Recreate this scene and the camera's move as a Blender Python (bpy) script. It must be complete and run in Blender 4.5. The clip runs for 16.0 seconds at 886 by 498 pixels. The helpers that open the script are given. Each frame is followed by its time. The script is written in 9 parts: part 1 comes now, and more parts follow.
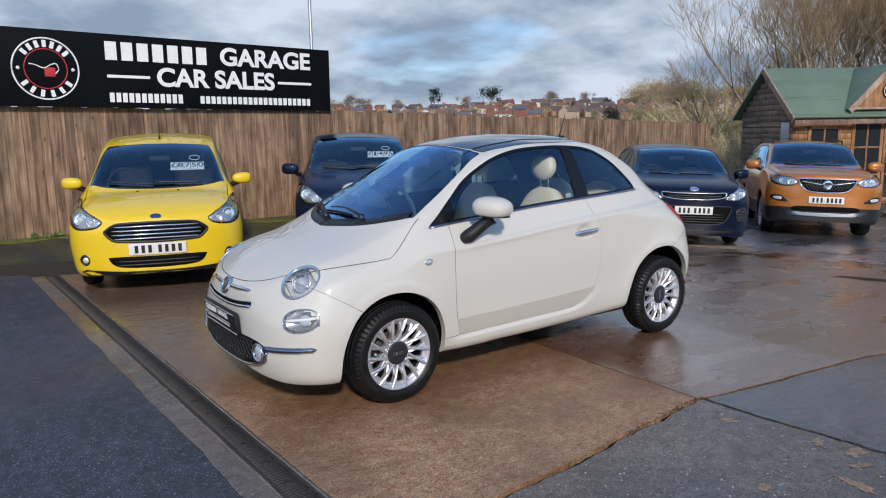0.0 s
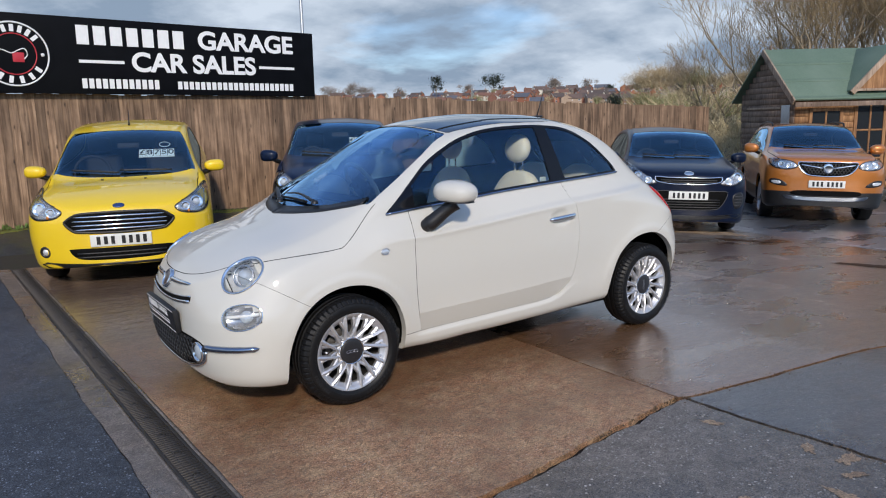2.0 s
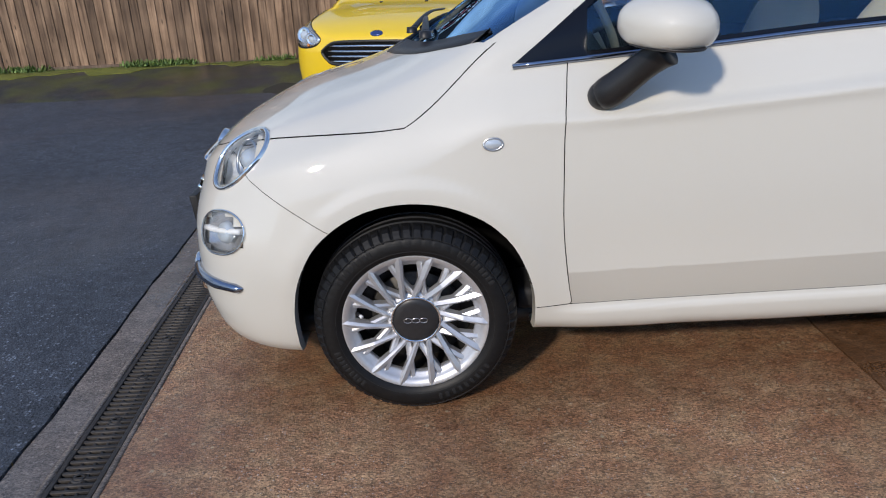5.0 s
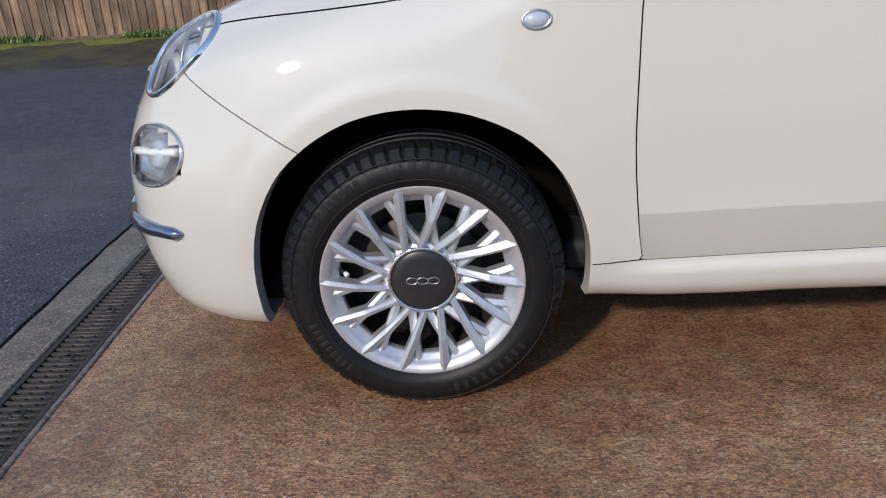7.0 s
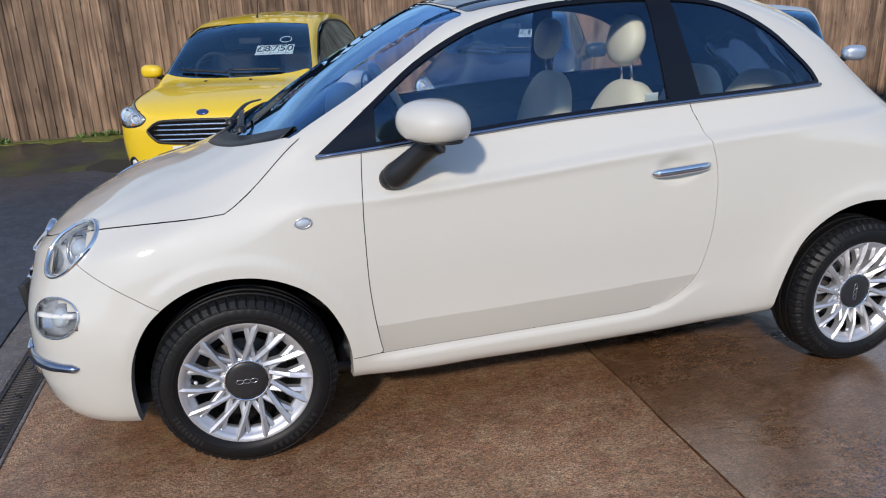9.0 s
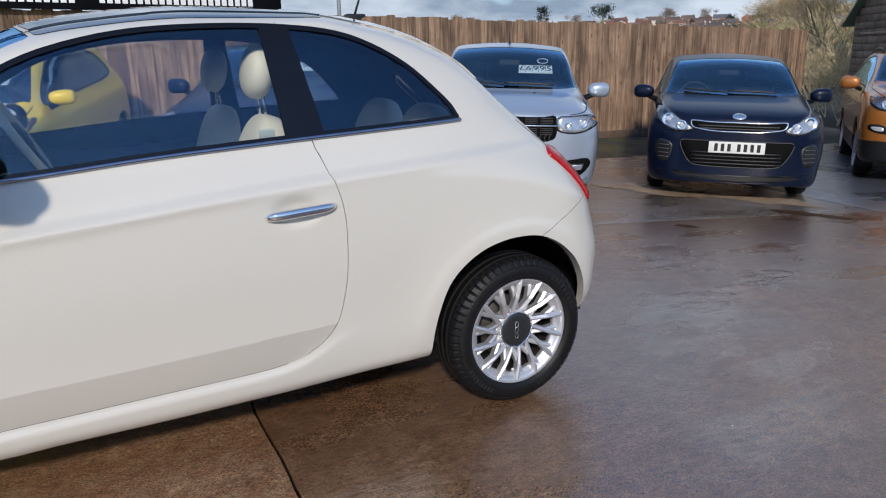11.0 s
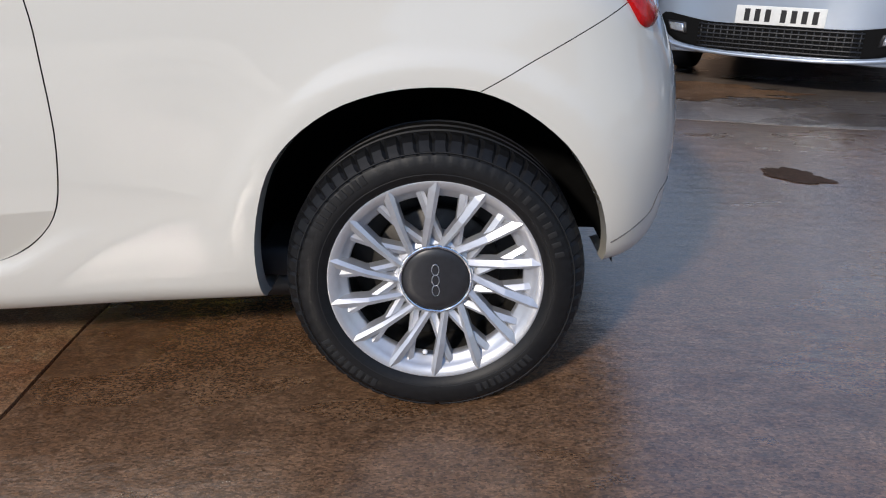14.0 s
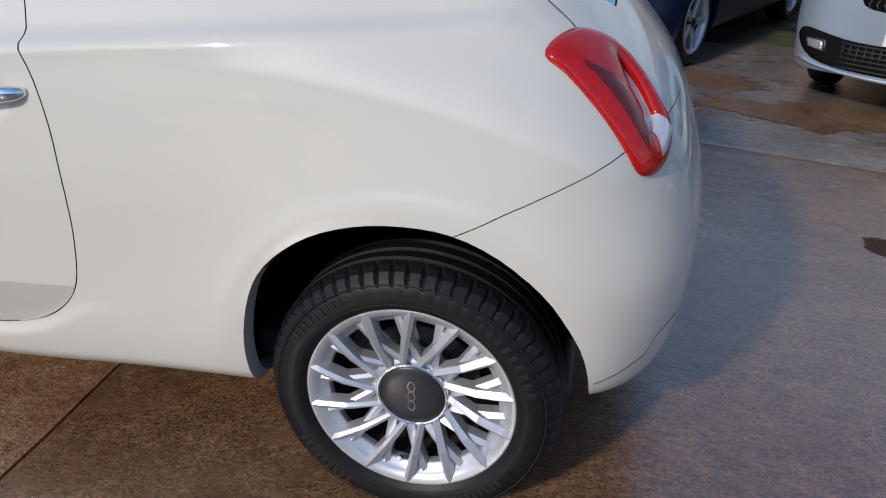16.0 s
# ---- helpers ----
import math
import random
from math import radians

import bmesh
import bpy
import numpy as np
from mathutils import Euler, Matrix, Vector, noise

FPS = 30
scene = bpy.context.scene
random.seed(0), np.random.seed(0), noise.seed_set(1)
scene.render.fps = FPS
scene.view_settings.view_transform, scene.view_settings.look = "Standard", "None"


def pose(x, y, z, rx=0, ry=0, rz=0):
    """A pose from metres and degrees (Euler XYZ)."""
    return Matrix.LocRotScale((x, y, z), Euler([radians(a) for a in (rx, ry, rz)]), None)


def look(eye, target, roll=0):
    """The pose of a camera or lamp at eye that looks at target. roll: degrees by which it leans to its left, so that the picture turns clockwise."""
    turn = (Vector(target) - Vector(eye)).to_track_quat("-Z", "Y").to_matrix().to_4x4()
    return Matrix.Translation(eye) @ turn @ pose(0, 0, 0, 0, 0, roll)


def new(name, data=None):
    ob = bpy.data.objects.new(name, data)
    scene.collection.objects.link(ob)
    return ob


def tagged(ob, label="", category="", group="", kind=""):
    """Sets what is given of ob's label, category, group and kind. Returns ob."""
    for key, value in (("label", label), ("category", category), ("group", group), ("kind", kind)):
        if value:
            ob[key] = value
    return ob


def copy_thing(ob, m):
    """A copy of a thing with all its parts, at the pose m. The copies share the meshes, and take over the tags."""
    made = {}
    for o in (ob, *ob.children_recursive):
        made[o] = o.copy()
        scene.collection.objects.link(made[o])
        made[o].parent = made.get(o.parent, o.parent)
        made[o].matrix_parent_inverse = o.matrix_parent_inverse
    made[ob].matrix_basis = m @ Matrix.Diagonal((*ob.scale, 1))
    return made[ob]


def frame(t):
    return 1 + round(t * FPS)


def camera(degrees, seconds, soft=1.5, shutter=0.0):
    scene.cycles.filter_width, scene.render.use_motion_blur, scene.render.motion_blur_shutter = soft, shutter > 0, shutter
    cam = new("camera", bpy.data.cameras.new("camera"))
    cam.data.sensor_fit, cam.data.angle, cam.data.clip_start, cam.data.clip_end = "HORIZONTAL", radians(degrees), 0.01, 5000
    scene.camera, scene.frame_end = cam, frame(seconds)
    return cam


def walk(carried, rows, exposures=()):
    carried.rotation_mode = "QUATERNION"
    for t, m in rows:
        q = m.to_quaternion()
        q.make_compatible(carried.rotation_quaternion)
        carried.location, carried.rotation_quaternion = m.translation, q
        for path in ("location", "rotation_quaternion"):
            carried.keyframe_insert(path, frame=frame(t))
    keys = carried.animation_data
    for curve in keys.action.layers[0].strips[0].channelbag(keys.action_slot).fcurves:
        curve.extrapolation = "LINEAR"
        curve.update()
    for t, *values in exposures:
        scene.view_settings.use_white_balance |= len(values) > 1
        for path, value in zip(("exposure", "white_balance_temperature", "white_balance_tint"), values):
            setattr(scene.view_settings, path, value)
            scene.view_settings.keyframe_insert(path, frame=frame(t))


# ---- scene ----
cam = camera(63.8, 16.0, 1.1)
PATH = [
    (0, (-2.016, -4.074, 1.521), (-0.877, -2.463, 1.193), -0.9),
    (0.5, (-1.997, -4.071, 1.511), (-0.859, -2.459, 1.181), -0.9),
    (1, (-1.956, -4.087, 1.51), (-0.82, -2.474, 1.179), -0.9),
    (1.5, (-1.854, -4.072, 1.482), (-0.719, -2.461, 1.142), -1.3),
    (2, (-1.633, -3.947, 1.46), (-0.505, -2.334, 1.101), -1.4),
    (2.5, (-1.275, -3.871, 1.406), (-0.223, -2.216, 1.011), -1.8),
    (3, (-0.897, -3.722, 1.356), (0.034, -2.007, 0.915), -2.0),
    (3.5, (-0.559, -3.472, 1.318), (0.187, -1.691, 0.793), -1.8),
    (4, (-0.256, -3.23, 1.287), (0.093, -1.375, 0.626), -3.8),
    (4.5, (-0.002, -2.924, 1.202), (0.098, -1.038, 0.543), -2.9),
    (4.7, (0.074, -2.77, 1.236), (0.114, -0.911, 0.5), -2.3),
    (6.8, (0.072, -2.069, 0.884), (0.034, -0.215, 0.134), -2.4),
    (7, (0.071, -2.077, 0.887), (0.032, -0.225, 0.134), -2.4),
    (7.5, (0.073, -2.116, 0.911), (0.05, -0.264, 0.156), -2.1),
    (8, (0.137, -2.264, 1.03), (0.146, -0.415, 0.266), -3.2),
    (8.5, (0.191, -2.571, 1.231), (0.357, -0.715, 0.505), -3.2),
    (9, (0.15, -2.9, 1.346), (0.592, -1.045, 0.742), -2.4),
    (9.5, (0.228, -3.127, 1.38), (0.924, -1.314, 0.908), -1.4),
    (10, (0.363, -3.199, 1.376), (1.19, -1.434, 0.926), -1.3),
    (10.2, (0.431, -3.15, 1.365), (1.341, -1.425, 0.915), -1.2),
    (12.3, (1.948, -2.521, 1.203), (2.377, -0.699, 0.499), -2.3),
    (12.5, (2.068, -2.441, 1.188), (2.372, -0.603, 0.462), -2.4),
    (13, (2.282, -2.141, 1.072), (2.348, -0.281, 0.34), -3.2),
    (13.5, (2.349, -2.021, 0.909), (2.223, -0.171, 0.16), -3.9),
    (14, (2.342, -2.003, 0.88), (2.304, -0.165, 0.094), -2.0),
    (14.5, (2.345, -2.023, 0.902), (2.313, -0.187, 0.108), -2.1),
    (15, (2.366, -2.066, 1.025), (2.351, -0.246, 0.196), -2.0),
    (15.5, (2.501, -2.04, 1.128), (2.44, -0.235, 0.267), -2.5),
    (16, (2.603, -1.834, 1.154), (2.213, -0.086, 0.264), -0.5),
]
walk(cam, [(t, look(eye, target, roll)) for t, eye, target, roll in PATH], [(t, e, 6600, 10) for t, e in ((0, 0.02), (4.5, 0.03), (7, 0.10), (8.5, 0.10), (9.5, 0.07), (12.5, 0.02), (13.5, 0.08), (14.5, 0.12), (15.2, 0.06), (16, -0.02))])

# ---- world and sun ----
SUN_ELEV, SUN_AZ = 30.0, 207.0          # degrees above the ground; compass of the sun from +y, clockwise
sun_dir = Vector((math.sin(radians(SUN_AZ)) * math.cos(radians(SUN_ELEV)), math.cos(radians(SUN_AZ)) * math.cos(radians(SUN_ELEV)), math.sin(radians(SUN_ELEV))))
world = bpy.data.worlds.new("sky")
scene.world = world
world.use_nodes = True
wn, wl = world.node_tree.nodes, world.node_tree.links
wn.clear()


def wnode(kind, **kw):
    n = wn.new(kind)
    for k, v in kw.items():
        if k == "op":
            n.operation = v
        elif k == "blend":
            n.blend_type, n.data_type = v, "RGBA"
    return n


sky = wn.new("ShaderNodeTexSky")
sky.sky_type, sky.sun_disc = "NISHITA", False
sky.sun_elevation, sky.sun_rotation = radians(SUN_ELEV), radians(SUN_AZ)
sky.dust_density, sky.ozone_density = 0.3, 3.0
coord = wn.new("ShaderNodeTexCoord")
sep = wn.new("ShaderNodeSeparateXYZ")
wl.new(coord.outputs["Generated"], sep.inputs[0])
# cloud sheet: directions projected on a plane overhead
lift = wnode("ShaderNodeMath", op="ADD")
lift.inputs[1].default_value = 0.30
floor_at = wnode("ShaderNodeMath", op="MAXIMUM")
floor_at.inputs[1].default_value = 0.05
wl.new(sep.outputs["Z"], lift.inputs[0])
wl.new(lift.outputs[0], floor_at.inputs[0])
dx, dy = wnode("ShaderNodeMath", op="DIVIDE"), wnode("ShaderNodeMath", op="DIVIDE")
wl.new(sep.outputs["X"], dx.inputs[0]), wl.new(floor_at.outputs[0], dx.inputs[1])
wl.new(sep.outputs["Y"], dy.inputs[0]), wl.new(floor_at.outputs[0], dy.inputs[1])
plane = wn.new("ShaderNodeCombineXYZ")
wl.new(dx.outputs[0], plane.inputs[0]), wl.new(dy.outputs[0], plane.inputs[1])
big = wn.new("ShaderNodeTexNoise")
big.inputs["Scale"].default_value, big.inputs["Detail"].default_value, big.inputs["Roughness"].default_value = 0.75, 7.0, 0.50
big.inputs["Distortion"].default_value = 0.25
wl.new(plane.outputs[0], big.inputs["Vector"])
cover = wn.new("ShaderNodeValToRGB")
cover.color_ramp.elements[0].position, cover.color_ramp.elements[1].position = 0.22, 0.36
wl.new(big.outputs["Fac"], cover.inputs["Fac"])
shade = wn.new("ShaderNodeTexNoise")
shade.inputs["Scale"].default_value, shade.inputs["Detail"].default_value, shade.inputs["Roughness"].default_value = 1.7, 8.0, 0.56
wl.new(plane.outputs[0], shade.inputs["Vector"])
tone = wn.new("ShaderNodeValToRGB")
tone.color_ramp.elements[0].position, tone.color_ramp.elements[1].position = 0.40, 0.60
tone.color_ramp.elements[0].color = (2.35, 3.15, 4.3, 1)
tone.color_ramp.elements[1].color = (5.7, 6.55, 7.7, 1)
wl.new(shade.outputs["Fac"], tone.inputs["Fac"])
mixc = wnode("ShaderNodeMix", blend="MIX")
# the cloud thins out overhead
thin = wn.new("ShaderNodeMapRange")
thin.inputs[1].default_value, thin.inputs[2].default_value, thin.inputs[3].default_value, thin.inputs[4].default_value = 0.34, 0.55, 1.0, 0.25
wl.new(sep.outputs["Z"], thin.inputs[0])
less = wnode("ShaderNodeMath", op="MULTIPLY")
wl.new(cover.outputs["Color"], less.inputs[0]), wl.new(thin.outputs[0], less.inputs[1])
# more cloud to the north, blue sky behind the camera, a bank of cloud along the horizon
north = wn.new("ShaderNodeMapRange")
north.inputs[1].default_value, north.inputs[2].default_value, north.inputs[3].default_value, north.inputs[4].default_value = -0.45, 0.15, 0.55, 1.0
wl.new(sep.outputs["Y"], north.inputs[0])
some = wnode("ShaderNodeMath", op="MULTIPLY")
wl.new(less.outputs[0], some.inputs[0]), wl.new(north.outputs[0], some.inputs[1])
bank = wn.new("ShaderNodeMapRange")
bank.inputs[1].default_value, bank.inputs[2].default_value, bank.inputs[3].default_value, bank.inputs[4].default_value = 0.03, 0.20, 0.75, 0.0
wl.new(sep.outputs["Z"], bank.inputs[0])
most = wnode("ShaderNodeMath", op="MAXIMUM")
wl.new(some.outputs[0], most.inputs[0]), wl.new(bank.outputs[0], most.inputs[1])
wl.new(most.outputs[0], mixc.inputs[0])
clear = wnode("ShaderNodeMix", blend="MULTIPLY")
clear.inputs[0].default_value, clear.inputs[7].default_value = 1.0, (1.4, 1.62, 1.92, 1)
wl.new(sky.outputs[0], clear.inputs[6])
wl.new(clear.outputs[2], mixc.inputs[6])
wl.new(tone.outputs["Color"], mixc.inputs[7])
back = wn.new("ShaderNodeBackground")
back.inputs["Strength"].default_value = 0.112
wl.new(mixc.outputs[2], back.inputs["Color"])
wout = wn.new("ShaderNodeOutputWorld")
wl.new(back.outputs[0], wout.inputs[0])

sun = new("sun", bpy.data.lights.new("sun", "SUN"))
sun.data.energy, sun.data.angle, sun.data.color = 2.85, radians(4.0), (1.0, 0.905, 0.79)
sun.matrix_world = look(sun_dir * 50, (0, 0, 0))
scene.view_settings.exposure = 0.0

# ---- materials ----
def mat(name, color=(0.5, 0.5, 0.5), rough=0.5, metal=0.0, coat=0.0, grain=0.0, scale=40.0, bump=0.0, dirt=0.0, dirt_scale=3.0, dirt_color=(0.05, 0.04, 0.03), emit=None, power=0.0, rand=0.0, coords="Object", rough_var=0.0, spec=0.5, coat_rough=0.03):
    """A principled surface with grain, stains at a larger scale, and relief."""
    m = bpy.data.materials.new(name)
    m.use_nodes = True
    nt, ln = m.node_tree.nodes, m.node_tree.links
    bs = nt["Principled BSDF"]
    bs.inputs["Base Color"].default_value = (*color, 1)
    bs.inputs["Roughness"].default_value = rough
    bs.inputs["Metallic"].default_value = metal
    bs.inputs["Specular IOR Level"].default_value = spec
    bs.inputs["Coat Weight"].default_value = coat
    bs.inputs["Coat Roughness"].default_value = coat_rough
    if emit:
        bs.inputs["Emission Color"].default_value = (*emit, 1)
        bs.inputs["Emission Strength"].default_value = power
    tc = nt.new("ShaderNodeTexCoord")
    col = None

    def mixed(a, b, fac, kind="MIX"):
        mx = nt.new("ShaderNodeMix")
        mx.data_type, mx.blend_type = "RGBA", kind
        for k, v in ((6, a), (7, b)):
            if isinstance(v, tuple):
                mx.inputs[k].default_value = (*v, 1)
            else:
                ln.new(v, mx.inputs[k])
        if isinstance(fac, float):
            mx.inputs[0].default_value = fac
        else:
            ln.new(fac, mx.inputs[0])
        return mx.outputs[2]

    def noise_at(sc, detail, lo, hi):
        n = nt.new("ShaderNodeTexNoise")
        n.inputs["Scale"].default_value, n.inputs["Detail"].default_value = sc, detail
        ln.new(tc.outputs[coords], n.inputs["Vector"])
        r = nt.new("ShaderNodeMapRange")
        r.inputs[1].default_value, r.inputs[2].default_value = lo, hi
        ln.new(n.outputs["Fac"], r.inputs[0])
        return n.outputs["Fac"], r.outputs[0]

    if grain or bump:
        raw, fac = noise_at(scale, 8.0, 0.3, 0.7)
        if grain:
            col = mixed(tuple(c * (1 - grain) for c in color), tuple(min(1, c * (1 + grain)) for c in color), fac)
        if bump:
            bp = nt.new("ShaderNodeBump")
            bp.inputs["Strength"].default_value, bp.inputs["Distance"].default_value = min(1, bump), 0.004
            ln.new(raw, bp.inputs["Height"])
            ln.new(bp.outputs[0], bs.inputs["Normal"])
    if dirt:
        raw2, fac2 = noise_at(dirt_scale, 6.0, 0.42, 0.75)
        mul = nt.new("ShaderNodeMath")
        mul.operation = "MULTIPLY"
        mul.inputs[1].default_value = dirt
        ln.new(fac2, mul.inputs[0])
        col = mixed(col if col is not None else color, dirt_color, mul.outputs[0])
    if rand:
        oi = nt.new("ShaderNodeObjectInfo")
        mr = nt.new("ShaderNodeMapRange")
        mr.inputs[3].default_value, mr.inputs[4].default_value = 1 - rand, 1 + rand
        ln.new(oi.outputs["Random"], mr.inputs[0])
        hs = nt.new("ShaderNodeHueSaturation")
        ln.new(mr.outputs[0], hs.inputs["Value"])
        if col is None:
            hs.inputs["Color"].default_value = (*color, 1)
        else:
            ln.new(col, hs.inputs["Color"])
        col = hs.outputs[0]
    if rough_var:
        raw3, fac3 = noise_at(dirt_scale * 1.7, 5.0, 0.35, 0.65)
        mr = nt.new("ShaderNodeMapRange")
        mr.inputs[3].default_value, mr.inputs[4].default_value = rough - rough_var, rough + rough_var
        ln.new(fac3, mr.inputs[0])
        ln.new(mr.outputs[0], bs.inputs["Roughness"])
    if col is not None:
        ln.new(col, bs.inputs["Base Color"])
    return m


def glass(name, tint=(0.75, 0.82, 0.85), gloss=1.0, sky_tint=(1.0, 1.0, 1.0)):
    """Clear pane: see-through, with a mirror gloss by Fresnel, scaled by gloss and coloured by a tint for sky blue."""
    m = bpy.data.materials.new(name)
    m.use_nodes = True
    nt, ln = m.node_tree.nodes, m.node_tree.links
    nt.clear()
    out, mix, tr, gl, fr = (nt.new("ShaderNode" + k) for k in ("OutputMaterial", "MixShader", "BsdfTransparent", "BsdfGlossy", "Fresnel"))
    fr.inputs["IOR"].default_value = 1.52
    tr.inputs["Color"].default_value = (*tint, 1)
    gl.inputs["Roughness"].default_value = 0.01
    gl.inputs["Color"].default_value = (*sky_tint, 1)
    mul = nt.new("ShaderNodeMath")
    mul.operation, mul.use_clamp = "MULTIPLY", True
    mul.inputs[1].default_value = gloss
    ln.new(fr.outputs[0], mul.inputs[0])
    ln.new(mul.outputs[0], mix.inputs[0])
    ln.new(tr.outputs[0], mix.inputs[1])
    ln.new(gl.outputs[0], mix.inputs[2])
    ln.new(mix.outputs[0], out.inputs[0])
    return m


WHITE = mat("white_paint", (0.60, 0.58, 0.522), 0.5, 0.0, 1.0, spec=0.3, coat_rough=0.035, dirt=0.05, dirt_scale=1.5, dirt_color=(0.62, 0.58, 0.5))
YELLOW = mat("yellow_paint", (0.82, 0.56, 0.012), 0.35, 0.0, 0.9, dirt=0.08, dirt_scale=2)
NAVY = mat("navy_paint", (0.002, 0.006, 0.022), 0.3, 0.0, 0.25, spec=0.2, dirt=0.02, dirt_scale=2)
BLACKBLUE = mat("blue_black_paint", (0.004, 0.011, 0.036), 0.3, 0.0, 0.3, spec=0.2, dirt=0.02, dirt_scale=2)
SILVERBLUE = mat("silver_blue_paint", (0.42, 0.48, 0.56), 0.35, 0.55, 1.0, dirt=0.08, dirt_scale=2)
ORANGE = mat("bronze_orange_paint", (0.50, 0.175, 0.032), 0.35, 0.4, 1.0, dirt=0.1, dirt_scale=2)
GAP = mat("shut_gap", (0.006, 0.006, 0.006), 0.9, spec=0.1)
CREASE_GAP = mat("panel_gap_grey", (0.10, 0.095, 0.09), 0.8)
BLACK = mat("black_trim", (0.012, 0.012, 0.013), 0.42, grain=0.2, scale=300, bump=0.1)
GLOSSBLACK = mat("gloss_black", (0.004, 0.004, 0.006), 0.12, 0, 0.15, spec=0.28)
RUBBER = mat("rubber", (0.0055, 0.0055, 0.006), 0.5, spec=0.30, grain=0.3, scale=90, bump=0.12, dirt=0.25, dirt_scale=14, dirt_color=(0.014, 0.012, 0.010))
LINER = mat("arch_liner", (0.003, 0.003, 0.003), 0.95, spec=0.1, grain=0.3, scale=40)
CHROME = mat("chrome", (0.78, 0.79, 0.80), 0.06, 1.0)
# chrome with dark blue reflections put into its base colour
DARKCHROME = mat("belt_metal", (0.30, 0.33, 0.40), 0.10, 1.0)
SATIN = mat("satin_metal", (0.55, 0.56, 0.58), 0.3, 1.0, grain=0.08, scale=60)
ALLOY = mat("alloy", (0.60, 0.605, 0.625), 0.42, 0.7, grain=0.05, scale=80, dirt=0.12, dirt_scale=20, dirt_color=(0.2, 0.19, 0.18))
STEEL = mat("brake_steel", (0.06, 0.056, 0.052), 0.55, 0.7, grain=0.3, scale=60)
LAMPGLASS = glass("lamp_glass", (0.97, 0.98, 0.985), 0.9)
# the sky's blue is put into the reflection colour of these three panes
PANE = glass("window_glass", (0.95, 0.98, 1.0), 2.2, (0.42, 0.70, 1.0))
SCREEN = glass("windscreen_glass", (0.74, 0.86, 0.95), 3.0, (0.38, 0.66, 1.0))
PARKSCREEN = glass("parked_screen_glass", (0.84, 0.92, 0.95), 2.8, (0.38, 0.66, 0.90))
ROOFGLASS = mat("roof_glass", (0.012, 0.016, 0.022), 0.04, 0, 1.0)
REDLENS = mat("red_lens", (0.38, 0.004, 0.004), 0.18, 0, 0.5, grain=0.22, scale=160, spec=0.3)
DARKRED = mat("dark_red_lens", (0.10, 0.002, 0.003), 0.15, 0, 0.5, grain=0.3, scale=160, spec=0.3)
REFLECTOR = mat("lamp_reflector", (0.86, 0.87, 0.88), 0.28, 0.5, grain=0.1, scale=60)
LAMPDARK = mat("lamp_housing", (0.55, 0.56, 0.58), 0.22, 0.75)
LAMPBULB = mat("projector_lens", (0.5, 0.55, 0.6), 0.05, 0.2, 1.0)
AMBER = mat("amber_lens", (0.55, 0.18, 0.03), 0.2, 0, 0.8)
CREAM = mat("cream_leather", (0.82, 0.79, 0.61), 0.5, grain=0.06, scale=150, bump=0.12, dirt=0.1)
CABIN = mat("cabin_dark", (0.012, 0.012, 0.014), 0.7, grain=0.25, scale=50)
PLATEWHITE = mat("plate_white", (0.74, 0.74, 0.70), 0.35, 0, 0.2, grain=0.04, scale=60, dirt=0.12, dirt_scale=12)
INK = mat("ink_black", (0.008, 0.008, 0.009), 0.5)
SIGNBLACK = mat("sign_black", (0.004, 0.0045, 0.006), 0.5, 0, 0.0, spec=0.06, grain=0.2, scale=4, dirt=0.2, dirt_scale=1.2, dirt_color=(0.012, 0.013, 0.015))
SIGNWHITE = mat("sign_white", (0.80, 0.80, 0.80), 0.4, grain=0.03, scale=20)
SIGNRED = mat("sign_red", (0.50, 0.03, 0.045), 0.4)
PRICE = mat("price_card", (0.90, 0.96, 0.94), 0.5, grain=0.04, scale=30)
GALV = mat("galvanised", (0.42, 0.44, 0.46), 0.45, 0.7, grain=0.15, scale=30)
PLASTIC = mat("grey_plastic", (0.05, 0.05, 0.052), 0.55, grain=0.2, scale=200, bump=0.08)


def smooth(a, b, x):
    k = min(1.0, max(0.0, (x - a) / (b - a)))
    return k * k * (3 - 2 * k)


def spline(xs, ys):
    """A smooth curve through the points that does not overshoot (monotone cubic)."""
    xs, ys = np.asarray(xs, float), np.asarray(ys, float)
    h, d = np.diff(xs), np.diff(ys) / np.diff(xs)
    m = np.zeros(len(xs))
    m[0], m[-1] = d[0], d[-1]
    for i in range(1, len(xs) - 1):
        if d[i - 1] * d[i] > 0:
            w1, w2 = 2 * h[i] + h[i - 1], h[i] + 2 * h[i - 1]
            m[i] = (w1 + w2) / (w1 / d[i - 1] + w2 / d[i])

    def at(x):
        x = np.clip(np.asarray(x, float), xs[0], xs[-1])
        i = np.clip(np.searchsorted(xs, x) - 1, 0, len(xs) - 2)
        t = (x - xs[i]) / h[i]
        return ys[i] * (1 + 2 * t) * (1 - t) ** 2 + h[i] * m[i] * t * (1 - t) ** 2 + ys[i + 1] * t * t * (3 - 2 * t) + h[i] * m[i + 1] * t * t * (t - 1)
    return at


def part(name, bm, material, parent=None, label="", flat=False, keep=False):
    """Links a bmesh as one mesh object under a thing or part."""
    me = bpy.data.meshes.new(name)
    if not flat:
        for f in bm.faces:
            f.smooth = True
    bm.to_mesh(me)
    if not keep:
        bm.free()
    for m in material if isinstance(material, (list, tuple)) else (material,):
        me.materials.append(m)
    ob = new(name, me)
    if parent is not None:
        ob.parent = parent
    if label:
        ob["label"] = label
    return ob


def shaped(name, me, parent=None, label=""):
    ob = new(name, me)
    if parent is not None:
        ob.parent = parent
    if label:
        ob["label"] = label
    return ob


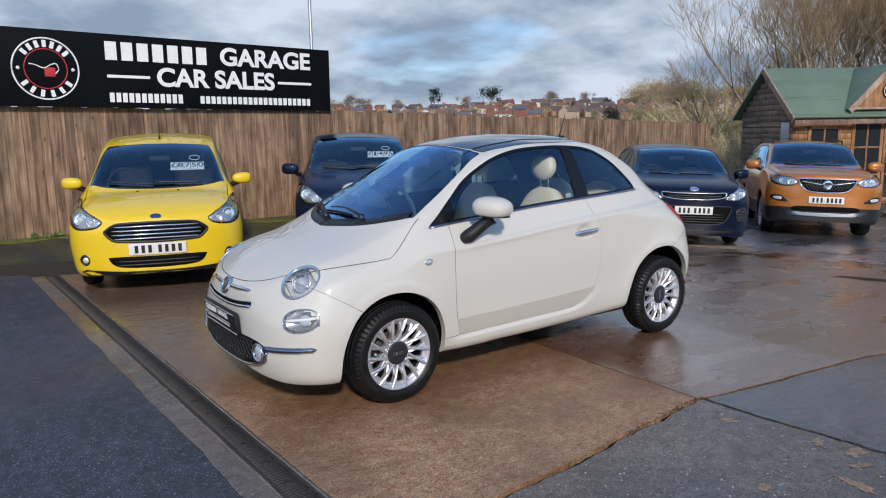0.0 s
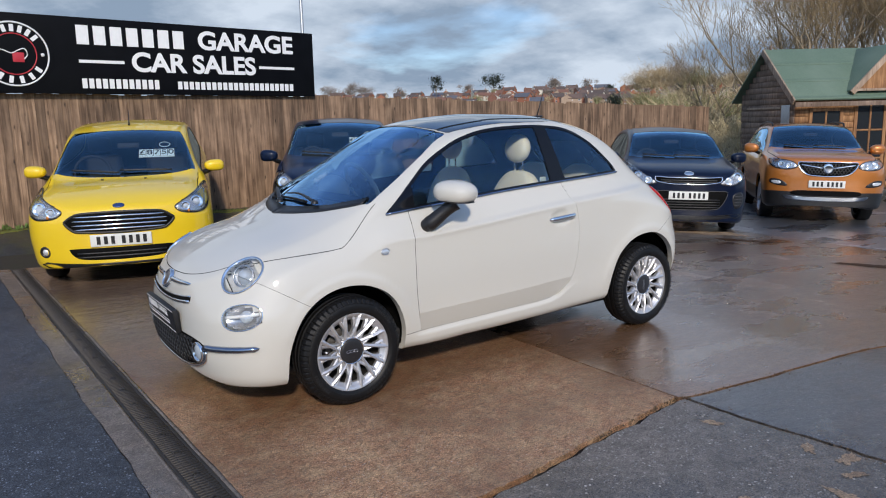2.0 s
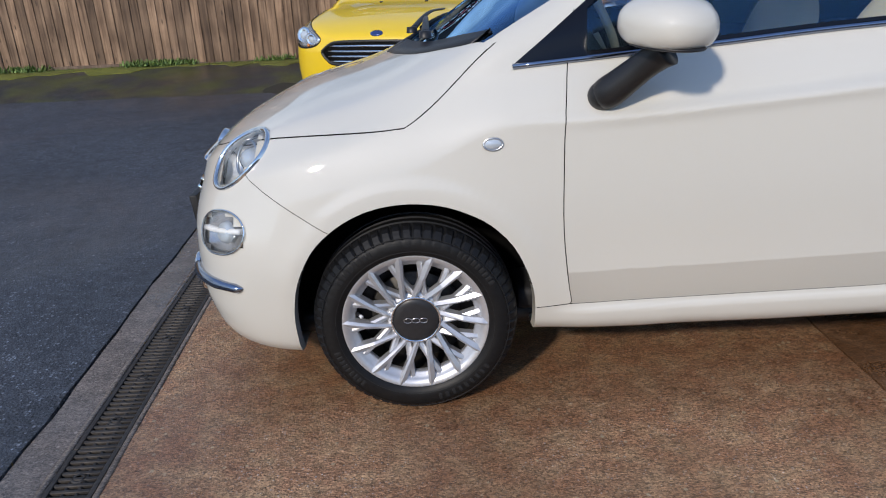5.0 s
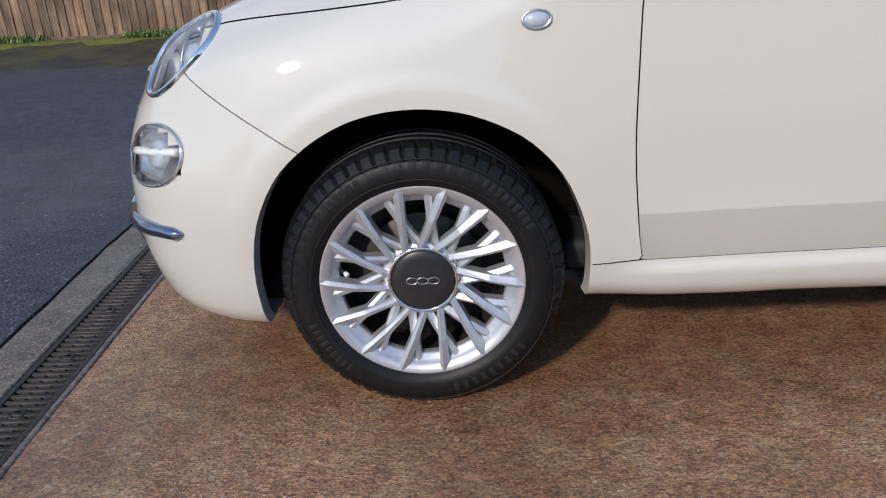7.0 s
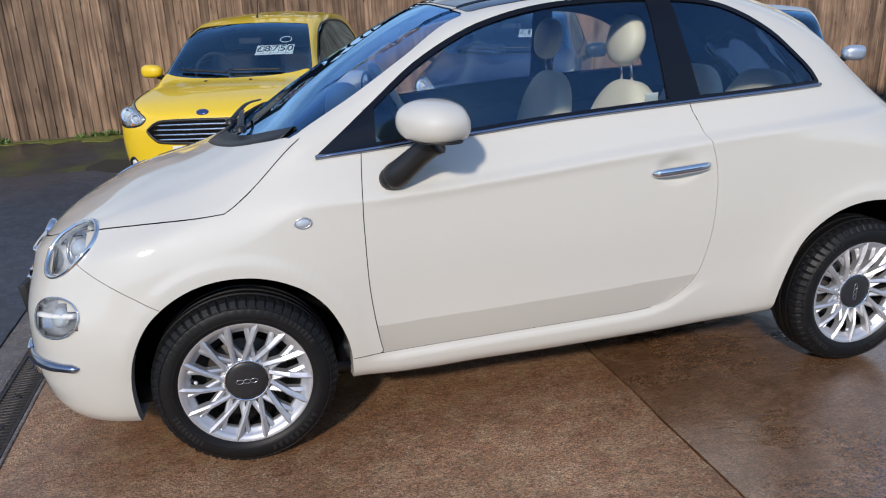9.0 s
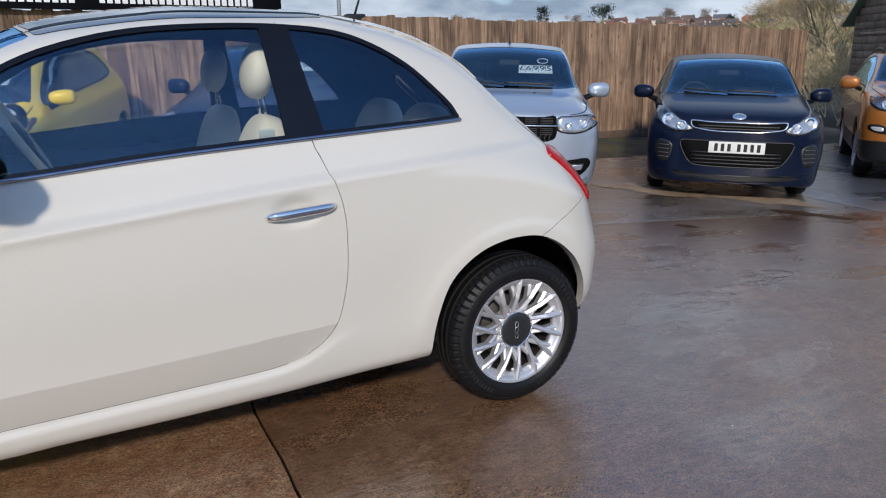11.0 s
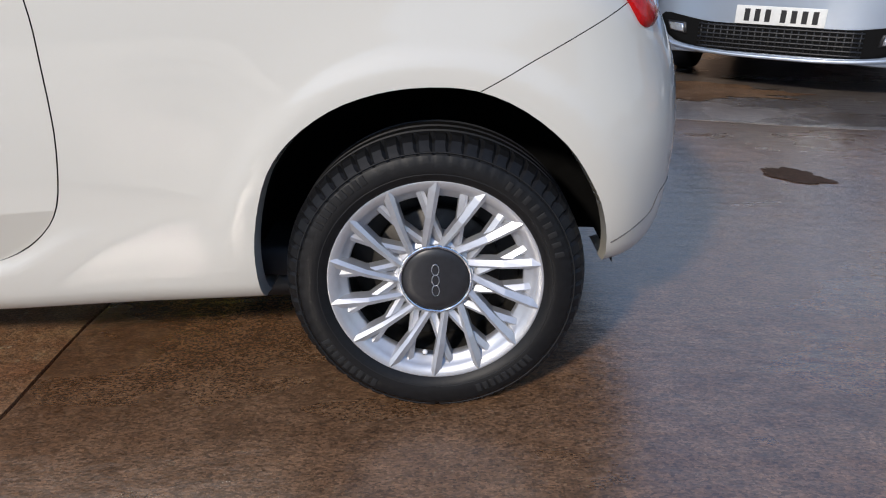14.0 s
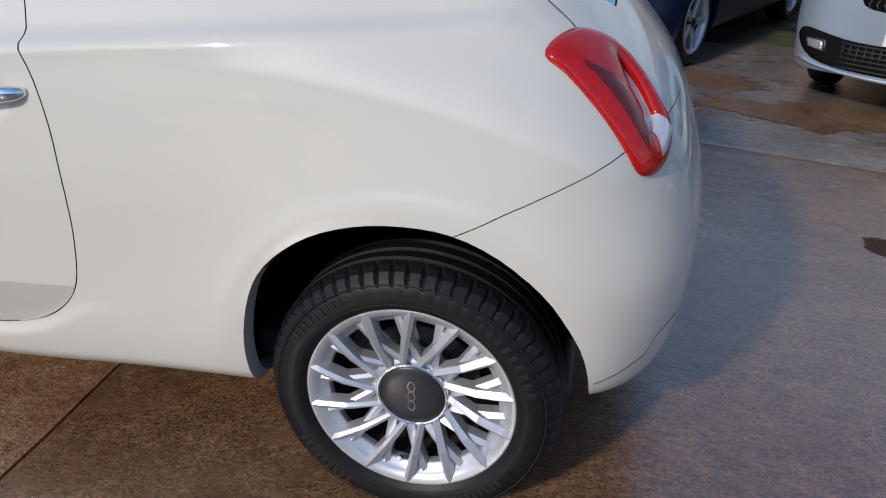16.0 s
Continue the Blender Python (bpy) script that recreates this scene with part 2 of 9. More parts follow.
def add_box(bm, lo, hi, bevel=0.0, m=None, segments=2):
    """A box from corner lo to corner hi, bevelled, turned by m."""
    tmp = bmesh.new()
    bmesh.ops.create_cube(tmp, size=1)
    c, s = [(a + b) / 2 for a, b in zip(lo, hi)], [b - a for a, b in zip(lo, hi)]
    for v in tmp.verts:
        v.co = Vector((c[0] + v.co.x * s[0], c[1] + v.co.y * s[1], c[2] + v.co.z * s[2]))
    if bevel:
        bmesh.ops.bevel(tmp, geom=tmp.edges[:], offset=bevel, segments=segments, affect="EDGES", profile=0.6)
    if m is not None:
        tmp.transform(m)
    join(bm, tmp)
    return bm


def join(bm, tmp):
    base = {}
    for v in tmp.verts:
        base[v] = bm.verts.new(v.co)
    for f in tmp.faces:
        try:
            nf = bm.faces.new([base[v] for v in f.verts])
            nf.material_index, nf.smooth = f.material_index, f.smooth
        except ValueError:
            pass
    tmp.free()


def add_tube(bm, path, radius, sides=10, closed=False, flat=1.0):
    """A round bar along a path; radius may be a list; flat squashes it along the second axis."""
    pts = [Vector(p) for p in path]
    n, rings = len(pts), []
    up = Vector((0, 0, 1))
    for i, p in enumerate(pts):
        a = pts[(i - 1) % n] if closed or i else p
        b = pts[(i + 1) % n] if closed or i < n - 1 else p
        d = (b - a).normalized()
        side = d.cross(up)
        if side.length < 1e-3:
            side = d.cross(Vector((0, 1, 0)))
        side.normalize()
        nrm = side.cross(d).normalized()
        r = radius[i] if isinstance(radius, (list, tuple)) else radius
        rings.append([bm.verts.new(p + side * (r * math.cos(2 * math.pi * k / sides)) + nrm * (flat * r * math.sin(2 * math.pi * k / sides))) for k in range(sides)])
    for i in range(n if closed else n - 1):
        a, b = rings[i], rings[(i + 1) % n]
        for k in range(sides):
            bm.faces.new((a[k], a[(k + 1) % sides], b[(k + 1) % sides], b[k]))
    if not closed:
        bm.faces.new(rings[0][::-1])
        bm.faces.new(rings[-1])
    return bm


def add_lathe(bm, profile, steps=48, m=None):
    """A profile of (radius, along) turned round the y axis."""
    tmp, rings = bmesh.new(), []
    for r, y in profile:
        if r < 1e-5:
            rings.append([tmp.verts.new((0, y, 0))])
        else:
            rings.append([tmp.verts.new((r * math.cos(2 * math.pi * k / steps), y, r * math.sin(2 * math.pi * k / steps))) for k in range(steps)])
    for a, b in zip(rings, rings[1:]):
        for k in range(steps):
            j = (k + 1) % steps
            q = [a[k % len(a)], a[j % len(a)], b[j % len(b)], b[k % len(b)]]
            q = [v for i, v in enumerate(q) if v not in q[:i]]
            if len(q) > 2:
                tmp.faces.new(q)
    bmesh.ops.recalc_face_normals(tmp, faces=tmp.faces[:])
    if m is not None:
        tmp.transform(m)
    join(bm, tmp)
    return bm


def add_prism(bm, outline, depth, m=None, bevel=0.0):
    """An outline in x, z pushed along +y by depth."""
    tmp = bmesh.new()
    a = [tmp.verts.new((x, 0, z)) for x, z in outline]
    f = tmp.faces.new(a)
    r = bmesh.ops.extrude_face_region(tmp, geom=[f])
    for v in r["geom"]:
        if isinstance(v, bmesh.types.BMVert):
            v.co.y += depth
    bmesh.ops.recalc_face_normals(tmp, faces=tmp.faces[:])
    if bevel:
        bmesh.ops.bevel(tmp, geom=tmp.edges[:], offset=bevel, segments=2, affect="EDGES")
    if m is not None:
        tmp.transform(m)
    join(bm, tmp)
    return bm


def writing(name, text, size, m, material, parent=None, depth=0.001, width=None, bold=0.0, spacing=1.0):
    """Letters in the built-in font, standing in the x, z plane and facing -y, centred at m."""
    cu = bpy.data.curves.new(name, "FONT")
    cu.body, cu.size, cu.align_x, cu.align_y, cu.extrude, cu.offset, cu.space_character = text, size, "CENTER", "CENTER", depth, bold, spacing
    tmp = bpy.data.objects.new(name, cu)
    scene.collection.objects.link(tmp)
    dep = bpy.context.evaluated_depsgraph_get()
    me = bpy.data.meshes.new_from_object(tmp.evaluated_get(dep))
    bpy.data.objects.remove(tmp)
    me.transform(Matrix.Rotation(radians(90), 4, "X"))
    if width:
        xs = [v.co.x for v in me.vertices]
        k = width / (max(xs) - min(xs))
        me.transform(Matrix.Diagonal((k, 1, 1, 1)))
    me.transform(m)
    me.materials.clear()
    me.materials.append(material)
    return shaped(name, me, parent)


def thing(name, label, category, m=None, group="", kind=""):
    ob = new(name)
    tagged(ob, label, category, group, kind)
    if m is not None:
        ob.matrix_world = m
    return ob

# ---- cars: the common builder ----
from mathutils.bvhtree import BVHTree


def polyline(pts, steps=6, closed=False):
    """Points of a smooth curve through pts (Catmull-Rom, any dimension)."""
    p = [np.array(q, float) for q in pts]
    n, out = len(p), []
    for i in range(n if closed else n - 1):
        a = p[(i - 1) % n] if closed or i else 2 * p[0] - p[1]
        b, c = p[i], p[(i + 1) % n]
        d = p[(i + 2) % n] if closed or i < n - 2 else 2 * p[-1] - p[-2]
        for k in range(steps):
            t = k / steps
            out.append(0.5 * (2 * b + (c - a) * t + (2 * a - 5 * b + 4 * c - d) * t * t + (3 * b - a - 3 * c + d) * t ** 3))
    if not closed:
        out.append(p[-1])
    return [tuple(float(v) for v in q) for q in out]


def inside(p, poly):
    x, y = p
    r, j = False, len(poly) - 1
    for i in range(len(poly)):
        xi, yi = poly[i]
        xj, yj = poly[j]
        if (yi > y) != (yj > y) and x < (xj - xi) * (y - yi) / (yj - yi) + xi:
            r = not r
        j = i
    return r


def off_line(p, line):
    """Distance of a 2D point from a polyline."""
    best = 9.0
    for (ax, ay), (bx, by) in zip(line, line[1:]):
        dx, dy = bx - ax, by - ay
        t = max(0.0, min(1.0, ((p[0] - ax) * dx + (p[1] - ay) * dy) / (dx * dx + dy * dy + 1e-12)))
        best = min(best, math.hypot(p[0] - ax - t * dx, p[1] - ay - t * dy))
    return best


def moved(line, d):
    """A polyline moved sideways by d."""
    out = []
    for i, (x, y) in enumerate(line):
        a, b = line[max(0, i - 1)], line[min(len(line) - 1, i + 1)]
        dx, dy = b[0] - a[0], b[1] - a[1]
        l = math.hypot(dx, dy) or 1.0
        out.append((x - dy / l * d, y + dx / l * d))
    return out


def cut(bm, line, axes=(0, 2), where=None):
    """Cuts the faces that a polyline crosses, seen along the third axis."""
    i, j = axes
    boxes = []
    for f in bm.faces:
        xs, ys = [v.co[i] for v in f.verts], [v.co[j] for v in f.verts]
        boxes.append((f, min(xs), max(xs), min(ys), max(ys)))
    lo_x, hi_x = min(p[0] for p in line), max(p[0] for p in line)
    lo_y, hi_y = min(p[1] for p in line), max(p[1] for p in line)
    live = [b[0] for b in boxes if b[2] >= lo_x and b[1] <= hi_x and b[4] >= lo_y and b[3] <= hi_y]
    if where:
        live = [f for f in live if where(f.calc_center_median())]
    live = set(live)
    for (ax, ay), (bx, by) in zip(line, line[1:]):
        x0, x1, y0, y1 = min(ax, bx) - 1e-4, max(ax, bx) + 1e-4, min(ay, by) - 1e-4, max(ay, by) + 1e-4
        hit = []
        for f in live:
            if not f.is_valid:
                continue
            xs, ys = [v.co[i] for v in f.verts], [v.co[j] for v in f.verts]
            if max(xs) >= x0 and min(xs) <= x1 and max(ys) >= y0 and min(ys) <= y1:
                hit.append(f)
        if not hit:
            continue
        no, co = [0.0, 0.0, 0.0], [0.0, 0.0, 0.0]
        no[i], no[j] = -(by - ay), bx - ax
        co[i], co[j] = ax, ay
        if abs(no[i]) + abs(no[j]) < 1e-9:
            continue
        geom = set(hit)
        for f in hit:
            geom.update(f.edges)
            geom.update(f.verts)
        r = bmesh.ops.bisect_plane(bm, geom=list(geom), dist=1e-5, plane_co=co, plane_no=no)
        live.update(g for g in r["geom"] if isinstance(g, bmesh.types.BMFace))
        live = {f for f in live if f.is_valid}


class Shell:
    """The left half of a car's skin, front at -x, with normals kept for every cut."""

    def __init__(self, sp, rows=84, pitch=0.032):
        S = sp["S"]
        t = {k: spline(S, sp[k]) for k in ("zt", "z4", "f4", "z6", "f6", "zs", "W")}
        x0, x1, af, nf, ar, nr = S[0], S[-1], *sp["ends"]
        q = np.linspace(0, math.pi / 2, 22)
        front = x0 + af - af * np.sin(q[::-1]) ** (2 / nf)
        rear = x1 - ar + ar * np.sin(q) ** (2 / nr)
        mid = np.linspace(x0 + af, x1 - ar, int((x1 - ar - x0 - af) / pitch))[1:-1]
        xs = np.concatenate([front, mid, rear])
        df, dr = np.clip((x0 + af - xs) / af, 0, 1), np.clip((xs - x1 + ar) / ar, 0, 1)
        W = t["W"](xs) * (1 - df ** nf) ** (1 / nf) * (1 - dr ** nr) ** (1 / nr)
        grid = np.zeros((len(xs), rows, 3))
        lower = sp.get("lower", (0.90, 0.955, 0.985, 1.0, 0.99))
        for a, x in enumerate(xs):
            zt, z4, f4, z6, f6, zs = (float(t[k](x)) for k in ("zt", "z4", "f4", "z6", "f6", "zs"))
            h = z4 - zs
            y5, z5 = (f4 + f6) / 2 + 0.02, (z4 + z6) / 2
            cy = [0.72, *lower, f4, y5, f6, 0.60 * f6, 0.28 * f6, 0.0]
            cz = [zs - 0.004, zs, zs + 0.045, zs + 0.32 * h, zs + 0.58 * h, zs + 0.82 * h, z4, z5, z6, zt - 0.33 * (zt - z6), zt - 0.07 * (zt - z6), zt]
            cy = np.array(cy) * W[a]
            c = np.concatenate([[0], np.cumsum(np.hypot(np.diff(np.array(cy) / max(W[a], .3) * .75), np.diff(cz)))])
            v = np.linspace(0, 1, rows) * c[-1]
            grid[a, :, 1] = -spline(c, cy)(v)
            grid[a, :, 2] = spline(c, cz)(v)
            grid[a, :, 0] = x
        grid[..., 1] = np.minimum(grid[..., 1], 0)
        grid[..., 1] *= np.where(np.abs(grid[..., 1]) < 1e-6, 0, 1)
        for f in sp.get("warps", ()):
            f(grid, df, dr)
        du, dv = np.gradient(grid, axis=0), np.gradient(grid, axis=1)
        n = np.cross(du, dv)
        n /= np.linalg.norm(n, axis=-1, keepdims=True) + 1e-12
        if n[len(xs) // 2, rows // 2, 1] > 0:
            n = -n
        n[:, -1, 1] = 0
        n[0], n[-1] = n[1], n[-2]
        n[0, :, 1], n[-1, :, 1] = 0, 0
        n /= np.linalg.norm(n, axis=-1, keepdims=True) + 1e-12
        self.bm = bm = bmesh.new()
        self.lay = bm.verts.layers.float_vector.new("nrm")
        vs = [[bm.verts.new(grid[a, b]) for b in range(rows)] for a in range(len(xs))]
        for a in range(len(xs)):
            for b in range(rows):
                vs[a][b][self.lay] = n[a, b]
        for a in range(len(xs) - 1):
            for b in range(rows - 1):
                bm.faces.new((vs[a][b], vs[a + 1][b], vs[a + 1][b + 1], vs[a][b + 1]))
        bmesh.ops.remove_doubles(bm, verts=[v for row in (vs[0], vs[-1]) for v in row], dist=1e-5)
        bm.verts.ensure_lookup_table()
        self.lay = bm.verts.layers.float_vector["nrm"]
        self.tree = BVHTree.FromBMesh(bm)

    def front(self, y, z, off=0.0):
        p, n, _, _ = self.tree.ray_cast(Vector((-6, -abs(y) - 1e-4, z)), Vector((1, 0, 0)))
        return self._put(p, n, y, off)

    def side(self, x, z, off=0.0):
        p, n, _, _ = self.tree.ray_cast(Vector((x, -6, z)), Vector((0, 1, 0)))
        return self._put(p, n, -1, off)

    def top(self, x, y, off=0.0):
        p, n, _, _ = self.tree.ray_cast(Vector((x, -abs(y) - 1e-4, 6)), Vector((0, 0, -1)))
        return self._put(p, n, y, off)

    def rear(self, y, z, off=0.0):
        p, n, _, _ = self.tree.ray_cast(Vector((9, -abs(y) - 1e-4, z)), Vector((-1, 0, 0)))
        return self._put(p, n, y, off)

    def along(self, c, n, right=False):
        """A caster onto the skin along -n through c: (u, v) run sideways and up in the plane across n."""
        c, n = Vector(c), Vector(n).normalized()
        u = Vector((0, 0, 1)).cross(n).normalized()
        v = n.cross(u)

        def cast(a, b, off=0.0):
            p, k, _, _ = self.tree.ray_cast(c + u * a + v * b + n * 0.4, -n)
            if p is None:
                return None, None
            p, k = self._put(p, k, -1, off)
            return (Vector((p.x, -p.y, p.z)), Vector((k.x, -k.y, k.z))) if right else (p, k)
        return cast

    def _put(self, p, n, y, off):
        if p is None:
            return None, None
        c = Vector((1.2, 0, 0.6))
        if n.dot(p - c) < 0:
            n = -n
        if y > 0:
            p, n = Vector((p.x, -p.y, p.z)), Vector((n.x, -n.y, n.z))
        return p + n * off, n

    def take(self, name, faces, material, parent, label="", mirror=True, push=0.0, lips=()):
        """The given faces and their mirror images as one part; push: along the normal; lips: short folded edges (centre, poly, depth)."""
        idx, co, nr, polys = {}, [], [], []
        faces = list(faces)
        for f in faces:
            for v in f.verts:
                if v not in idx:
                    idx[v] = len(co)
                    co.append(v.co + Vector(v[self.lay]) * push)
                    nr.append(Vector(v[self.lay]))
            polys.append([idx[v] for v in f.verts])
        for (cx, cz), line, depth in lips:
            fs = set(faces)
            for f in faces:
                for e in f.edges:
                    if sum(1 for g in e.link_faces if g in fs) == 1:
                        a, b = e.verts
                        if max(a.co.y, b.co.y) < -0.655 and off_line((a.co.x, a.co.z), line) < 2e-3 and off_line((b.co.x, b.co.z), line) < 2e-3:
                            k = len(co)
                            for v in (a, b):
                                w = Vector((cx - v.co.x, 0, cz - v.co.z)).normalized()
                                co.append(v.co.copy()), nr.append(w)
                                co.append(v.co + Vector((0, depth, 0)) + w * 0.004), nr.append(w)
                            q = [k, k + 2, k + 3, k + 1]
                            if (co[k + 2] - co[k]).cross(co[k + 3] - co[k]).dot(nr[k]) < 0:
                                q.reverse()
                            polys.append(q)
        if mirror == "two":
            made = self._mesh(name, co, nr, polys, material, parent, label)
            self._mesh(name, [Vector((c.x, -c.y, c.z)) for c in co], [Vector((c.x, -c.y, c.z)) for c in nr], [list(reversed(p)) for p in polys], material, parent, label)
            return made
        if mirror:
            k = len(co)
            co += [Vector((c.x, -c.y, c.z)) for c in co]
            nr += [Vector((c.x, -c.y, c.z)) for c in nr]
            polys += [[k + i for i in reversed(p)] for p in polys]
        return self._mesh(name, co, nr, polys, material, parent, label)

    def _mesh(self, name, co, nr, polys, material, parent, label):
        me = bpy.data.meshes.new(name)
        me.from_pydata(co, [], polys)
        me.validate()
        me.shade_smooth()
        if len(me.vertices) == len(nr):
            me.normals_split_custom_set_from_vertices([n if n.length > 0.1 else Vector((0, 0, 1)) for n in nr])
        me.materials.append(material)
        return shaped(name, me, parent, label)


def patch(sh, outline, view="front", off=0.006, depth=0.02, rings=4, swell=0.0):
    """A curved cover that follows the skin inside an outline (y, z in front view; x, z in side view), raised by off, with edges."""
    bm = bmesh.new()
    cast = view if callable(view) else {"front": sh.front, "side": sh.side, "rear": sh.rear, "top": sh.top}[view]
    n = len(outline)
    cx, cy = sum(p[0] for p in outline) / n, sum(p[1] for p in outline) / n

    def at(a, b, o):
        p, nn = cast(a, b, o)
        return p

    mid = at(cx, cy, off + swell)
    if mid is None:
        return bm
    c = bm.verts.new(mid)
    prev = None
    for k in range(1, rings + 1):
        s = k / rings
        ring = []
        for a, b in outline:
            p = at(cx + (a - cx) * s, cy + (b - cy) * s, off + swell * (1 - s ** 2.5))
            ring.append(bm.verts.new(p if p is not None else mid))
        for i in range(n):
            j = (i + 1) % n
            if prev is None:
                bm.faces.new((c, ring[i], ring[j]))
            else:
                bm.faces.new((prev[i], ring[i], ring[j], prev[j]))
        prev = ring
    low = []
    for a, b in outline:
        p = at(a, b, off - depth)
        low.append(bm.verts.new(p if p is not None else mid))
    for i in range(n):
        j = (i + 1) % n
        bm.faces.new((prev[i], low[i], low[j], prev[j]))
    bmesh.ops.recalc_face_normals(bm, faces=bm.faces[:])
    return bm


def surface_tube(sh, line, radius, view="front", off=0.004, closed=False, sides=8, flat=1.0):
    cast = view if callable(view) else {"front": sh.front, "side": sh.side, "rear": sh.rear, "top": sh.top}[view]
    pts = []
    for a, b in line:
        p, n = cast(a, b, off)
        if p is not None:
            pts.append(p)
    bm = bmesh.new()
    return add_tube(bm, pts, radius, sides, closed, flat)


def mirrored(pts):
    return [(-y, z) for y, z in reversed(pts)]


def ellipse(cx, cy, a, b, turn=0.0, n=28, power=2.0):
    out = []
    for k in range(n):
        q = 2 * math.pi * k / n
        u, v = math.copysign(abs(math.cos(q)) ** (2 / power), math.cos(q)) * a, math.copysign(abs(math.sin(q)) ** (2 / power), math.sin(q)) * b
        out.append((cx + u * math.cos(turn) - v * math.sin(turn), cy + u * math.sin(turn) + v * math.cos(turn)))
    return out


def tyre_bm(R, rim, w, blocks=60):
    """A tyre round the y axis, outer side at -y, with grooved tread and notched shoulders."""
    bm = bmesh.new()
    h = w / 2
    half = [(rim - 0.004, h - 0.022), (rim + 0.008, h - 0.004), (rim + 0.3 * (R - rim), h), (rim + 0.62 * (R - rim), h - 0.002), (R - 0.020, h - 0.012), (R - 0.010, h - 0.021), (R - 0.0035, h - 0.034)]
    tread = []
    for c in (0.40, 0.0, -0.40):
        g = c * h
        tread += [(R, g + 0.007), (R - 0.007, g + 0.005), (R - 0.007, g - 0.005), (R, g - 0.007)]
    prof = [(r, -y) for r, y in half + tread] + [(r, y) for r, y in reversed(half)]
    steps = blocks * 5
    rings = []
    for i, (r, y) in enumerate(prof):
        notch = i in (4, 5, 6) or i in (len(prof) - 5, len(prof) - 6, len(prof) - 7)
        ring = []
        for k in range(steps):
            q = r - (0.0065 if notch and k % 5 == 0 else 0.0)
            a = 2 * math.pi * k / steps
            ring.append(bm.verts.new((q * math.cos(a), y, q * math.sin(a))))
        rings.append(ring)
    for row, (a, b) in enumerate(zip(rings, rings[1:])):
        for k in range(steps):
            bm.faces.new((a[k], a[(k + 1) % steps], b[(k + 1) % steps], b[k])).smooth = not 3 <= row <= len(rings) - 5
    bmesh.ops.recalc_face_normals(bm, faces=bm.faces[:])
    return bm


def simple_wheel(name, R, rim, w, spokes, m, parent, cap=GLOSSBLACK, rim_mat=None):
    """A wheel of a parked car: tyre, rim with spokes, hub cap; outer side at -y."""
    wheel = new(name)
    wheel.parent = parent
    wheel.matrix_local = m
    bm = bmesh.new()
    h = w / 2
    prof = [(rim, h - 0.03), (rim + 0.012, h - 0.004), (rim + 0.5 * (R - rim), h), (R - 0.014, h - 0.012), (R, h - 0.04), (R, -h + 0.04), (R - 0.014, -h + 0.012), (rim, -h + 0.02)]
    add_lathe(bm, [(r, -y) for r, y in prof], 48)
    part("tyre", bm, RUBBER, wheel)
    bm = bmesh.new()
    add_lathe(bm, [(rim + 0.010, -h + 0.004), (rim + 0.004, -h - 0.002), (rim - 0.010, -h + 0.004), (rim - 0.02, -h + 0.03), (rim - 0.03, h - 0.02)], 48)
    for k in range(spokes):
        a = 2 * math.pi * k / spokes
        tmp = bmesh.new()
        add_box(tmp, (0.03, -h + 0.012, -0.020), (rim - 0.008, -h + 0.045, 0.020), 0.006)
        for v in tmp.verts:
            v.co.y += 0.02 * (1 - v.co.x / rim)
            v.co.z *= 0.75 + 0.5 * v.co.x / rim
        tmp.transform(Matrix.Rotation(a, 4, "Y"))
        join(bm, tmp)
    part("rim", bm, rim_mat or ALLOY, wheel)
    bm = bmesh.new()
    add_lathe(bm, [(0.0, -h + 0.012), (0.03, -h + 0.014), (0.036, -h + 0.03), (0.036, -h + 0.06)], 24)
    part("hub_cap", bm, cap, wheel)
    bm = bmesh.new()
    add_lathe(bm, [(0.0, 0.0), (rim - 0.03, 0.0), (rim - 0.03, 0.03)], 32)
    part("brake_disc", bm, STEEL, wheel)
    return wheel


def wheel_well(bm, cx, cz, r, y_out, y_in, a0=-15, a1=195, sides=(1, -1)):
    """The dark inner arch over a wheel."""
    for s in sides:
        rings = []
        for k in range(25):
            a = radians(a0 + (a1 - a0) * k / 24)
            rings.append([bm.verts.new((cx + r * math.cos(a), s * y, cz + r * math.sin(a))) for y in (y_out, y_in)])
        hub = bm.verts.new((cx, s * y_in, cz))
        for a, b in zip(rings, rings[1:]):
            bm.faces.new((a[0], a[1], b[1], b[0]))
            bm.faces.new((a[1], hub, b[1]))


def number_plate(m, parent, name="number_plate", w=0.52, h=0.111, bars=True):
    """A white plate whose characters are plain bars, facing -x at m."""
    bm = bmesh.new()
    add_box(bm, (-0.004, -w / 2, -h / 2), (0.004, w / 2, h / 2), 0.003, m)
    pl = part(name, bm, PLATEWHITE, parent, "white number plate with black characters as bars")
    if bars:
        x, cw = -0.196, 0.044
        for k in range(7):
            g = x + k * 0.0605 + (0.03 if k > 3 else 0)
            bm = bmesh.new()
            add_box(bm, (-0.006, g - cw / 2, -0.037), (-0.0035, g + cw / 2 - 0.012, 0.037), 0, m)
            part("plate_bar", bm, INK, pl, flat=True)
    return pl

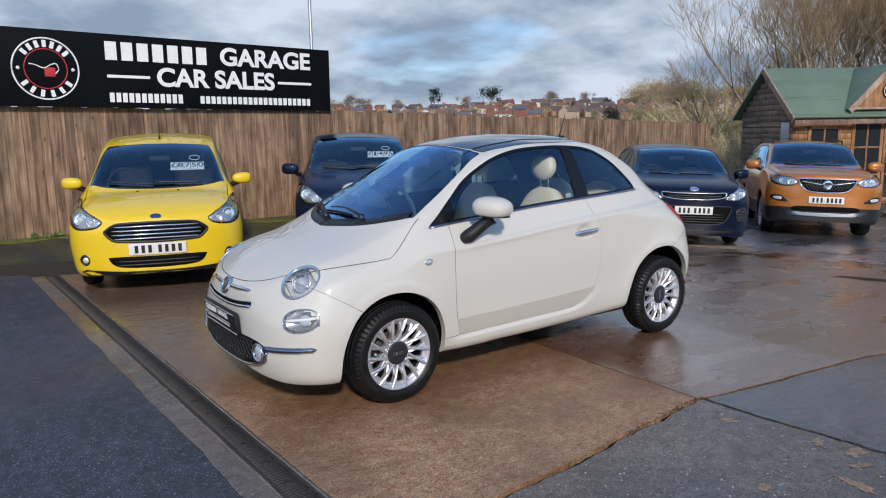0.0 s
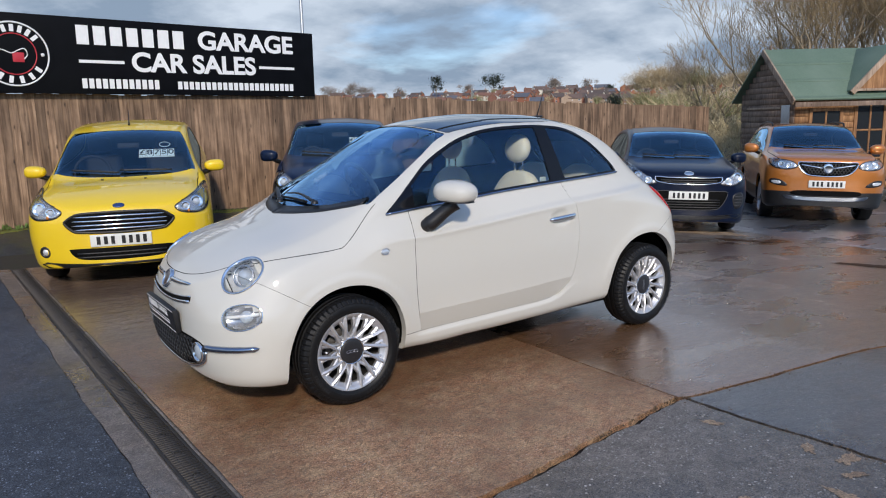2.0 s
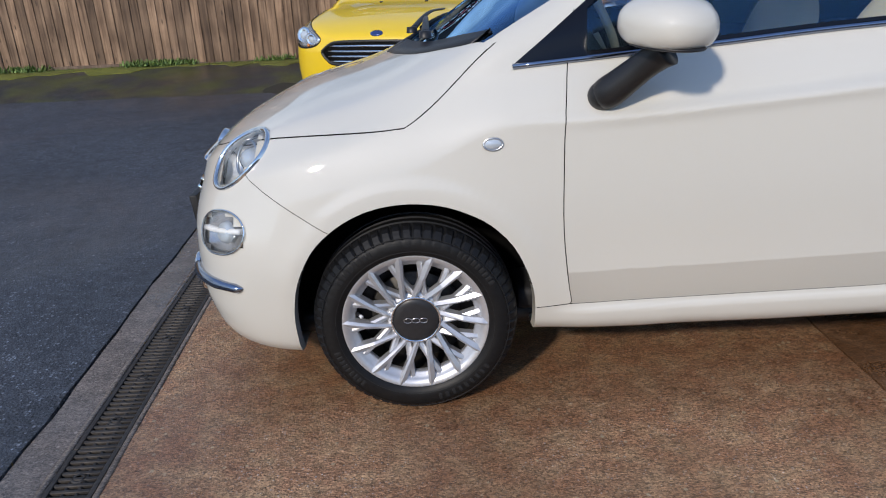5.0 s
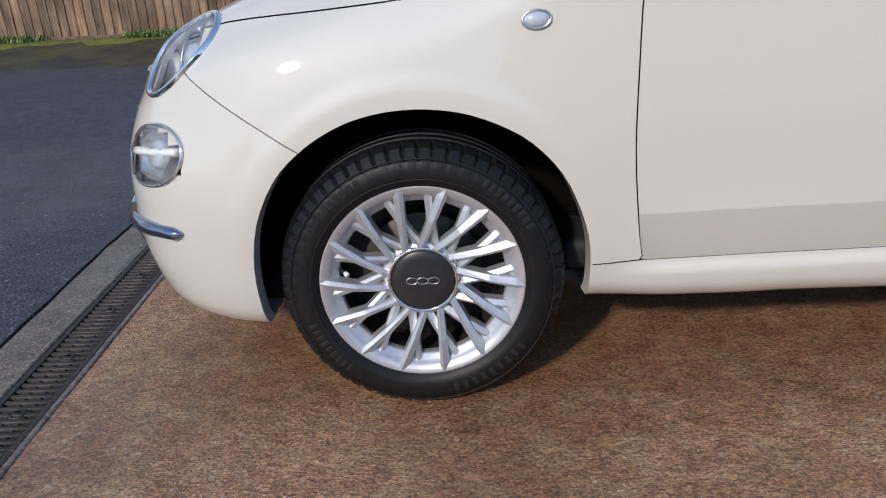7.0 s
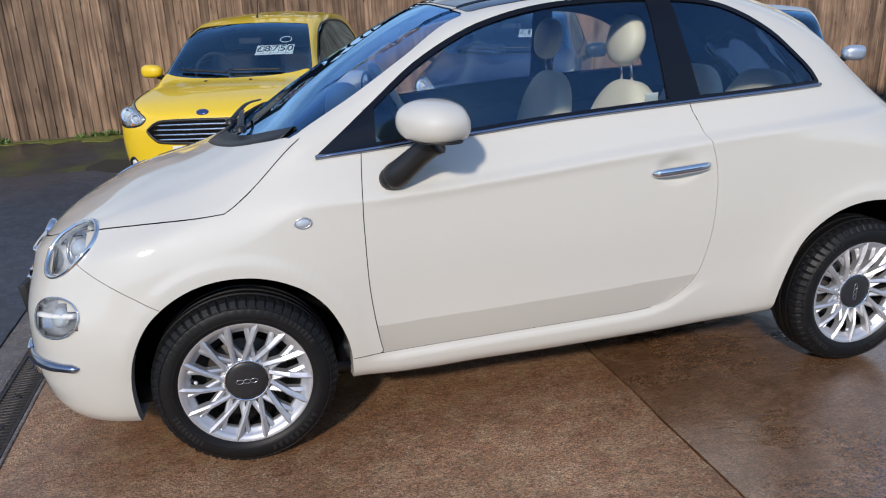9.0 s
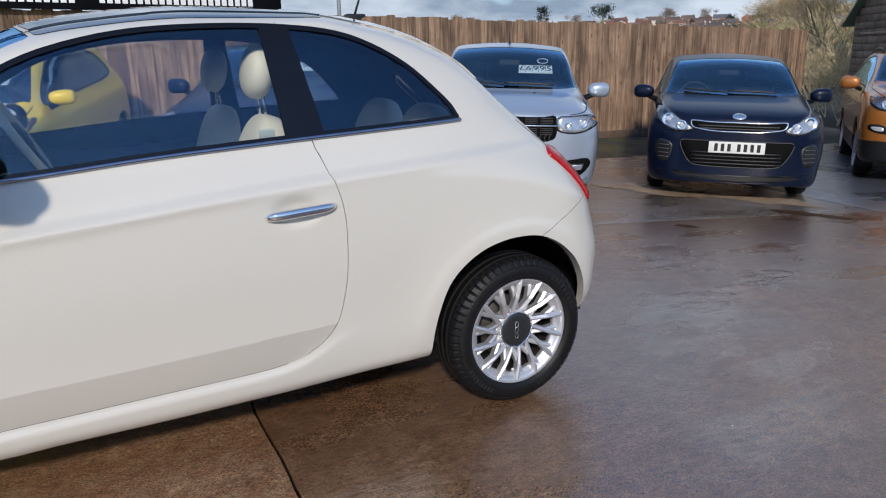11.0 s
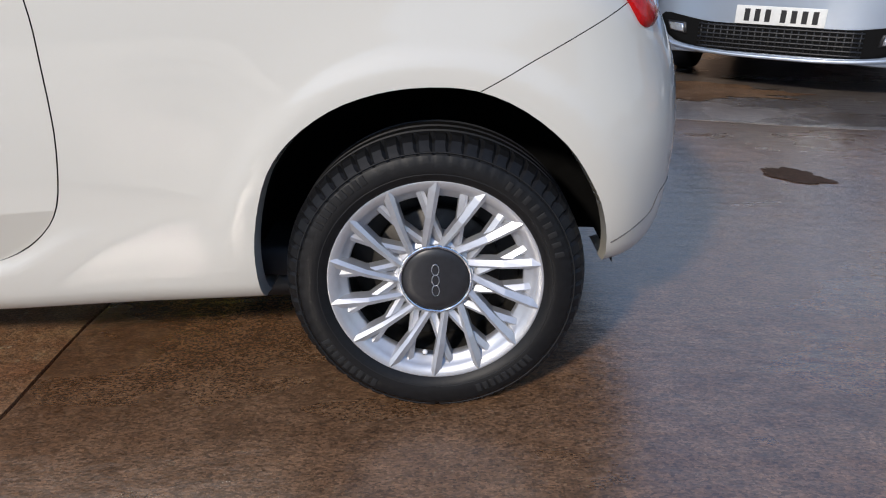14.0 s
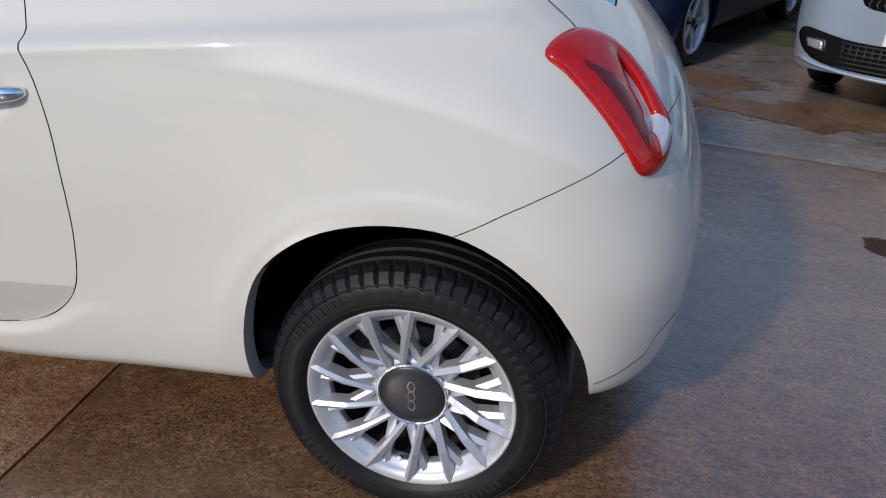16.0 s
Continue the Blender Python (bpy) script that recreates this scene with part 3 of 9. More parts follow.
# ---- the white hatchback ----
def fiat_warp(grid, df, dr):
    x, y, z = grid[..., 0], grid[..., 1], grid[..., 2]
    nose = spline((0.15, 0.24, 0.33, 0.44, 0.60, 0.9), (0.05, 0.015, 0.0, 0.0, 0.012, 0.012))
    tail = spline((0.2, 0.36, 0.5, 0.62, 0.8), (-0.03, -0.008, 0.0, 0.0, -0.004))
    k = np.abs(y)
    # shoulder crease
    zc = spline((-0.1, 0.02, 0.41, 0.89, 1.28, 1.61, 1.94, 2.31, 2.5), (0.825, 0.832, 0.846, 0.879, 0.913, 0.937, 0.956, 0.973, 0.98))(x)
    on = np.clip((x - 0.25) / 0.35, 0, 1) * np.clip((2.62 - x) / 0.3, 0, 1) * (k > 0.4)
    step = np.clip((z - zc) / 0.012, -1, 1)
    grid[..., 1] += on * (0.011 * (1 + np.sin(step * np.pi / 2)) - 0.007 * np.exp(-((z - zc + 0.012) / 0.018) ** 2))
    # flares round the wheel arches
    soft = lambda v: np.clip(v, 0, 1) ** 2 * (3 - 2 * np.clip(v, 0, 1))
    for cx, cz, r in ((0.0, 0.30, 0.36), (2.30, 0.30, 0.37)):
        d = np.hypot(x - cx, z - cz)
        grid[..., 1] -= 0.0115 * np.exp(-((d - r) / 0.095) ** 2) * (k > 0.4) * soft((z - 0.16) / 0.36)
    for cx, cz, r in ((0.0, 0.30, 0.335), (2.30, 0.30, 0.355)):
        d = soft((np.hypot(x - cx, z - cz) - r - 0.034) / 0.042)
        grid[..., 1] -= 0.0060 * (1 - d) * (k > 0.4) * soft((z - 0.18) / 0.30)
    # the sill stands out in a rounded shelf under the door
    zb = np.interp(x, (0.30, 0.453, 0.88, 1.31, 1.42, 1.50, 1.562, 1.62), (0.303, 0.306, 0.318, 0.328, 0.337, 0.357, 0.39, 0.42))
    grid[..., 1] -= 0.013 * soft((zb - z) / 0.026) * soft((zb - z + 0.01) / 0.03) * soft((x - 0.36) / 0.16) * soft((1.74 - x) / 0.36) * (k > 0.4)
    grid[..., 1] += 0.017 * np.exp(-(((x - 1.49) / 0.075) ** 2 + ((z - 0.842) / 0.040) ** 2) ** 2)
    d = np.minimum(df, 0.992)[:, None]
    wide = (1 - d ** 2.75) ** (1 / 2.75) / (1 - d ** 2.2) ** (1 / 2.2)
    k2 = np.clip((0.70 - z) / 0.2, 0, 1)
    grid[..., 1] *= 1 + (wide - 1) * k2 * k2 * (3 - 2 * k2)
    d = np.minimum(dr, 0.992)[:, None]
    wide = (1 - d ** 3.1) ** (1 / 3.1) / (1 - d ** 2.6) ** (1 / 2.6)
    k3 = np.clip((0.74 - z) / 0.22, 0, 1)
    grid[..., 1] *= 1 + (wide - 1) * k3 * k3 * (3 - 2 * k3)
    grid[..., 0] += (nose(z) * df[:, None] ** 0.8 + tail(z) * dr[:, None] ** 0.8)


FIAT = dict(
    S=(-0.72, -0.69, -0.62, -0.5, -0.35, -0.15, 0.05, 0.25, 0.45, 0.62, 0.78, 0.95, 1.3, 1.65, 1.9, 2.1, 2.25, 2.42, 2.58, 2.7, 2.79, 2.85),
    zt=(0.60, 0.665, 0.735, 0.80, 0.86, 0.915, 1.005, 1.135, 1.26, 1.355, 1.425, 1.46, 1.488, 1.48, 1.455, 1.41, 1.345, 1.20, 1.05, 0.925, 0.80, 0.62),
    z4=(0.50, 0.55, 0.60, 0.66, 0.72, 0.78, 0.85, 0.95, 0.99, 1.0, 1.01, 1.015, 1.03, 1.04, 1.05, 1.03, 1.0, 0.95, 0.87, 0.79, 0.70, 0.55),
    f4=(0.96, 0.96, 0.96, 0.96, 0.955, 0.95, 0.93, 0.885, 0.88, 0.88, 0.885, 0.89, 0.90, 0.90, 0.89, 0.88, 0.87, 0.86, 0.87, 0.88, 0.9, 0.95),
    z6=(0.585, 0.645, 0.70, 0.765, 0.82, 0.87, 0.945, 1.04, 1.125, 1.225, 1.325, 1.375, 1.415, 1.415, 1.365, 1.30, 1.23, 1.10, 0.97, 0.86, 0.745, 0.60),
    f6=(0.75, 0.75, 0.75, 0.74, 0.74, 0.74, 0.76, 0.80, 0.785, 0.755, 0.73, 0.705, 0.685, 0.685, 0.68, 0.67, 0.66, 0.64, 0.63, 0.65, 0.7, 0.75),
    zs=(0.24, 0.205, 0.18, 0.172, 0.166, 0.2, 0.205, 0.21, 0.21, 0.21, 0.215, 0.215, 0.22, 0.225, 0.23, 0.24, 0.25, 0.265, 0.28, 0.285, 0.30, 0.33),
    W=(0.775, 0.775, 0.775, 0.775, 0.772, 0.765, 0.765, 0.768, 0.77, 0.772, 0.775, 0.776, 0.778, 0.778, 0.778, 0.78, 0.78, 0.78, 0.78, 0.78, 0.78, 0.78),
    ends=(0.50, 2.32, 0.40, 2.6), warps=(fiat_warp,))
FARCH = polyline([(-0.338, 0.10), (-0.342, 0.22), (-0.340, 0.32), (-0.318, 0.42), (-0.272, 0.51), (-0.215, 0.566), (-0.15, 0.605), (-0.08, 0.628), (0.0, 0.636), (0.08, 0.628), (0.15, 0.605), (0.215, 0.568), (0.275, 0.505), (0.315, 0.425), (0.338, 0.34), (0.342, 0.22), (0.34, 0.10)], 3)
RARCH = polyline([(1.952, 0.10), (1.952, 0.22), (1.955, 0.33), (1.972, 0.42), (2.005, 0.51), (2.055, 0.573), (2.13, 0.624), (2.215, 0.652), (2.30, 0.660), (2.385, 0.651), (2.465, 0.615), (2.54, 0.552), (2.588, 0.48), (2.618, 0.41), (2.634, 0.31), (2.638, 0.10)], 3)
WINDOW = polyline([(0.285, 0.966), (0.75, 0.998), (1.13, 1.030), (1.59, 1.055), (2.00, 1.072), (2.135, 1.078)], 5) + polyline([(2.14, 1.09), (2.115, 1.135), (2.06, 1.196), (1.97, 1.277), (1.84, 1.35), (1.70, 1.392), (1.5, 1.410), (1.29, 1.410), (1.09, 1.396), (0.92, 1.362), (0.78, 1.313), (0.63, 1.228), (0.47, 1.108), (0.285, 0.968)], 4)
DOOR = polyline([(0.452, 1.10), (0.43, 0.98), (0.412, 0.84), (0.41, 0.69), (0.414, 0.54), (0.43, 0.40), (0.445, 0.318), (0.453, 0.309), (0.68, 0.316), (0.88, 0.321), (1.09, 0.326), (1.31, 0.331), (1.42, 0.340), (1.50, 0.361), (1.562, 0.402), (1.603, 0.456), (1.628, 0.54), (1.641, 0.62), (1.646, 0.72), (1.646, 0.79), (1.636, 0.865), (1.615, 0.935), (1.598, 0.992), (1.583, 1.04), (1.56, 1.2), (1.53, 1.41)], 3)
DOORCREASE = polyline([(0.40, 0.410), (0.88, 0.424), (1.3, 0.438), (1.66, 0.455)], 6)
HOODSIDE = polyline([(-0.52, 0.755), (-0.36, 0.79), (-0.17, 0.808), (-0.03, 0.822), (0.01, 0.832), (0.09, 0.89), (0.19, 0.98), (0.24, 1.02)], 4)
HOODFRONT = polyline([(0.0, 0.690), (-0.2, 0.698), (-0.36, 0.722), (-0.47, 0.757), (-0.56, 0.80)], 5)
BUMPLINE = [(-0.52, 0.740), (-0.42, 0.687), (-0.33, 0.632), (-0.22, 0.563)]
REARLINE = polyline([(2.39, 0.650), (2.52, 0.716), (2.66, 0.780), (2.76, 0.80)], 3)
REARSPLIT = [(2.640, 0.340), (2.69, 0.362), (2.73, 0.378), (2.75, 0.41), (2.79, 0.415)]
SCREEN_OUT = polyline([(-0.03, 0.0), (0.0, -0.2), (0.06, -0.38), (0.155, -0.54), (0.215, -0.615)], 4) + polyline([(0.24, -0.615), (0.45, -0.553), (0.65, -0.51), (0.82, -0.478)], 4) + polyline([(0.83, -0.46), (0.79, -0.25), (0.775, 0.0)], 4)
ROOF_PANEL = [(0.785, 0.0), (0.80, -0.25), (0.845, -0.46), (0.86, -0.474)] + polyline([(0.95, -0.478), (1.3, -0.485), (1.6, -0.475), (1.70, -0.455)], 3) + [(1.72, -0.42), (1.73, 0.0)]
BACKLIGHT = [(2.33, 0.0), (2.32, -0.36), (2.36, -0.42), (2.56, -0.44), (2.62, -0.38), (2.64, 0.0)]


def inset(poly, d):
    """A closed outline drawn in by d."""
    n, out = len(poly), []
    area = sum(poly[i][0] * poly[(i + 1) % n][1] - poly[(i + 1) % n][0] * poly[i][1] for i in range(n))
    s = 1 if area > 0 else -1
    for i in range(n):
        a, b = poly[i - 1], poly[(i + 1) % n]
        dx, dy = b[0] - a[0], b[1] - a[1]
        l = math.hypot(dx, dy) or 1
        out.append((poly[i][0] - s * dy / l * d, poly[i][1] + s * dx / l * d))
    return out


def build_fiat():
    car = thing("hatchback_car", "small white three-door hatchback parked on wet brown concrete", "car")
    sh = Shell(FIAT, rows=176, pitch=0.022)
    bm = sh.bm
    side = lambda c: c.y < -0.3
    upper = lambda c: c.z > 0.6 and abs(c.y) < 0.66
    win_in = inset(WINDOW, 0.016)
    for line in (FARCH, RARCH):
        cut(bm, line, where=side)
    cut(bm, WINDOW + WINDOW[:1], where=side)
    cut(bm, win_in + win_in[:1], where=side)
    gaps = []
    for line, w, ax, wh in ((DOOR, 0.0028, (0, 2), side), (HOODSIDE, 0.0028, (0, 2), lambda c: c.y < -0.5), (HOODFRONT, 0.0032, (1, 2), lambda c: c.x < -0.35 and c.y > -0.57),
                            (BUMPLINE, 0.0018, (0, 2), lambda c: c.y < -0.4), (REARLINE, 0.0018, (0, 2), lambda c: c.y < -0.35)):
        cut(bm, moved(line, w / 2), ax, wh)
        cut(bm, moved(line, -w / 2), ax, wh)
        gaps.append((line, w / 2, ax, wh))
    scr_in = inset([(x, y) for x, y in SCREEN_OUT], 0.0)
    for line in (scr_in, ROOF_PANEL, BACKLIGHT):
        cut(bm, line, (0, 1), upper)
    bp1, bp2 = [(1.470, 1.42), (1.505, 1.03)], [(0.448, 0.94), (0.457, 1.14)]
    cut(bm, bp1, where=side)
    cut(bm, [(1.560, 1.42), (1.635, 1.03)], where=side)
    cut(bm, [(0.478, 0.94), (0.487, 1.16)], where=side)

    for d in (0.0, -0.006):
        cut(bm, moved(DOORCREASE, d), where=side)
    boxes = [(min(p[0] for p in l) - w, max(p[0] for p in l) + w, min(p[1] for p in l) - w, max(p[1] for p in l) + w) for l, w, _, _ in gaps]
    fam = {}
    lamp_c, lamp_n = Vector((-0.478, -0.566, 0.726)), Vector((-0.70, -0.62, 0.33)).normalized()
    door_poly = DOOR
    for f in bm.faces:
        c = f.calc_center_median()
        p = (c.x, c.z)
        kind = "body"
        gone = False
        for (line, w, ax, wh), bx in zip(gaps, boxes):
            q = (c[ax[0]], c[ax[1]])
            if bx[0] <= q[0] <= bx[1] and bx[2] <= q[1] <= bx[3] and wh(c) and off_line(q, line) < w * 0.98:
                gone = True
        if side(c) and (inside(p, FARCH) or inside(p, RARCH)):
            kind = "arch"
        elif side(c) and inside(p, WINDOW):
            if not inside(p, win_in):
                kind = "frame"
            elif c.x < 0.48 + 0.0:
                kind = "corner"
            elif c.x > 1.635 - (c.z - 1.03) * 0.192:
                kind = "quarter"
            elif c.x > 1.505 - (c.z - 1.03) * 0.09:
                kind = "pillar"
            else:
                kind = "glass"
        elif upper(c) and c.z > 0.9 and inside((c.x, c.y), scr_in):
            kind = "screen"
        elif upper(c) and inside((c.x, c.y), ROOF_PANEL):
            kind = "roof"
        elif upper(c) and inside((c.x, c.y), BACKLIGHT):
            kind = "backlight"
        elif gone:
            kind = "gap"
        elif side(c) and inside(p, door_poly):
            kind = "door"
        else:
            hz = np.interp(c.x, [a for a, _ in HOODSIDE], [b for _, b in HOODSIDE])
            if c.x < 0.24 and ((c.y < -0.5 and c.x > -0.52 and c.z > hz) or (c.y >= -0.56 and c.z > np.interp(-c.y, [-a for a, _ in HOODFRONT], [b for _, b in HOODFRONT]) and (c.x > -0.52 or c.y > -0.5))):
                kind = "hood"
            elif c.x < -0.2 and c.z < np.interp(c.x, [-0.8, -0.52, -0.42, -0.33, -0.22], [0.8, 0.735, 0.680, 0.625, 0.558]):
                kind = "front_bumper"
            elif c.x > 2.40 and c.z < np.interp(c.x, [a for a, _ in REARLINE], [b for _, b in REARLINE]):
                kind = "rear_bumper"
        d = c - lamp_c
        if d.length < 0.2 and (d - lamp_n * d.dot(lamp_n)).length < 0.082 and kind != "gap":
            kind = "hole"
        d = c - Vector((-0.512, -0.647, 0.542))
        if c.x < -0.35 and c.y < -0.4 and ((0.78 * d.x - 0.62 * d.y) / 0.092) ** 2 + (d.z / 0.052) ** 2 < 1:
            kind = "hole"
        fam.setdefault(kind, []).append(f)
    # the door's skin folds inward below its crease; the sill's edge stands proud of it
    fold = spline([p[0] for p in DOORCREASE], [p[1] for p in DOORCREASE])
    for v in {v for f in fam["door"] for v in f.verts}:
        low = float(fold(v.co.x)) - v.co.z
        if low > 0.0005:
            v.co.y += 0.010 * min(low, 0.08) / 0.11 * (1 - 0.75 * smooth(0.07, 0.10, low))
            v.co.z -= 0.0022 * smooth(0.075, 0.10, low)
            v[sh.lay] = (Vector(v[sh.lay]) + Vector((0, 0, -0.30))).normalized()
    lips = [((0.0, 0.32), FARCH, 0.035), ((2.30, 0.32), RARCH, 0.035), ((1.0, 1.2), [p for p in DOOR if p[0] > 1.40 and p[1] < 1.02], 0.034)]
    sh.take("body", fam["body"], WHITE, car, lips=lips)
    sh.take("front_bumper", fam["front_bumper"], WHITE, car, lips=lips)
    sh.take("rear_bumper", fam["rear_bumper"], WHITE, car, lips=lips)
    hood = sh.take("bonnet", fam["hood"], WHITE, car)
    left = sh.take("door", fam["door"], WHITE, car, mirror=False)
    # right door: the mirror image
    me = left.data.copy()
    me.transform(Matrix.Diagonal((1, -1, 1, 1)))
    me.flip_normals()
    right = shaped("door", me, car)
    sh.take("window_frame", fam["frame"] + fam["pillar"], GLOSSBLACK, car, "gloss black window surround and pillar", mirror="two")
    sh.take("corner_trim", fam["corner"], GLOSSBLACK, car, mirror="two")
    sh.take("side_window", fam["glass"], PANE, car, push=-0.004, mirror="two")
    sh.take("quarter_window", fam["quarter"], PANE, car, push=-0.004, mirror="two")
    sh.take("windscreen", fam["screen"], SCREEN, car, push=-0.003)
    sh.take("glass_roof", fam["roof"], ROOFGLASS, car, "dark tinted glass roof panel", push=0.002)
    sh.take("rear_window", fam["backlight"], SCREEN, car, push=-0.003)
    closed = [f for k in ("body", "front_bumper", "rear_bumper", "hood", "door", "gap", "frame", "pillar", "corner", "roof") for f in fam.get(k, ())]
    closed = [f for f in closed if f.calc_center_median().z > 0.42 or 0.4 < f.calc_center_median().x < 1.9]
    open_gap = {f for f in fam.get("gap", ()) if f.calc_center_median().x > 1.47 and f.calc_center_median().z < 1.0 and off_line((f.calc_center_median().x, f.calc_center_median().z), DOOR) < 0.003}
    closed = [f for f in closed if f not in open_gap]
    sh.take("inner_shell", closed, GAP, car, push=-0.014)
    return car, sh, left, right, hood


fiat, fsh, fdoor, fdoor_r, fhood = build_fiat()
for cx, cz, a0, a1 in ((0.0, 0.285, -3, 190), (2.295, 0.30, -3, 187)):
    for s in (1, -1):
        bm = bmesh.new()
        wheel_well(bm, cx, cz, 0.3585, -0.735 if cx < 1 else -0.695, -0.50, a0, a1, (s,))
        part("wheel_arch_liner", bm, LINER, fiat)


def flip(bm):
    """Mirrors a bmesh in the car's middle plane."""
    bm.transform(Matrix.Diagonal((1, -1, 1, 1)))
    bmesh.ops.reverse_faces(bm, faces=bm.faces[:])
    return bm


def fiat_wheel():
    """An alloy with fourteen slanting spokes, each with a lower branch; outer side at -y."""
    wheel = new("wheel")
    wheel.parent = fiat
    tyre = part("tyre", tyre_bm(0.2885, 0.204, 0.186), RUBBER, wheel, flat=True)
    bm = bmesh.new()
    for r, a0, a1 in ((0.244, 118, 152), (0.246, 30, 62), (0.238, 200, 232), (0.240, 285, 330)):
        for k in range(9):
            a = radians(a0 + (a1 - a0) * (k + 0.15) / 9)
            add_box(bm, (r - 0.009, -0.0937, -0.006), (r + 0.009, -0.0915, 0.0045), 0.0008, Matrix.Rotation(-a, 4, "Y"))
    for r in (0.222, 0.262):
        add_tube(bm, [(r * math.cos(q), -0.0908, r * math.sin(q)) for q in np.linspace(0, 2 * math.pi, 90)[:-1]], 0.0013, 5, True)
    part("sidewall_lettering", bm, mat("rubber_mark", (0.011, 0.011, 0.0115), 0.6, spec=0.35), tyre, "raised moulded tyre markings")
    bm = bmesh.new()
    add_lathe(bm, [(0.204, -0.060), (0.210, -0.075), (0.2085, -0.0795), (0.203, -0.080), (0.192, -0.0755), (0.186, -0.069), (0.181, -0.060), (0.172, -0.056), (0.169, -0.050), (0.170, -0.036)], 84)
    rim = part("rim", bm, ALLOY, wheel)
    bm = bmesh.new()
    add_lathe(bm, [(0.1815, -0.060), (0.178, -0.040), (0.172, 0.02), (0.178, 0.075), (0.202, 0.085)], 72)
    part("barrel", bm, STEEL, wheel)

    def spoke(a_out, a_in, r_out, r_in, y_out, y_in, w_out, w_in, deep, ridge):
        tmp = bmesh.new()
        secs = []
        for t in (0.0, 0.12, 0.5, 0.88, 1.0):
            y = y_in + (y_out - y_in) * t - 0.010 * math.sin(math.pi * t)
            w = w_in + (w_out - w_in) * t
            e0, e1 = Vector((math.sin(radians(a_in)) * r_in, 0, math.cos(radians(a_in)) * r_in)), Vector((math.sin(radians(a_out)) * r_out, 0, math.cos(radians(a_out)) * r_out))
            c = e0.lerp(e1, t) + Vector((0, y, 0))
            d = (e1 - e0).normalized()
            d = Vector((d.z, 0, -d.x))
            secs.append([tmp.verts.new(c + d * (s * w) + Vector((0, o, 0))) for s, o in ((-1, 0.0055), (-0.85, 0.0045), (0.25, -ridge), (1, 0.0035), (1.12, deep), (-1.12, deep))])
        for p, q in zip(secs, secs[1:]):
            for k in range(6):
                tmp.faces.new((p[k], p[(k + 1) % 6], q[(k + 1) % 6], q[k]))
        tmp.faces.new(secs[0]), tmp.faces.new(secs[-1][::-1])
        bmesh.ops.recalc_face_normals(tmp, faces=tmp.faces[:])
        return tmp

    step = 360 / 14
    for k in range(14):
        a = k * step + 14.0
        part("spoke", spoke(a, a - 18, 0.203, 0.066, -0.0790, -0.055, 0.0104, 0.0066, 0.030, 0.0025), ALLOY, rim, flat=True)
        part("branch", spoke(a - 35, a - 18, 0.186, 0.072, -0.064, -0.047, 0.0078, 0.0085, 0.026, 0.0015), ALLOY, rim, flat=True)
    bm = bmesh.new()
    add_lathe(bm, [(0.092, -0.02), (0.086, -0.036), (0.076, -0.046), (0.05, -0.048)], 56)
    part("hub", bm, ALLOY, rim)
    bm = bmesh.new()
    add_lathe(bm, [(0.0, -0.0605), (0.045, -0.060), (0.062, -0.0575), (0.066, -0.054), (0.066, -0.03)], 48)
    cap = part("centre_cap", bm, mat("cap_black", (0.02, 0.02, 0.022), 0.35, grain=0.2, scale=80), wheel, "black centre cap with chrome edge")
    bm = bmesh.new()
    add_tube(bm, [(0.069 * math.cos(q), -0.0555, 0.069 * math.sin(q)) for q in np.linspace(0, 2 * math.pi, 57)[:-1]], 0.0042, 8, True)
    part("cap_ring", bm, CHROME, wheel)
    bm = bmesh.new()
    for dx in (-0.022, 0.0, 0.022):
        add_tube(bm, [(dx + 0.0115 * math.cos(q), -0.0608, 0.0070 * math.sin(q)) for q in np.linspace(0, 2 * math.pi, 21)[:-1]], 0.0011, 5, True)
    part("cap_emblem", bm, SATIN, cap)
    bm = bmesh.new()
    add_lathe(bm, [(0.0, -0.004), (0.125, -0.004), (0.128, 0.0), (0.128, 0.016), (0.06, 0.02)], 48)
    part("brake_disc", bm, STEEL, wheel)
    bm = bmesh.new()
    add_lathe(bm, [(0.0, 0.035), (0.172, 0.04)], 48)
    part("wheel_back", bm, INK, wheel)
    bm = bmesh.new()
    add_tube(bm, [(-0.166, -0.052, 0.026), (-0.158, -0.064, 0.025), (-0.153, -0.070, 0.024)], 0.0048, 8)
    valve = part("valve", bm, BLACK, wheel)
    bm = bmesh.new()
    add_tube(bm, [(-0.1535, -0.069, 0.024), (-0.1495, -0.076, 0.0235)], 0.0052, 8)
    part("valve_cap", bm, SIGNWHITE, valve)
    return wheel


def copy_part(ob, m):
    """A second wheel of the same car."""
    made = {}
    for o in (ob, *ob.children_recursive):
        made[o] = o.copy()
        scene.collection.objects.link(made[o])
        made[o].parent = made.get(o.parent, o.parent)
    made[ob].matrix_basis = m
    return made[ob]


fw = fiat_wheel()
fw.matrix_basis = pose(0, -0.7075, 0.2865, 0, 0.7, 0)
copy_part(fw, pose(2.30, -0.7075, 0.2865, 0, -89.1, 0))
copy_part(fw, pose(0, 0.7075, 0.2865, 0, 20, 180))
copy_part(fw, pose(2.30, 0.7075, 0.2865, 0, 50, 180))

# belt trim of the side windows
for s in (1, -1):
    bm = surface_tube(fsh, [(x, z - 0.002) for x, z in polyline([(0.285, 0.966), (0.75, 0.998), (1.13, 1.030), (1.59, 1.055), (2.00, 1.072), (2.138, 1.078)], 8)], 0.0075, "side", 0.004)
    part("belt_trim", bm if s > 0 else flip(bm), DARKCHROME, fiat, "chrome strip under the windows, coloured dark for its reflections")
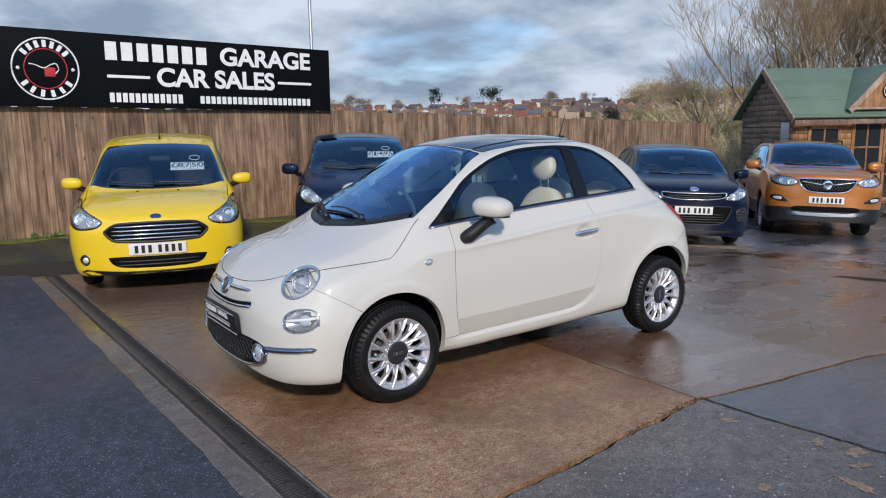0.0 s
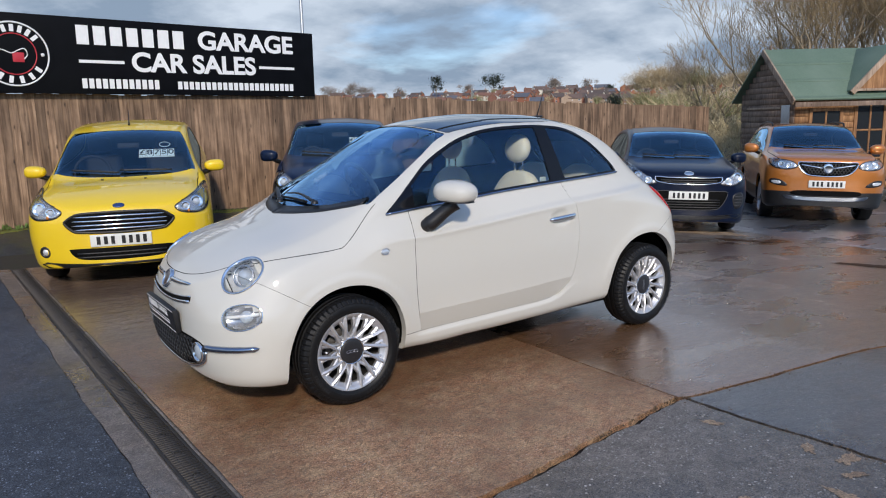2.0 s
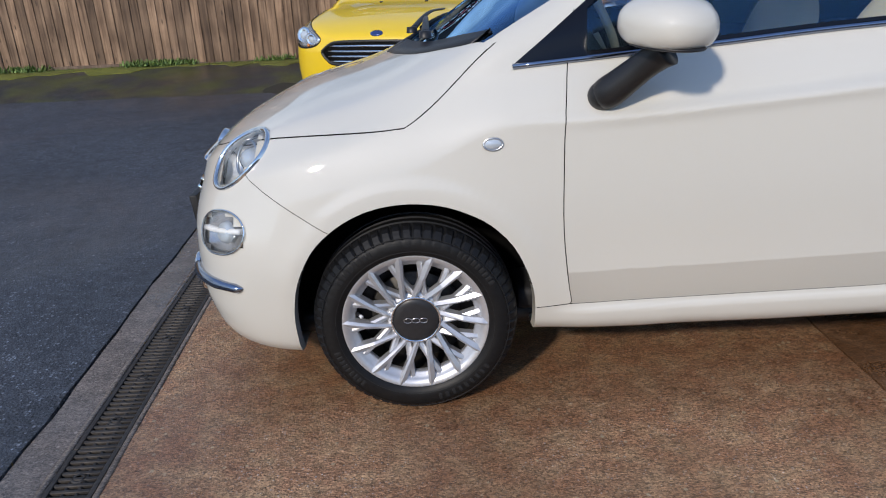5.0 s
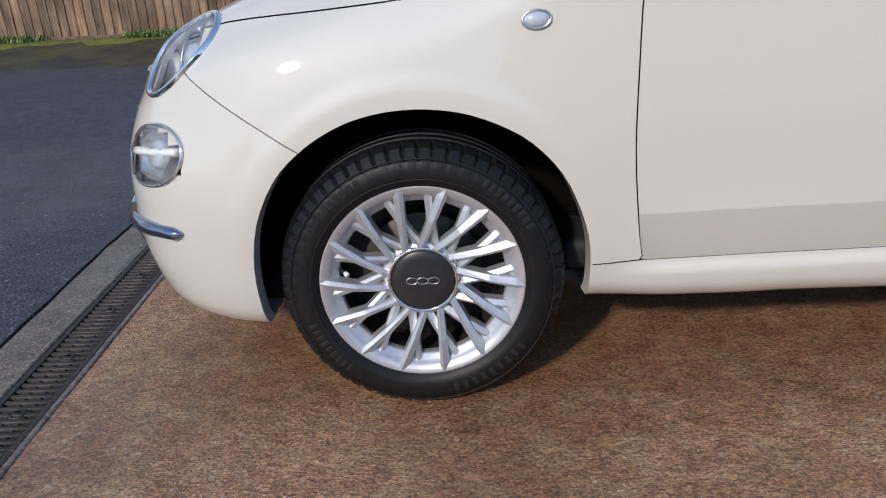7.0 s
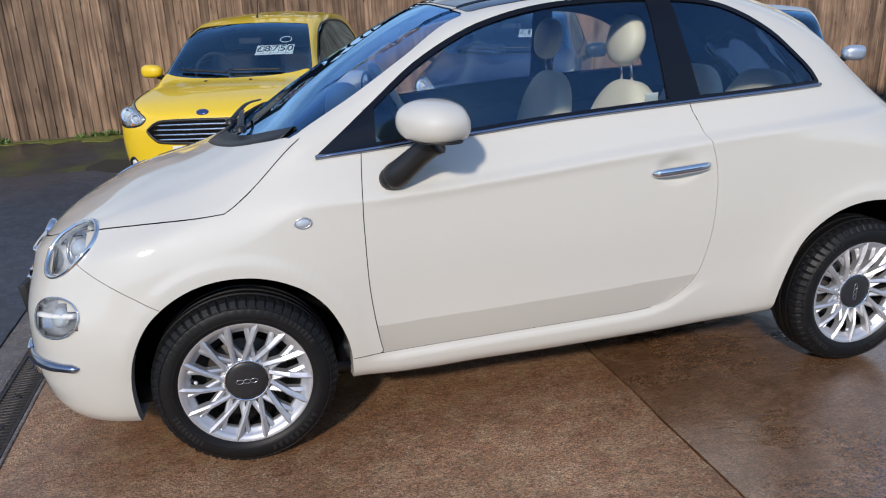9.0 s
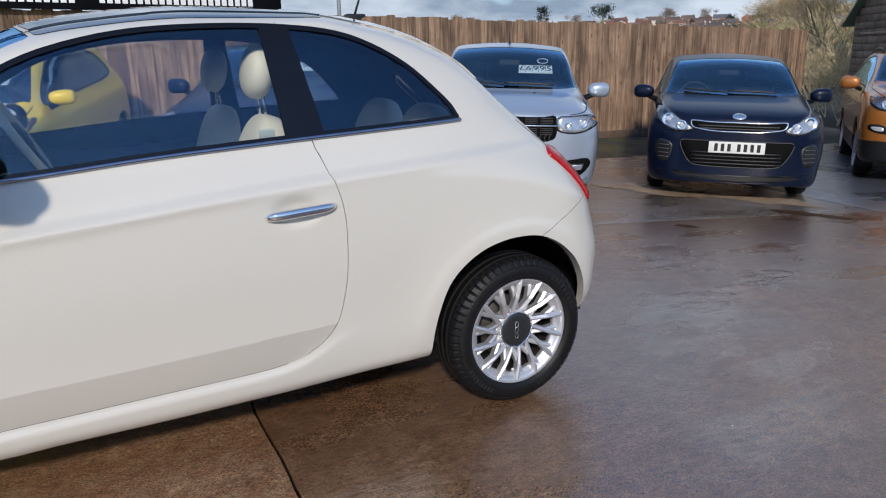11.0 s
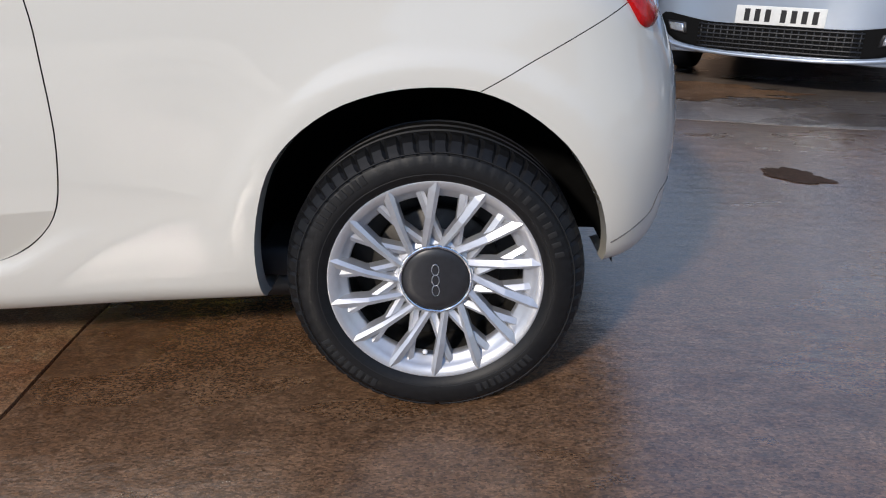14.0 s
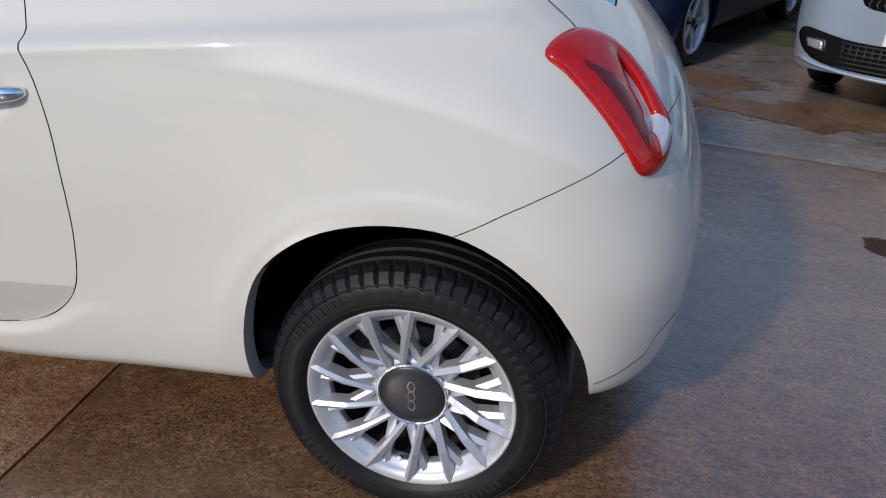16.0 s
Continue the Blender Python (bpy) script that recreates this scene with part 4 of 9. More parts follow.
# black lines inside the door gap at the window, mirror, handle, repeater
for s, door in ((1, fdoor), (-1, fdoor_r)):
    def put(name, bm, m, parent, label=""):
        return part(name, bm if s > 0 else flip(bm), m, parent, label)
    bm = bmesh.new()
    bmesh.ops.create_uvsphere(bm, u_segments=32, v_segments=20, radius=1)
    for v in bm.verts:
        x, y, z = v.co
        px, py, pz = (abs(c) ** 0.86 * math.copysign(1, c) for c in (x, y, z))
        v.co = Vector((min(px, 0.46) * 0.104, py * 0.122, max(pz, -0.68) * 0.066))
    bm.transform(pose(0.630, -0.842, 1.070, 4, 0, 24))
    mir = put("mirror_housing", bm, WHITE, door, "white door mirror housing")
    bm = bmesh.new()
    add_tube(bm, polyline([(0.505, -0.738, 0.888), (0.535, -0.762, 0.915), (0.575, -0.79, 0.955), (0.610, -0.818, 0.99), (0.632, -0.835, 1.012)], 4), [0.036, 0.040, 0.042, 0.042, 0.041, 0.040, 0.039, 0.038, 0.037, 0.036, 0.036, 0.036, 0.037, 0.038, 0.040, 0.042, 0.044], 18, flat=1.0)
    tmp = bmesh.new()
    bmesh.ops.create_uvsphere(tmp, u_segments=18, v_segments=12, radius=0.0375)
    tmp.transform(Matrix.Translation((0.507, -0.740, 0.892)))
    join(bm, tmp)
    put("mirror_stalk", bm, BLACK, mir, "black plastic mirror foot")
    bm = bmesh.new()
    bmesh.ops.create_uvsphere(bm, u_segments=28, v_segments=12, radius=1)
    for v in bm.verts:
        v.co = Vector((v.co.x * 0.088 * (1 if v.co.x < 0 else 0.66), v.co.y * 0.112, v.co.z * 0.012))
    bm.transform(pose(0.632, -0.842, 1.026, 4, 0, 24))
    put("mirror_base", bm, BLACK, mir)
    turn_m = pose(0.630, -0.842, 1.070, 4, 0, 24)
    bm = bmesh.new()
    add_tube(bm, [turn_m @ Vector((0.048, 0.104 * math.cos(q), max(0.057 * math.sin(q), -0.043))) for q in np.linspace(0, 2 * math.pi, 37)[:-1]], 0.007, 8, True)
    put("mirror_rim", bm, BLACK, mir)
    bm = bmesh.new()
    ring = [bm.verts.new(turn_m @ Vector((0.050, 0.10 * math.cos(q), max(0.053 * math.sin(q), -0.041)))) for q in np.linspace(0, 2 * math.pi, 37)[:-1]]
    back_r = [bm.verts.new(turn_m @ Vector((0.047, 0.10 * math.cos(q), max(0.053 * math.sin(q), -0.041)))) for q in np.linspace(0, 2 * math.pi, 37)[:-1]]
    bm.faces.new(ring), bm.faces.new(back_r[::-1])
    for k in range(36):
        bm.faces.new((ring[k], ring[(k + 1) % 36], back_r[(k + 1) % 36], back_r[k]))
    bmesh.ops.recalc_face_normals(bm, faces=bm.faces[:])
    put("mirror_glass", bm, CHROME, mir)
    bm = bmesh.new()
    add_tube(bm, polyline([(1.392, -0.768, 0.832), (1.42, -0.786, 0.836), (1.50, -0.792, 0.842), (1.58, -0.789, 0.847), (1.615, -0.772, 0.849)], 4), [0.006, 0.009, 0.011, 0.012, 0.0125, 0.013, 0.013, 0.013, 0.013, 0.013, 0.013, 0.013, 0.0125, 0.012, 0.011, 0.009, 0.006], 12, flat=1.15)
    put("door_handle", bm, CHROME, door, "chrome bar handle")
    bm = patch(fsh, ellipse(0.225, 0.783, 0.024, 0.014, 0.05), "side", 0.003, 0.012, 3, 0.006)
    rep = put("side_repeater", bm, LAMPBULB, fiat, "clear oval indicator lens")
    bm = surface_tube(fsh, ellipse(0.225, 0.783, 0.025, 0.0155, 0.05), 0.0025, "side", 0.003, True)
    put("repeater_ring", bm, SATIN, rep)

    # headlamp
    c0, n0, _, _ = fsh.tree.find_nearest(Vector((-0.478, -0.566, 0.726)))
    n0 = Vector((-0.68, -0.64, 0.36)).normalized()
    cast = fsh.along((-0.478, -0.566, 0.726), n0)
    turn = 0.60
    rim_o = ellipse(0.004, -0.002, 0.113, 0.090, turn, 40)
    u = Vector((0, 0, 1)).cross(n0).normalized()
    w = n0.cross(u)
    base = Vector((-0.478, -0.566, 0.726))
    back = max((base - cast(a, b)[0]).dot(n0) for a, b in rim_o if cast(a, b)[0] is not None)
    bm = bmesh.new()
    rings = []
    for k, (f, d) in enumerate(((1.03, -0.02), (1.02, 0.006), (0.99, 0.010), (0.93, 0.008), (0.90, 0.0))):
        ring = []
        for a, b in rim_o:
            p, q = cast(a * f, b * f, d)
            ring.append(bm.verts.new(p))
        rings.append(ring)
    for p, q in zip(rings, rings[1:]):
        for k in range(40):
            bm.faces.new((p[k], p[(k + 1) % 40], q[(k + 1) % 40], q[k]))
    bmesh.ops.recalc_face_normals(bm, faces=bm.faces[:])
    lamp = put("headlight", bm, CHROME, fiat, "round headlight with chrome surround")
    bm = bmesh.new()
    rings = []
    for f, d in ((0.92, 0.002), (0.86, -0.022), (0.70, -0.05), (0.45, -0.066), (0.0, -0.07)):
        if f == 0:
            rings.append([bm.verts.new(cast(0, 0, d)[0])])
            continue
        rings.append([bm.verts.new(cast(a * f, b * f, 0)[0] + n0 * d) for a, b in rim_o])
    for p, q in zip(rings, rings[1:]):
        for k in range(40):
            vs = [p[k], p[(k + 1) % 40], q[(k + 1) % len(q)], q[k % len(q)]]
            vs = [v for i, v in enumerate(vs) if v not in vs[:i]]
            bm.faces.new(vs)
    bmesh.ops.recalc_face_normals(bm, faces=bm.faces[:])
    put("reflector", bm, REFLECTOR, lamp)
    bm = bmesh.new()
    add_lathe(bm, [(0.0, -0.030), (0.020, -0.026), (0.032, -0.014), (0.036, 0.0), (0.042, 0.004), (0.044, 0.012), (0.040, 0.03)], 32)
    bm.transform(Matrix.Translation(base - n0 * 0.035 - u * 0.006) @ (-n0).to_track_quat("Y", "Z").to_matrix().to_4x4())
    put("projector", bm, LAMPBULB, lamp)
    bm = bmesh.new()
    add_tube(bm, [base - n0 * 0.022 + u * (0.052 * math.cos(q) - 0.006) + w * (0.052 * math.sin(q)) for q in np.linspace(0, 2 * math.pi, 33)[:-1]], 0.005, 8, True)
    put("lamp_bezel", bm, SATIN, lamp)
    bm = bmesh.new()
    for a in np.linspace(-0.07, 0.07, 7):
        pts = [base - n0 * 0.045 + u * a + w * b for b in np.linspace(-0.065, -0.03, 4)]
        add_tube(bm, pts, 0.003, 5)
    put("lamp_ribs", bm, PLASTIC, lamp)
    lens = patch(fsh, [(a * 0.93, b * 0.93) for a, b in rim_o], cast, 0.004, 0.006, 6, 0.012)
    put("lamp_lens", lens, LAMPGLASS, lamp)
    # lower running lamp
    cast2 = fsh.along((-0.523, -0.638, 0.544), (-0.62, -0.78, 0.05))
    drl = ellipse(0.014, -0.002, 0.102, 0.060, 0.14, 36, 2.2)
    bm = surface_tube(fsh, drl, 0.0032, cast2, 0.003, True)
    low = put("running_lamp", bm, CHROME, fiat, "oval running lamp with chrome rim")
    bm = patch(fsh, [(0.014 + (a - 0.014) * 0.98, b * 0.98) for a, b in drl], cast2, 0.001, 0.004, 6, -0.034)
    put("lamp_back", bm, LAMPDARK, low)
    bm = bmesh.new()
    pts = [cast2(a, 0.004 + 0.10 * a, -0.004)[0] for a in np.linspace(-0.070, 0.098, 9)]
    add_tube(bm, pts, 0.0105, 10, flat=0.8)
    put("lamp_bar", bm, SIGNWHITE, low)
    bm = bmesh.new()
    p, q = cast2(0.035, 0.004, -0.004)
    add_lathe(bm, [(0.0, -0.004), (0.024, -0.008), (0.03, 0.0), (0.032, 0.008)], 24, Matrix.Translation(p) @ (-q).to_track_quat("Y", "Z").to_matrix().to_4x4())
    put("lamp_bulb", bm, LAMPBULB, low)
    bm = patch(fsh, [(a * 0.96, b * 0.96) for a, b in drl], cast2, 0.006, 0.005, 5, 0.012)
    put("lamp_lens", bm, LAMPGLASS, low)
    bm = surface_tube(fsh, [(0.345, 0.302), (0.38, 0.304), (0.41, 0.306), (0.446, 0.309)], 0.0012, "side", 0.0)
    put("sill_gap", bm, GAP, fiat)
    bm = surface_tube(fsh, polyline(REARSPLIT, 4), 0.0016, "side", 0.0)
    put("bumper_seam", bm, CREASE_GAP, fiat)
    # fog lamp in the grille's end
    p, q = fsh.front(-0.44, 0.345, 0.004)
    q = (q + Vector((-0.5, 0, 0))).normalized()
    m = Matrix.Translation(p) @ (-q).to_track_quat("Y", "Z").to_matrix().to_4x4()
    bm = bmesh.new()
    add_lathe(bm, [(0.032, 0.02), (0.044, -0.010), (0.050, -0.012), (0.053, -0.004), (0.053, 0.02)], 32, m)
    fog = put("fog_lamp", bm, CHROME, fiat, "round chrome-ringed fog lamp")
    bm = bmesh.new()
    add_lathe(bm, [(0.0, -0.012), (0.03, -0.008), (0.043, 0.0), (0.043, 0.02)], 32, m)
    put("fog_lens", bm, LAMPBULB, fog)
    # bright wing from the fog lamp round the corner
    pts = [fsh.front(-0.50, 0.378, 0.006)[0], fsh.front(-0.56, 0.382, 0.007)[0], fsh.front(-0.62, 0.386, 0.007)[0], fsh.side(-0.56, 0.39, 0.007)[0], fsh.side(-0.50, 0.392, 0.004)[0], fsh.side(-0.480, 0.393, 0.0)[0]]
    bm = bmesh.new()
    add_tube(bm, polyline(pts, 3), [0.016] * 4 + [0.0165] * 3 + [0.016] * 3 + [0.014] * 3 + [0.010, 0.007, 0.003], 10, flat=1.0)
    put("bumper_wing", bm, DARKCHROME, fiat, "chrome bumper wing strip")
    # tail lamp: a ring with a body-coloured island
    cast3 = fsh.along((2.63, -0.59, 0.83), (0.66, -0.66, 0.36))
    out = polyline([(-0.131, 0.097), (-0.10, 0.122), (-0.041, 0.136), (0.008, 0.125), (0.0455, 0.096), (0.064, 0.06), (0.077, 0.020), (0.088, -0.02), (0.094, -0.05), (0.092, -0.072), (0.076, -0.092), (0.04, -0.118), (0.003, -0.128), (-0.022, -0.126), (-0.040, -0.112), (-0.060, -0.06), (-0.080, -0.005), (-0.109, 0.061)], 3, True)
    inn = polyline([(0.015, 0.070), (0.030, 0.066), (0.048, 0.026), (0.056, -0.020), (0.053, -0.040), (0.016, -0.063), (0.0156, -0.022), (0.016, 0.027)], 3, True)
    n_out = len(out)
    ci = (0.035, 0.0)

    def ray_to(p):
        """Where the line from the island's middle to p leaves the island."""
        best = 0.0
        for a, b in zip(inn, inn[1:] + inn[:1]):
            dx, dy, ex, ey = p[0] - ci[0], p[1] - ci[1], b[0] - a[0], b[1] - a[1]
            den = dx * ey - dy * ex
            if abs(den) < 1e-12:
                continue
            t = ((a[0] - ci[0]) * ey - (a[1] - ci[1]) * ex) / den
            u2 = ((a[0] - ci[0]) * dy - (a[1] - ci[1]) * dx) / den
            if t > 0 and -1e-6 <= u2 <= 1 + 1e-6:
                best = max(best, t)
        return (ci[0] + (p[0] - ci[0]) * best, ci[1] + (p[1] - ci[1]) * best)

    inn = [ray_to(p) for p in out]
    bm, rings = bmesh.new(), []
    for t, d in ((0.0, -0.01), (0.0, 0.005), (0.10, 0.011), (0.35, 0.018), (0.7, 0.018), (0.93, 0.013), (1.0, 0.008), (1.0, -0.012)):
        ring = []
        for a, b in zip(out, inn):
            p, q = cast3(a[0] + (b[0] - a[0]) * t, a[1] + (b[1] - a[1]) * t, d)
            ring.append(bm.verts.new(p if p is not None else ring[-1].co))
        rings.append(ring)
    for k0, (p, q) in enumerate(zip(rings, rings[1:])):
        for k in range(n_out):
            f = bm.faces.new((p[k], p[(k + 1) % n_out], q[(k + 1) % n_out], q[k]))
            a = ((out[k][0] + inn[k][0]) / 2, (out[k][1] + inn[k][1]) / 2)
            f.material_index = 1 if a[0] < 0.0 and -0.08 < a[1] < 0.055 and k0 == 3 else (2 if a[1] < -0.05 and a[0] > 0.02 and k0 >= 3 else 0)
    bmesh.ops.recalc_face_normals(bm, faces=bm.faces[:])
    seam = bmesh.new()
    pts = [cast3(a, b, 0.0005)[0] for a, b in ((-0.036, 0.134), (-0.044, 0.15), (-0.053, 0.168), (-0.07, 0.20), (-0.09, 0.235), (-0.112, 0.27))]
    add_tube(seam, [p for p in pts if p is not None], 0.0016, 6)
    put("tailgate_seam", seam, CREASE_GAP, fiat)
    put("tail_lamp", bm, (REDLENS, DARKRED, LAMPBULB), fiat, "red ring-shaped tail lamp with white island")

# nose: badge, whiskers, slot, plate, grille
p, q = fsh.front(0.0, 0.648, 0.006)
m = Matrix.Translation(p) @ (-q).to_track_quat("Y", "Z").to_matrix().to_4x4()
bm = bmesh.new()
add_lathe(bm, [(0.0, -0.012), (0.034, -0.010), (0.041, -0.006)], 36, m)
badge = part("badge", bm, mat("badge_grey", (0.10, 0.07, 0.07), 0.3, 0.5, 0.8), fiat, "round dark badge with chrome ring")
bm = bmesh.new()
add_lathe(bm, [(0.041, 0.0), (0.041, -0.010), (0.046, -0.014), (0.052, -0.009), (0.053, 0.006)], 36, m)
part("badge_ring", bm, CHROME, badge)
for s in (1, -1):
    line = [(s * y, 0.655 - 0.02 * (y - 0.06) + 0.015 * (y / 0.33) ** 2) for y in np.linspace(0.05, 0.31, 10)]
    bm = surface_tube(fsh, line, [0.015, 0.0148, 0.0145, 0.014, 0.0135, 0.013, 0.012, 0.011, 0.009, 0.004], "front", 0.004)
    part("nose_whisker", bm, CHROME, fiat, "tapered chrome nose bar")
slot = [(y, 0.573 + 0.02 * (y / 0.33) ** 2) for y in np.linspace(-0.34, 0.34, 25)]
bm = surface_tube(fsh, slot, 0.016, "front", -0.008)
part("nose_slot", bm, GAP, fiat)
bm = surface_tube(fsh, [(y, z - 0.013) for y, z in slot], 0.0085, "front", 0.005)
part("slot_trim", bm, CHROME, fiat)
bm = surface_tube(fsh, [(y, z + 0.013) for y, z in slot], 0.004, "front", 0.004)
part("slot_trim", bm, CHROME, fiat)
mouth = polyline([(0.0, 0.418), (-0.2, 0.418), (-0.38, 0.412), (-0.475, 0.392), (-0.505, 0.352), (-0.475, 0.308), (-0.38, 0.272), (-0.2, 0.254), (0.0, 0.250)], 4)
mouth = mouth + mirrored(mouth)[1:-1]
bm = patch(fsh, mouth, "front", 0.003, 0.012, 5)
grille = part("lower_grille", bm, GAP, fiat, "black honeycomb lower grille")
bm = bmesh.new()
for k in range(-11, 12):
    for d in (1, -1):
        line = []
        for z in np.linspace(0.262, 0.406, 7):
            y = k * 0.042 + d * (z - 0.334) * 0.8
            if inside((y, z), mouth) and abs(y) < 0.43:
                line.append((y, z))
        if len(line) > 2:
            pts = [fsh.front(y, z, 0.006)[0] for y, z in line]
            add_tube(bm, pts, 0.0052, 5)
part("grille_mesh", bm, BLACK, grille)
lip = polyline([(-0.512, 0.36), (-0.485, 0.302), (-0.38, 0.262), (-0.2, 0.243), (0.0, 0.239)], 5)
bm = surface_tube(fsh, lip + mirrored(lip)[1:], 0.009, "front", 0.005)
part("grille_lip", bm, CHROME, fiat, "chrome lip under the grille")
m = pose(-0.742, 0.0, 0.470, 0, -6, 0)
bm = bmesh.new()
add_box(bm, (-0.006, -0.27, -0.062), (0.02, 0.27, 0.062), 0.003, m)
fplate = part("dealer_plate", bm, INK, fiat, "black dealer plate with white lettering")
marks = [(-0.262, -0.056, 0.262, -0.053), (-0.262, 0.053, 0.262, 0.056), (-0.17, -0.013, 0.25, -0.010)]
marks += [(-0.16 + k * 0.029, -0.030, -0.139 + k * 0.029, -0.022) for k in range(14)]
marks += [(0.217 - k * 0.027, 0.008, 0.235 - k * 0.027, 0.042) for k in range(7)]
for y0, z0, y1, z1 in marks:
    bm = bmesh.new()
    add_box(bm, (-0.0075, y0, z0), (-0.0055, y1, z1), 0, m)
    part("plate_mark", bm, SIGNWHITE, fplate, flat=True)
writing("plate_word", "GARAGE", 0.046, m @ pose(-0.0068, -0.06, 0.025, 0, 0, -90), SIGNWHITE, fplate, 0.0006, 0.17, 0.0008)
bm = bmesh.new()
add_tube(bm, [m @ Vector((-0.008, 0.225 + 0.026 * math.cos(q), 0.026 * math.sin(q) + 0.0)) for q in np.linspace(0, 2 * math.pi, 25)[:-1]], 0.002, 5, True)
part("plate_roundel", bm, SATIN, fplate)

# cowl, wipers, aerial
bm = bmesh.new()
edge = [(x, y) for x, y in polyline([(-0.03, 0.0), (0.0, -0.2), (0.06, -0.38), (0.155, -0.54), (0.21, -0.60)], 4)]
edge = edge + [(x, -y) for x, y in reversed(edge)][1:]
a = [bm.verts.new(fsh.top(x - 0.045 + 0.03 * abs(y) / 0.6, y * 0.985, 0.003)[0]) for x, y in edge]
b = [bm.verts.new(fsh.top(x + 0.03, y * 0.97, 0.005)[0]) for x, y in edge]
for k in range(len(a) - 1):
    bm.faces.new((a[k], a[k + 1], b[k + 1], b[k]))
r = bmesh.ops.extrude_face_region(bm, geom=bm.faces[:])
for v in r["geom"]:
    if isinstance(v, bmesh.types.BMVert):
        v.co.z -= 0.012
bmesh.ops.recalc_face_normals(bm, faces=bm.faces[:])
cowl = part("cowl", bm, BLACK, fiat, "black plastic scuttle below the windscreen")
for (px, py), (qx, qy), blade in (((0.07, -0.28), (0.03, 0.12), 0.30), ((0.02, 0.10), (0.10, 0.44), 0.26)):
    p, q = fsh.top(px, py, 0.02)[0], fsh.top(qx + 0.05, qy, 0.028)[0]
    bm = bmesh.new()
    add_lathe(bm, [(0.0, -0.012), (0.018, -0.010), (0.02, 0.01)], 16, Matrix.Translation(p) @ pose(0, 0, 0, -90, 0, 0))
    add_tube(bm, polyline([p, p.lerp(q, 0.5) + Vector((0, 0, 0.022)), q], 5), [0.013, 0.013, 0.012, 0.011, 0.010, 0.009, 0.008, 0.008, 0.007, 0.007, 0.006], 8, flat=0.6)
    arm = part("wiper", bm, BLACK, fiat, "black wiper arm and blade")
    bm = bmesh.new()
    d = (q - p).normalized()
    pts = [fsh.top((q + d * t).x, (q + d * t).y, 0.008)[0] for t in np.linspace(-blade, 0.22, 12)]
    add_tube(bm, pts, 0.0075, 6)
    part("wiper_blade", bm, RUBBER, arm)
p, q = fsh.top(1.985, 0.0, 0.0)
bm = bmesh.new()
add_box(bm, (-0.05, -0.022, 0.0), (0.035, 0.022, 0.03), 0.010, Matrix.Translation(p))
for v in bm.verts:
    if v.co.z > p.z + 0.012:
        v.co.x += 0.02
aerial = part("aerial", bm, BLACK, fiat, "black roof aerial")
bm = bmesh.new()
add_tube(bm, [p + Vector((0.01, 0, 0.02)), p + Vector((0.04, 0, 0.10)), p + Vector((0.072, 0, 0.19))], [0.0055, 0.004, 0.003], 8)
part("aerial_rod", bm, BLACK, aerial)

# underbody and cabin
bm = bmesh.new()
add_box(bm, (-0.48, -0.60, 0.17), (2.60, 0.60, 0.24), 0.03)
part("underbody", bm, BLACK, fiat)
bm = bmesh.new()
add_box(bm, (0.30, -0.66, 0.25), (2.30, 0.66, 0.32), 0.02)
part("cabin_floor", bm, CABIN, fiat)
for s in (1, -1):
    bm = bmesh.new()
    add_box(bm, (0.50, -0.670, 0.32), (1.90, -0.640, 0.935), 0.015)
    part("door_card", bm if s > 0 else flip(bm), CABIN, fiat)
bm = bmesh.new()
add_box(bm, (0.16, -0.60, 0.62), (0.62, 0.60, 0.90), 0.09)
for v in bm.verts:
    v.co.z += 0.03 * (v.co.x - 0.2)
dash = part("dashboard", bm, CABIN, fiat, "dark dashboard")
bm = bmesh.new()
add_box(bm, (0.60, -0.60, 0.70), (0.64, 0.60, 0.86), 0.015)
part("dash_panel", bm, CREAM, dash, "cream dashboard panel")
bm = bmesh.new()
bmesh.ops.create_uvsphere(bm, u_segments=20, v_segments=12, radius=1)
for v in bm.verts:
    v.co = Vector((0.50 + v.co.x * 0.09, 0.36 + v.co.y * 0.15, 1.005 + v.co.z * 0.11))
part("instrument_hood", bm, CREAM, dash)
sw = pose(0.72, 0.36, 1.02, 0, -28, 0)
bm = bmesh.new()
add_tube(bm, [sw @ Vector((0, 0.175 * math.cos(q), 0.175 * math.sin(q))) for q in np.linspace(0, 2 * math.pi, 37)[:-1]], 0.016, 10, True)
steer = part("steering_wheel", bm, CREAM, fiat, "cream-rimmed steering wheel")
bm = bmesh.new()
add_lathe(bm, [(0.0, 0.02), (0.06, 0.016), (0.075, 0.0), (0.07, -0.04)], 24, sw @ pose(0, 0, 0, 0, 0, -90))
for a in (0, 180, 270):
    add_tube(bm, [sw @ Vector((0, 0.05 * math.cos(radians(a)), 0.05 * math.sin(radians(a)))), sw @ Vector((0, 0.17 * math.cos(radians(a)), 0.17 * math.sin(radians(a))))], 0.014, 8)
part("wheel_hub", bm, CABIN, steer)


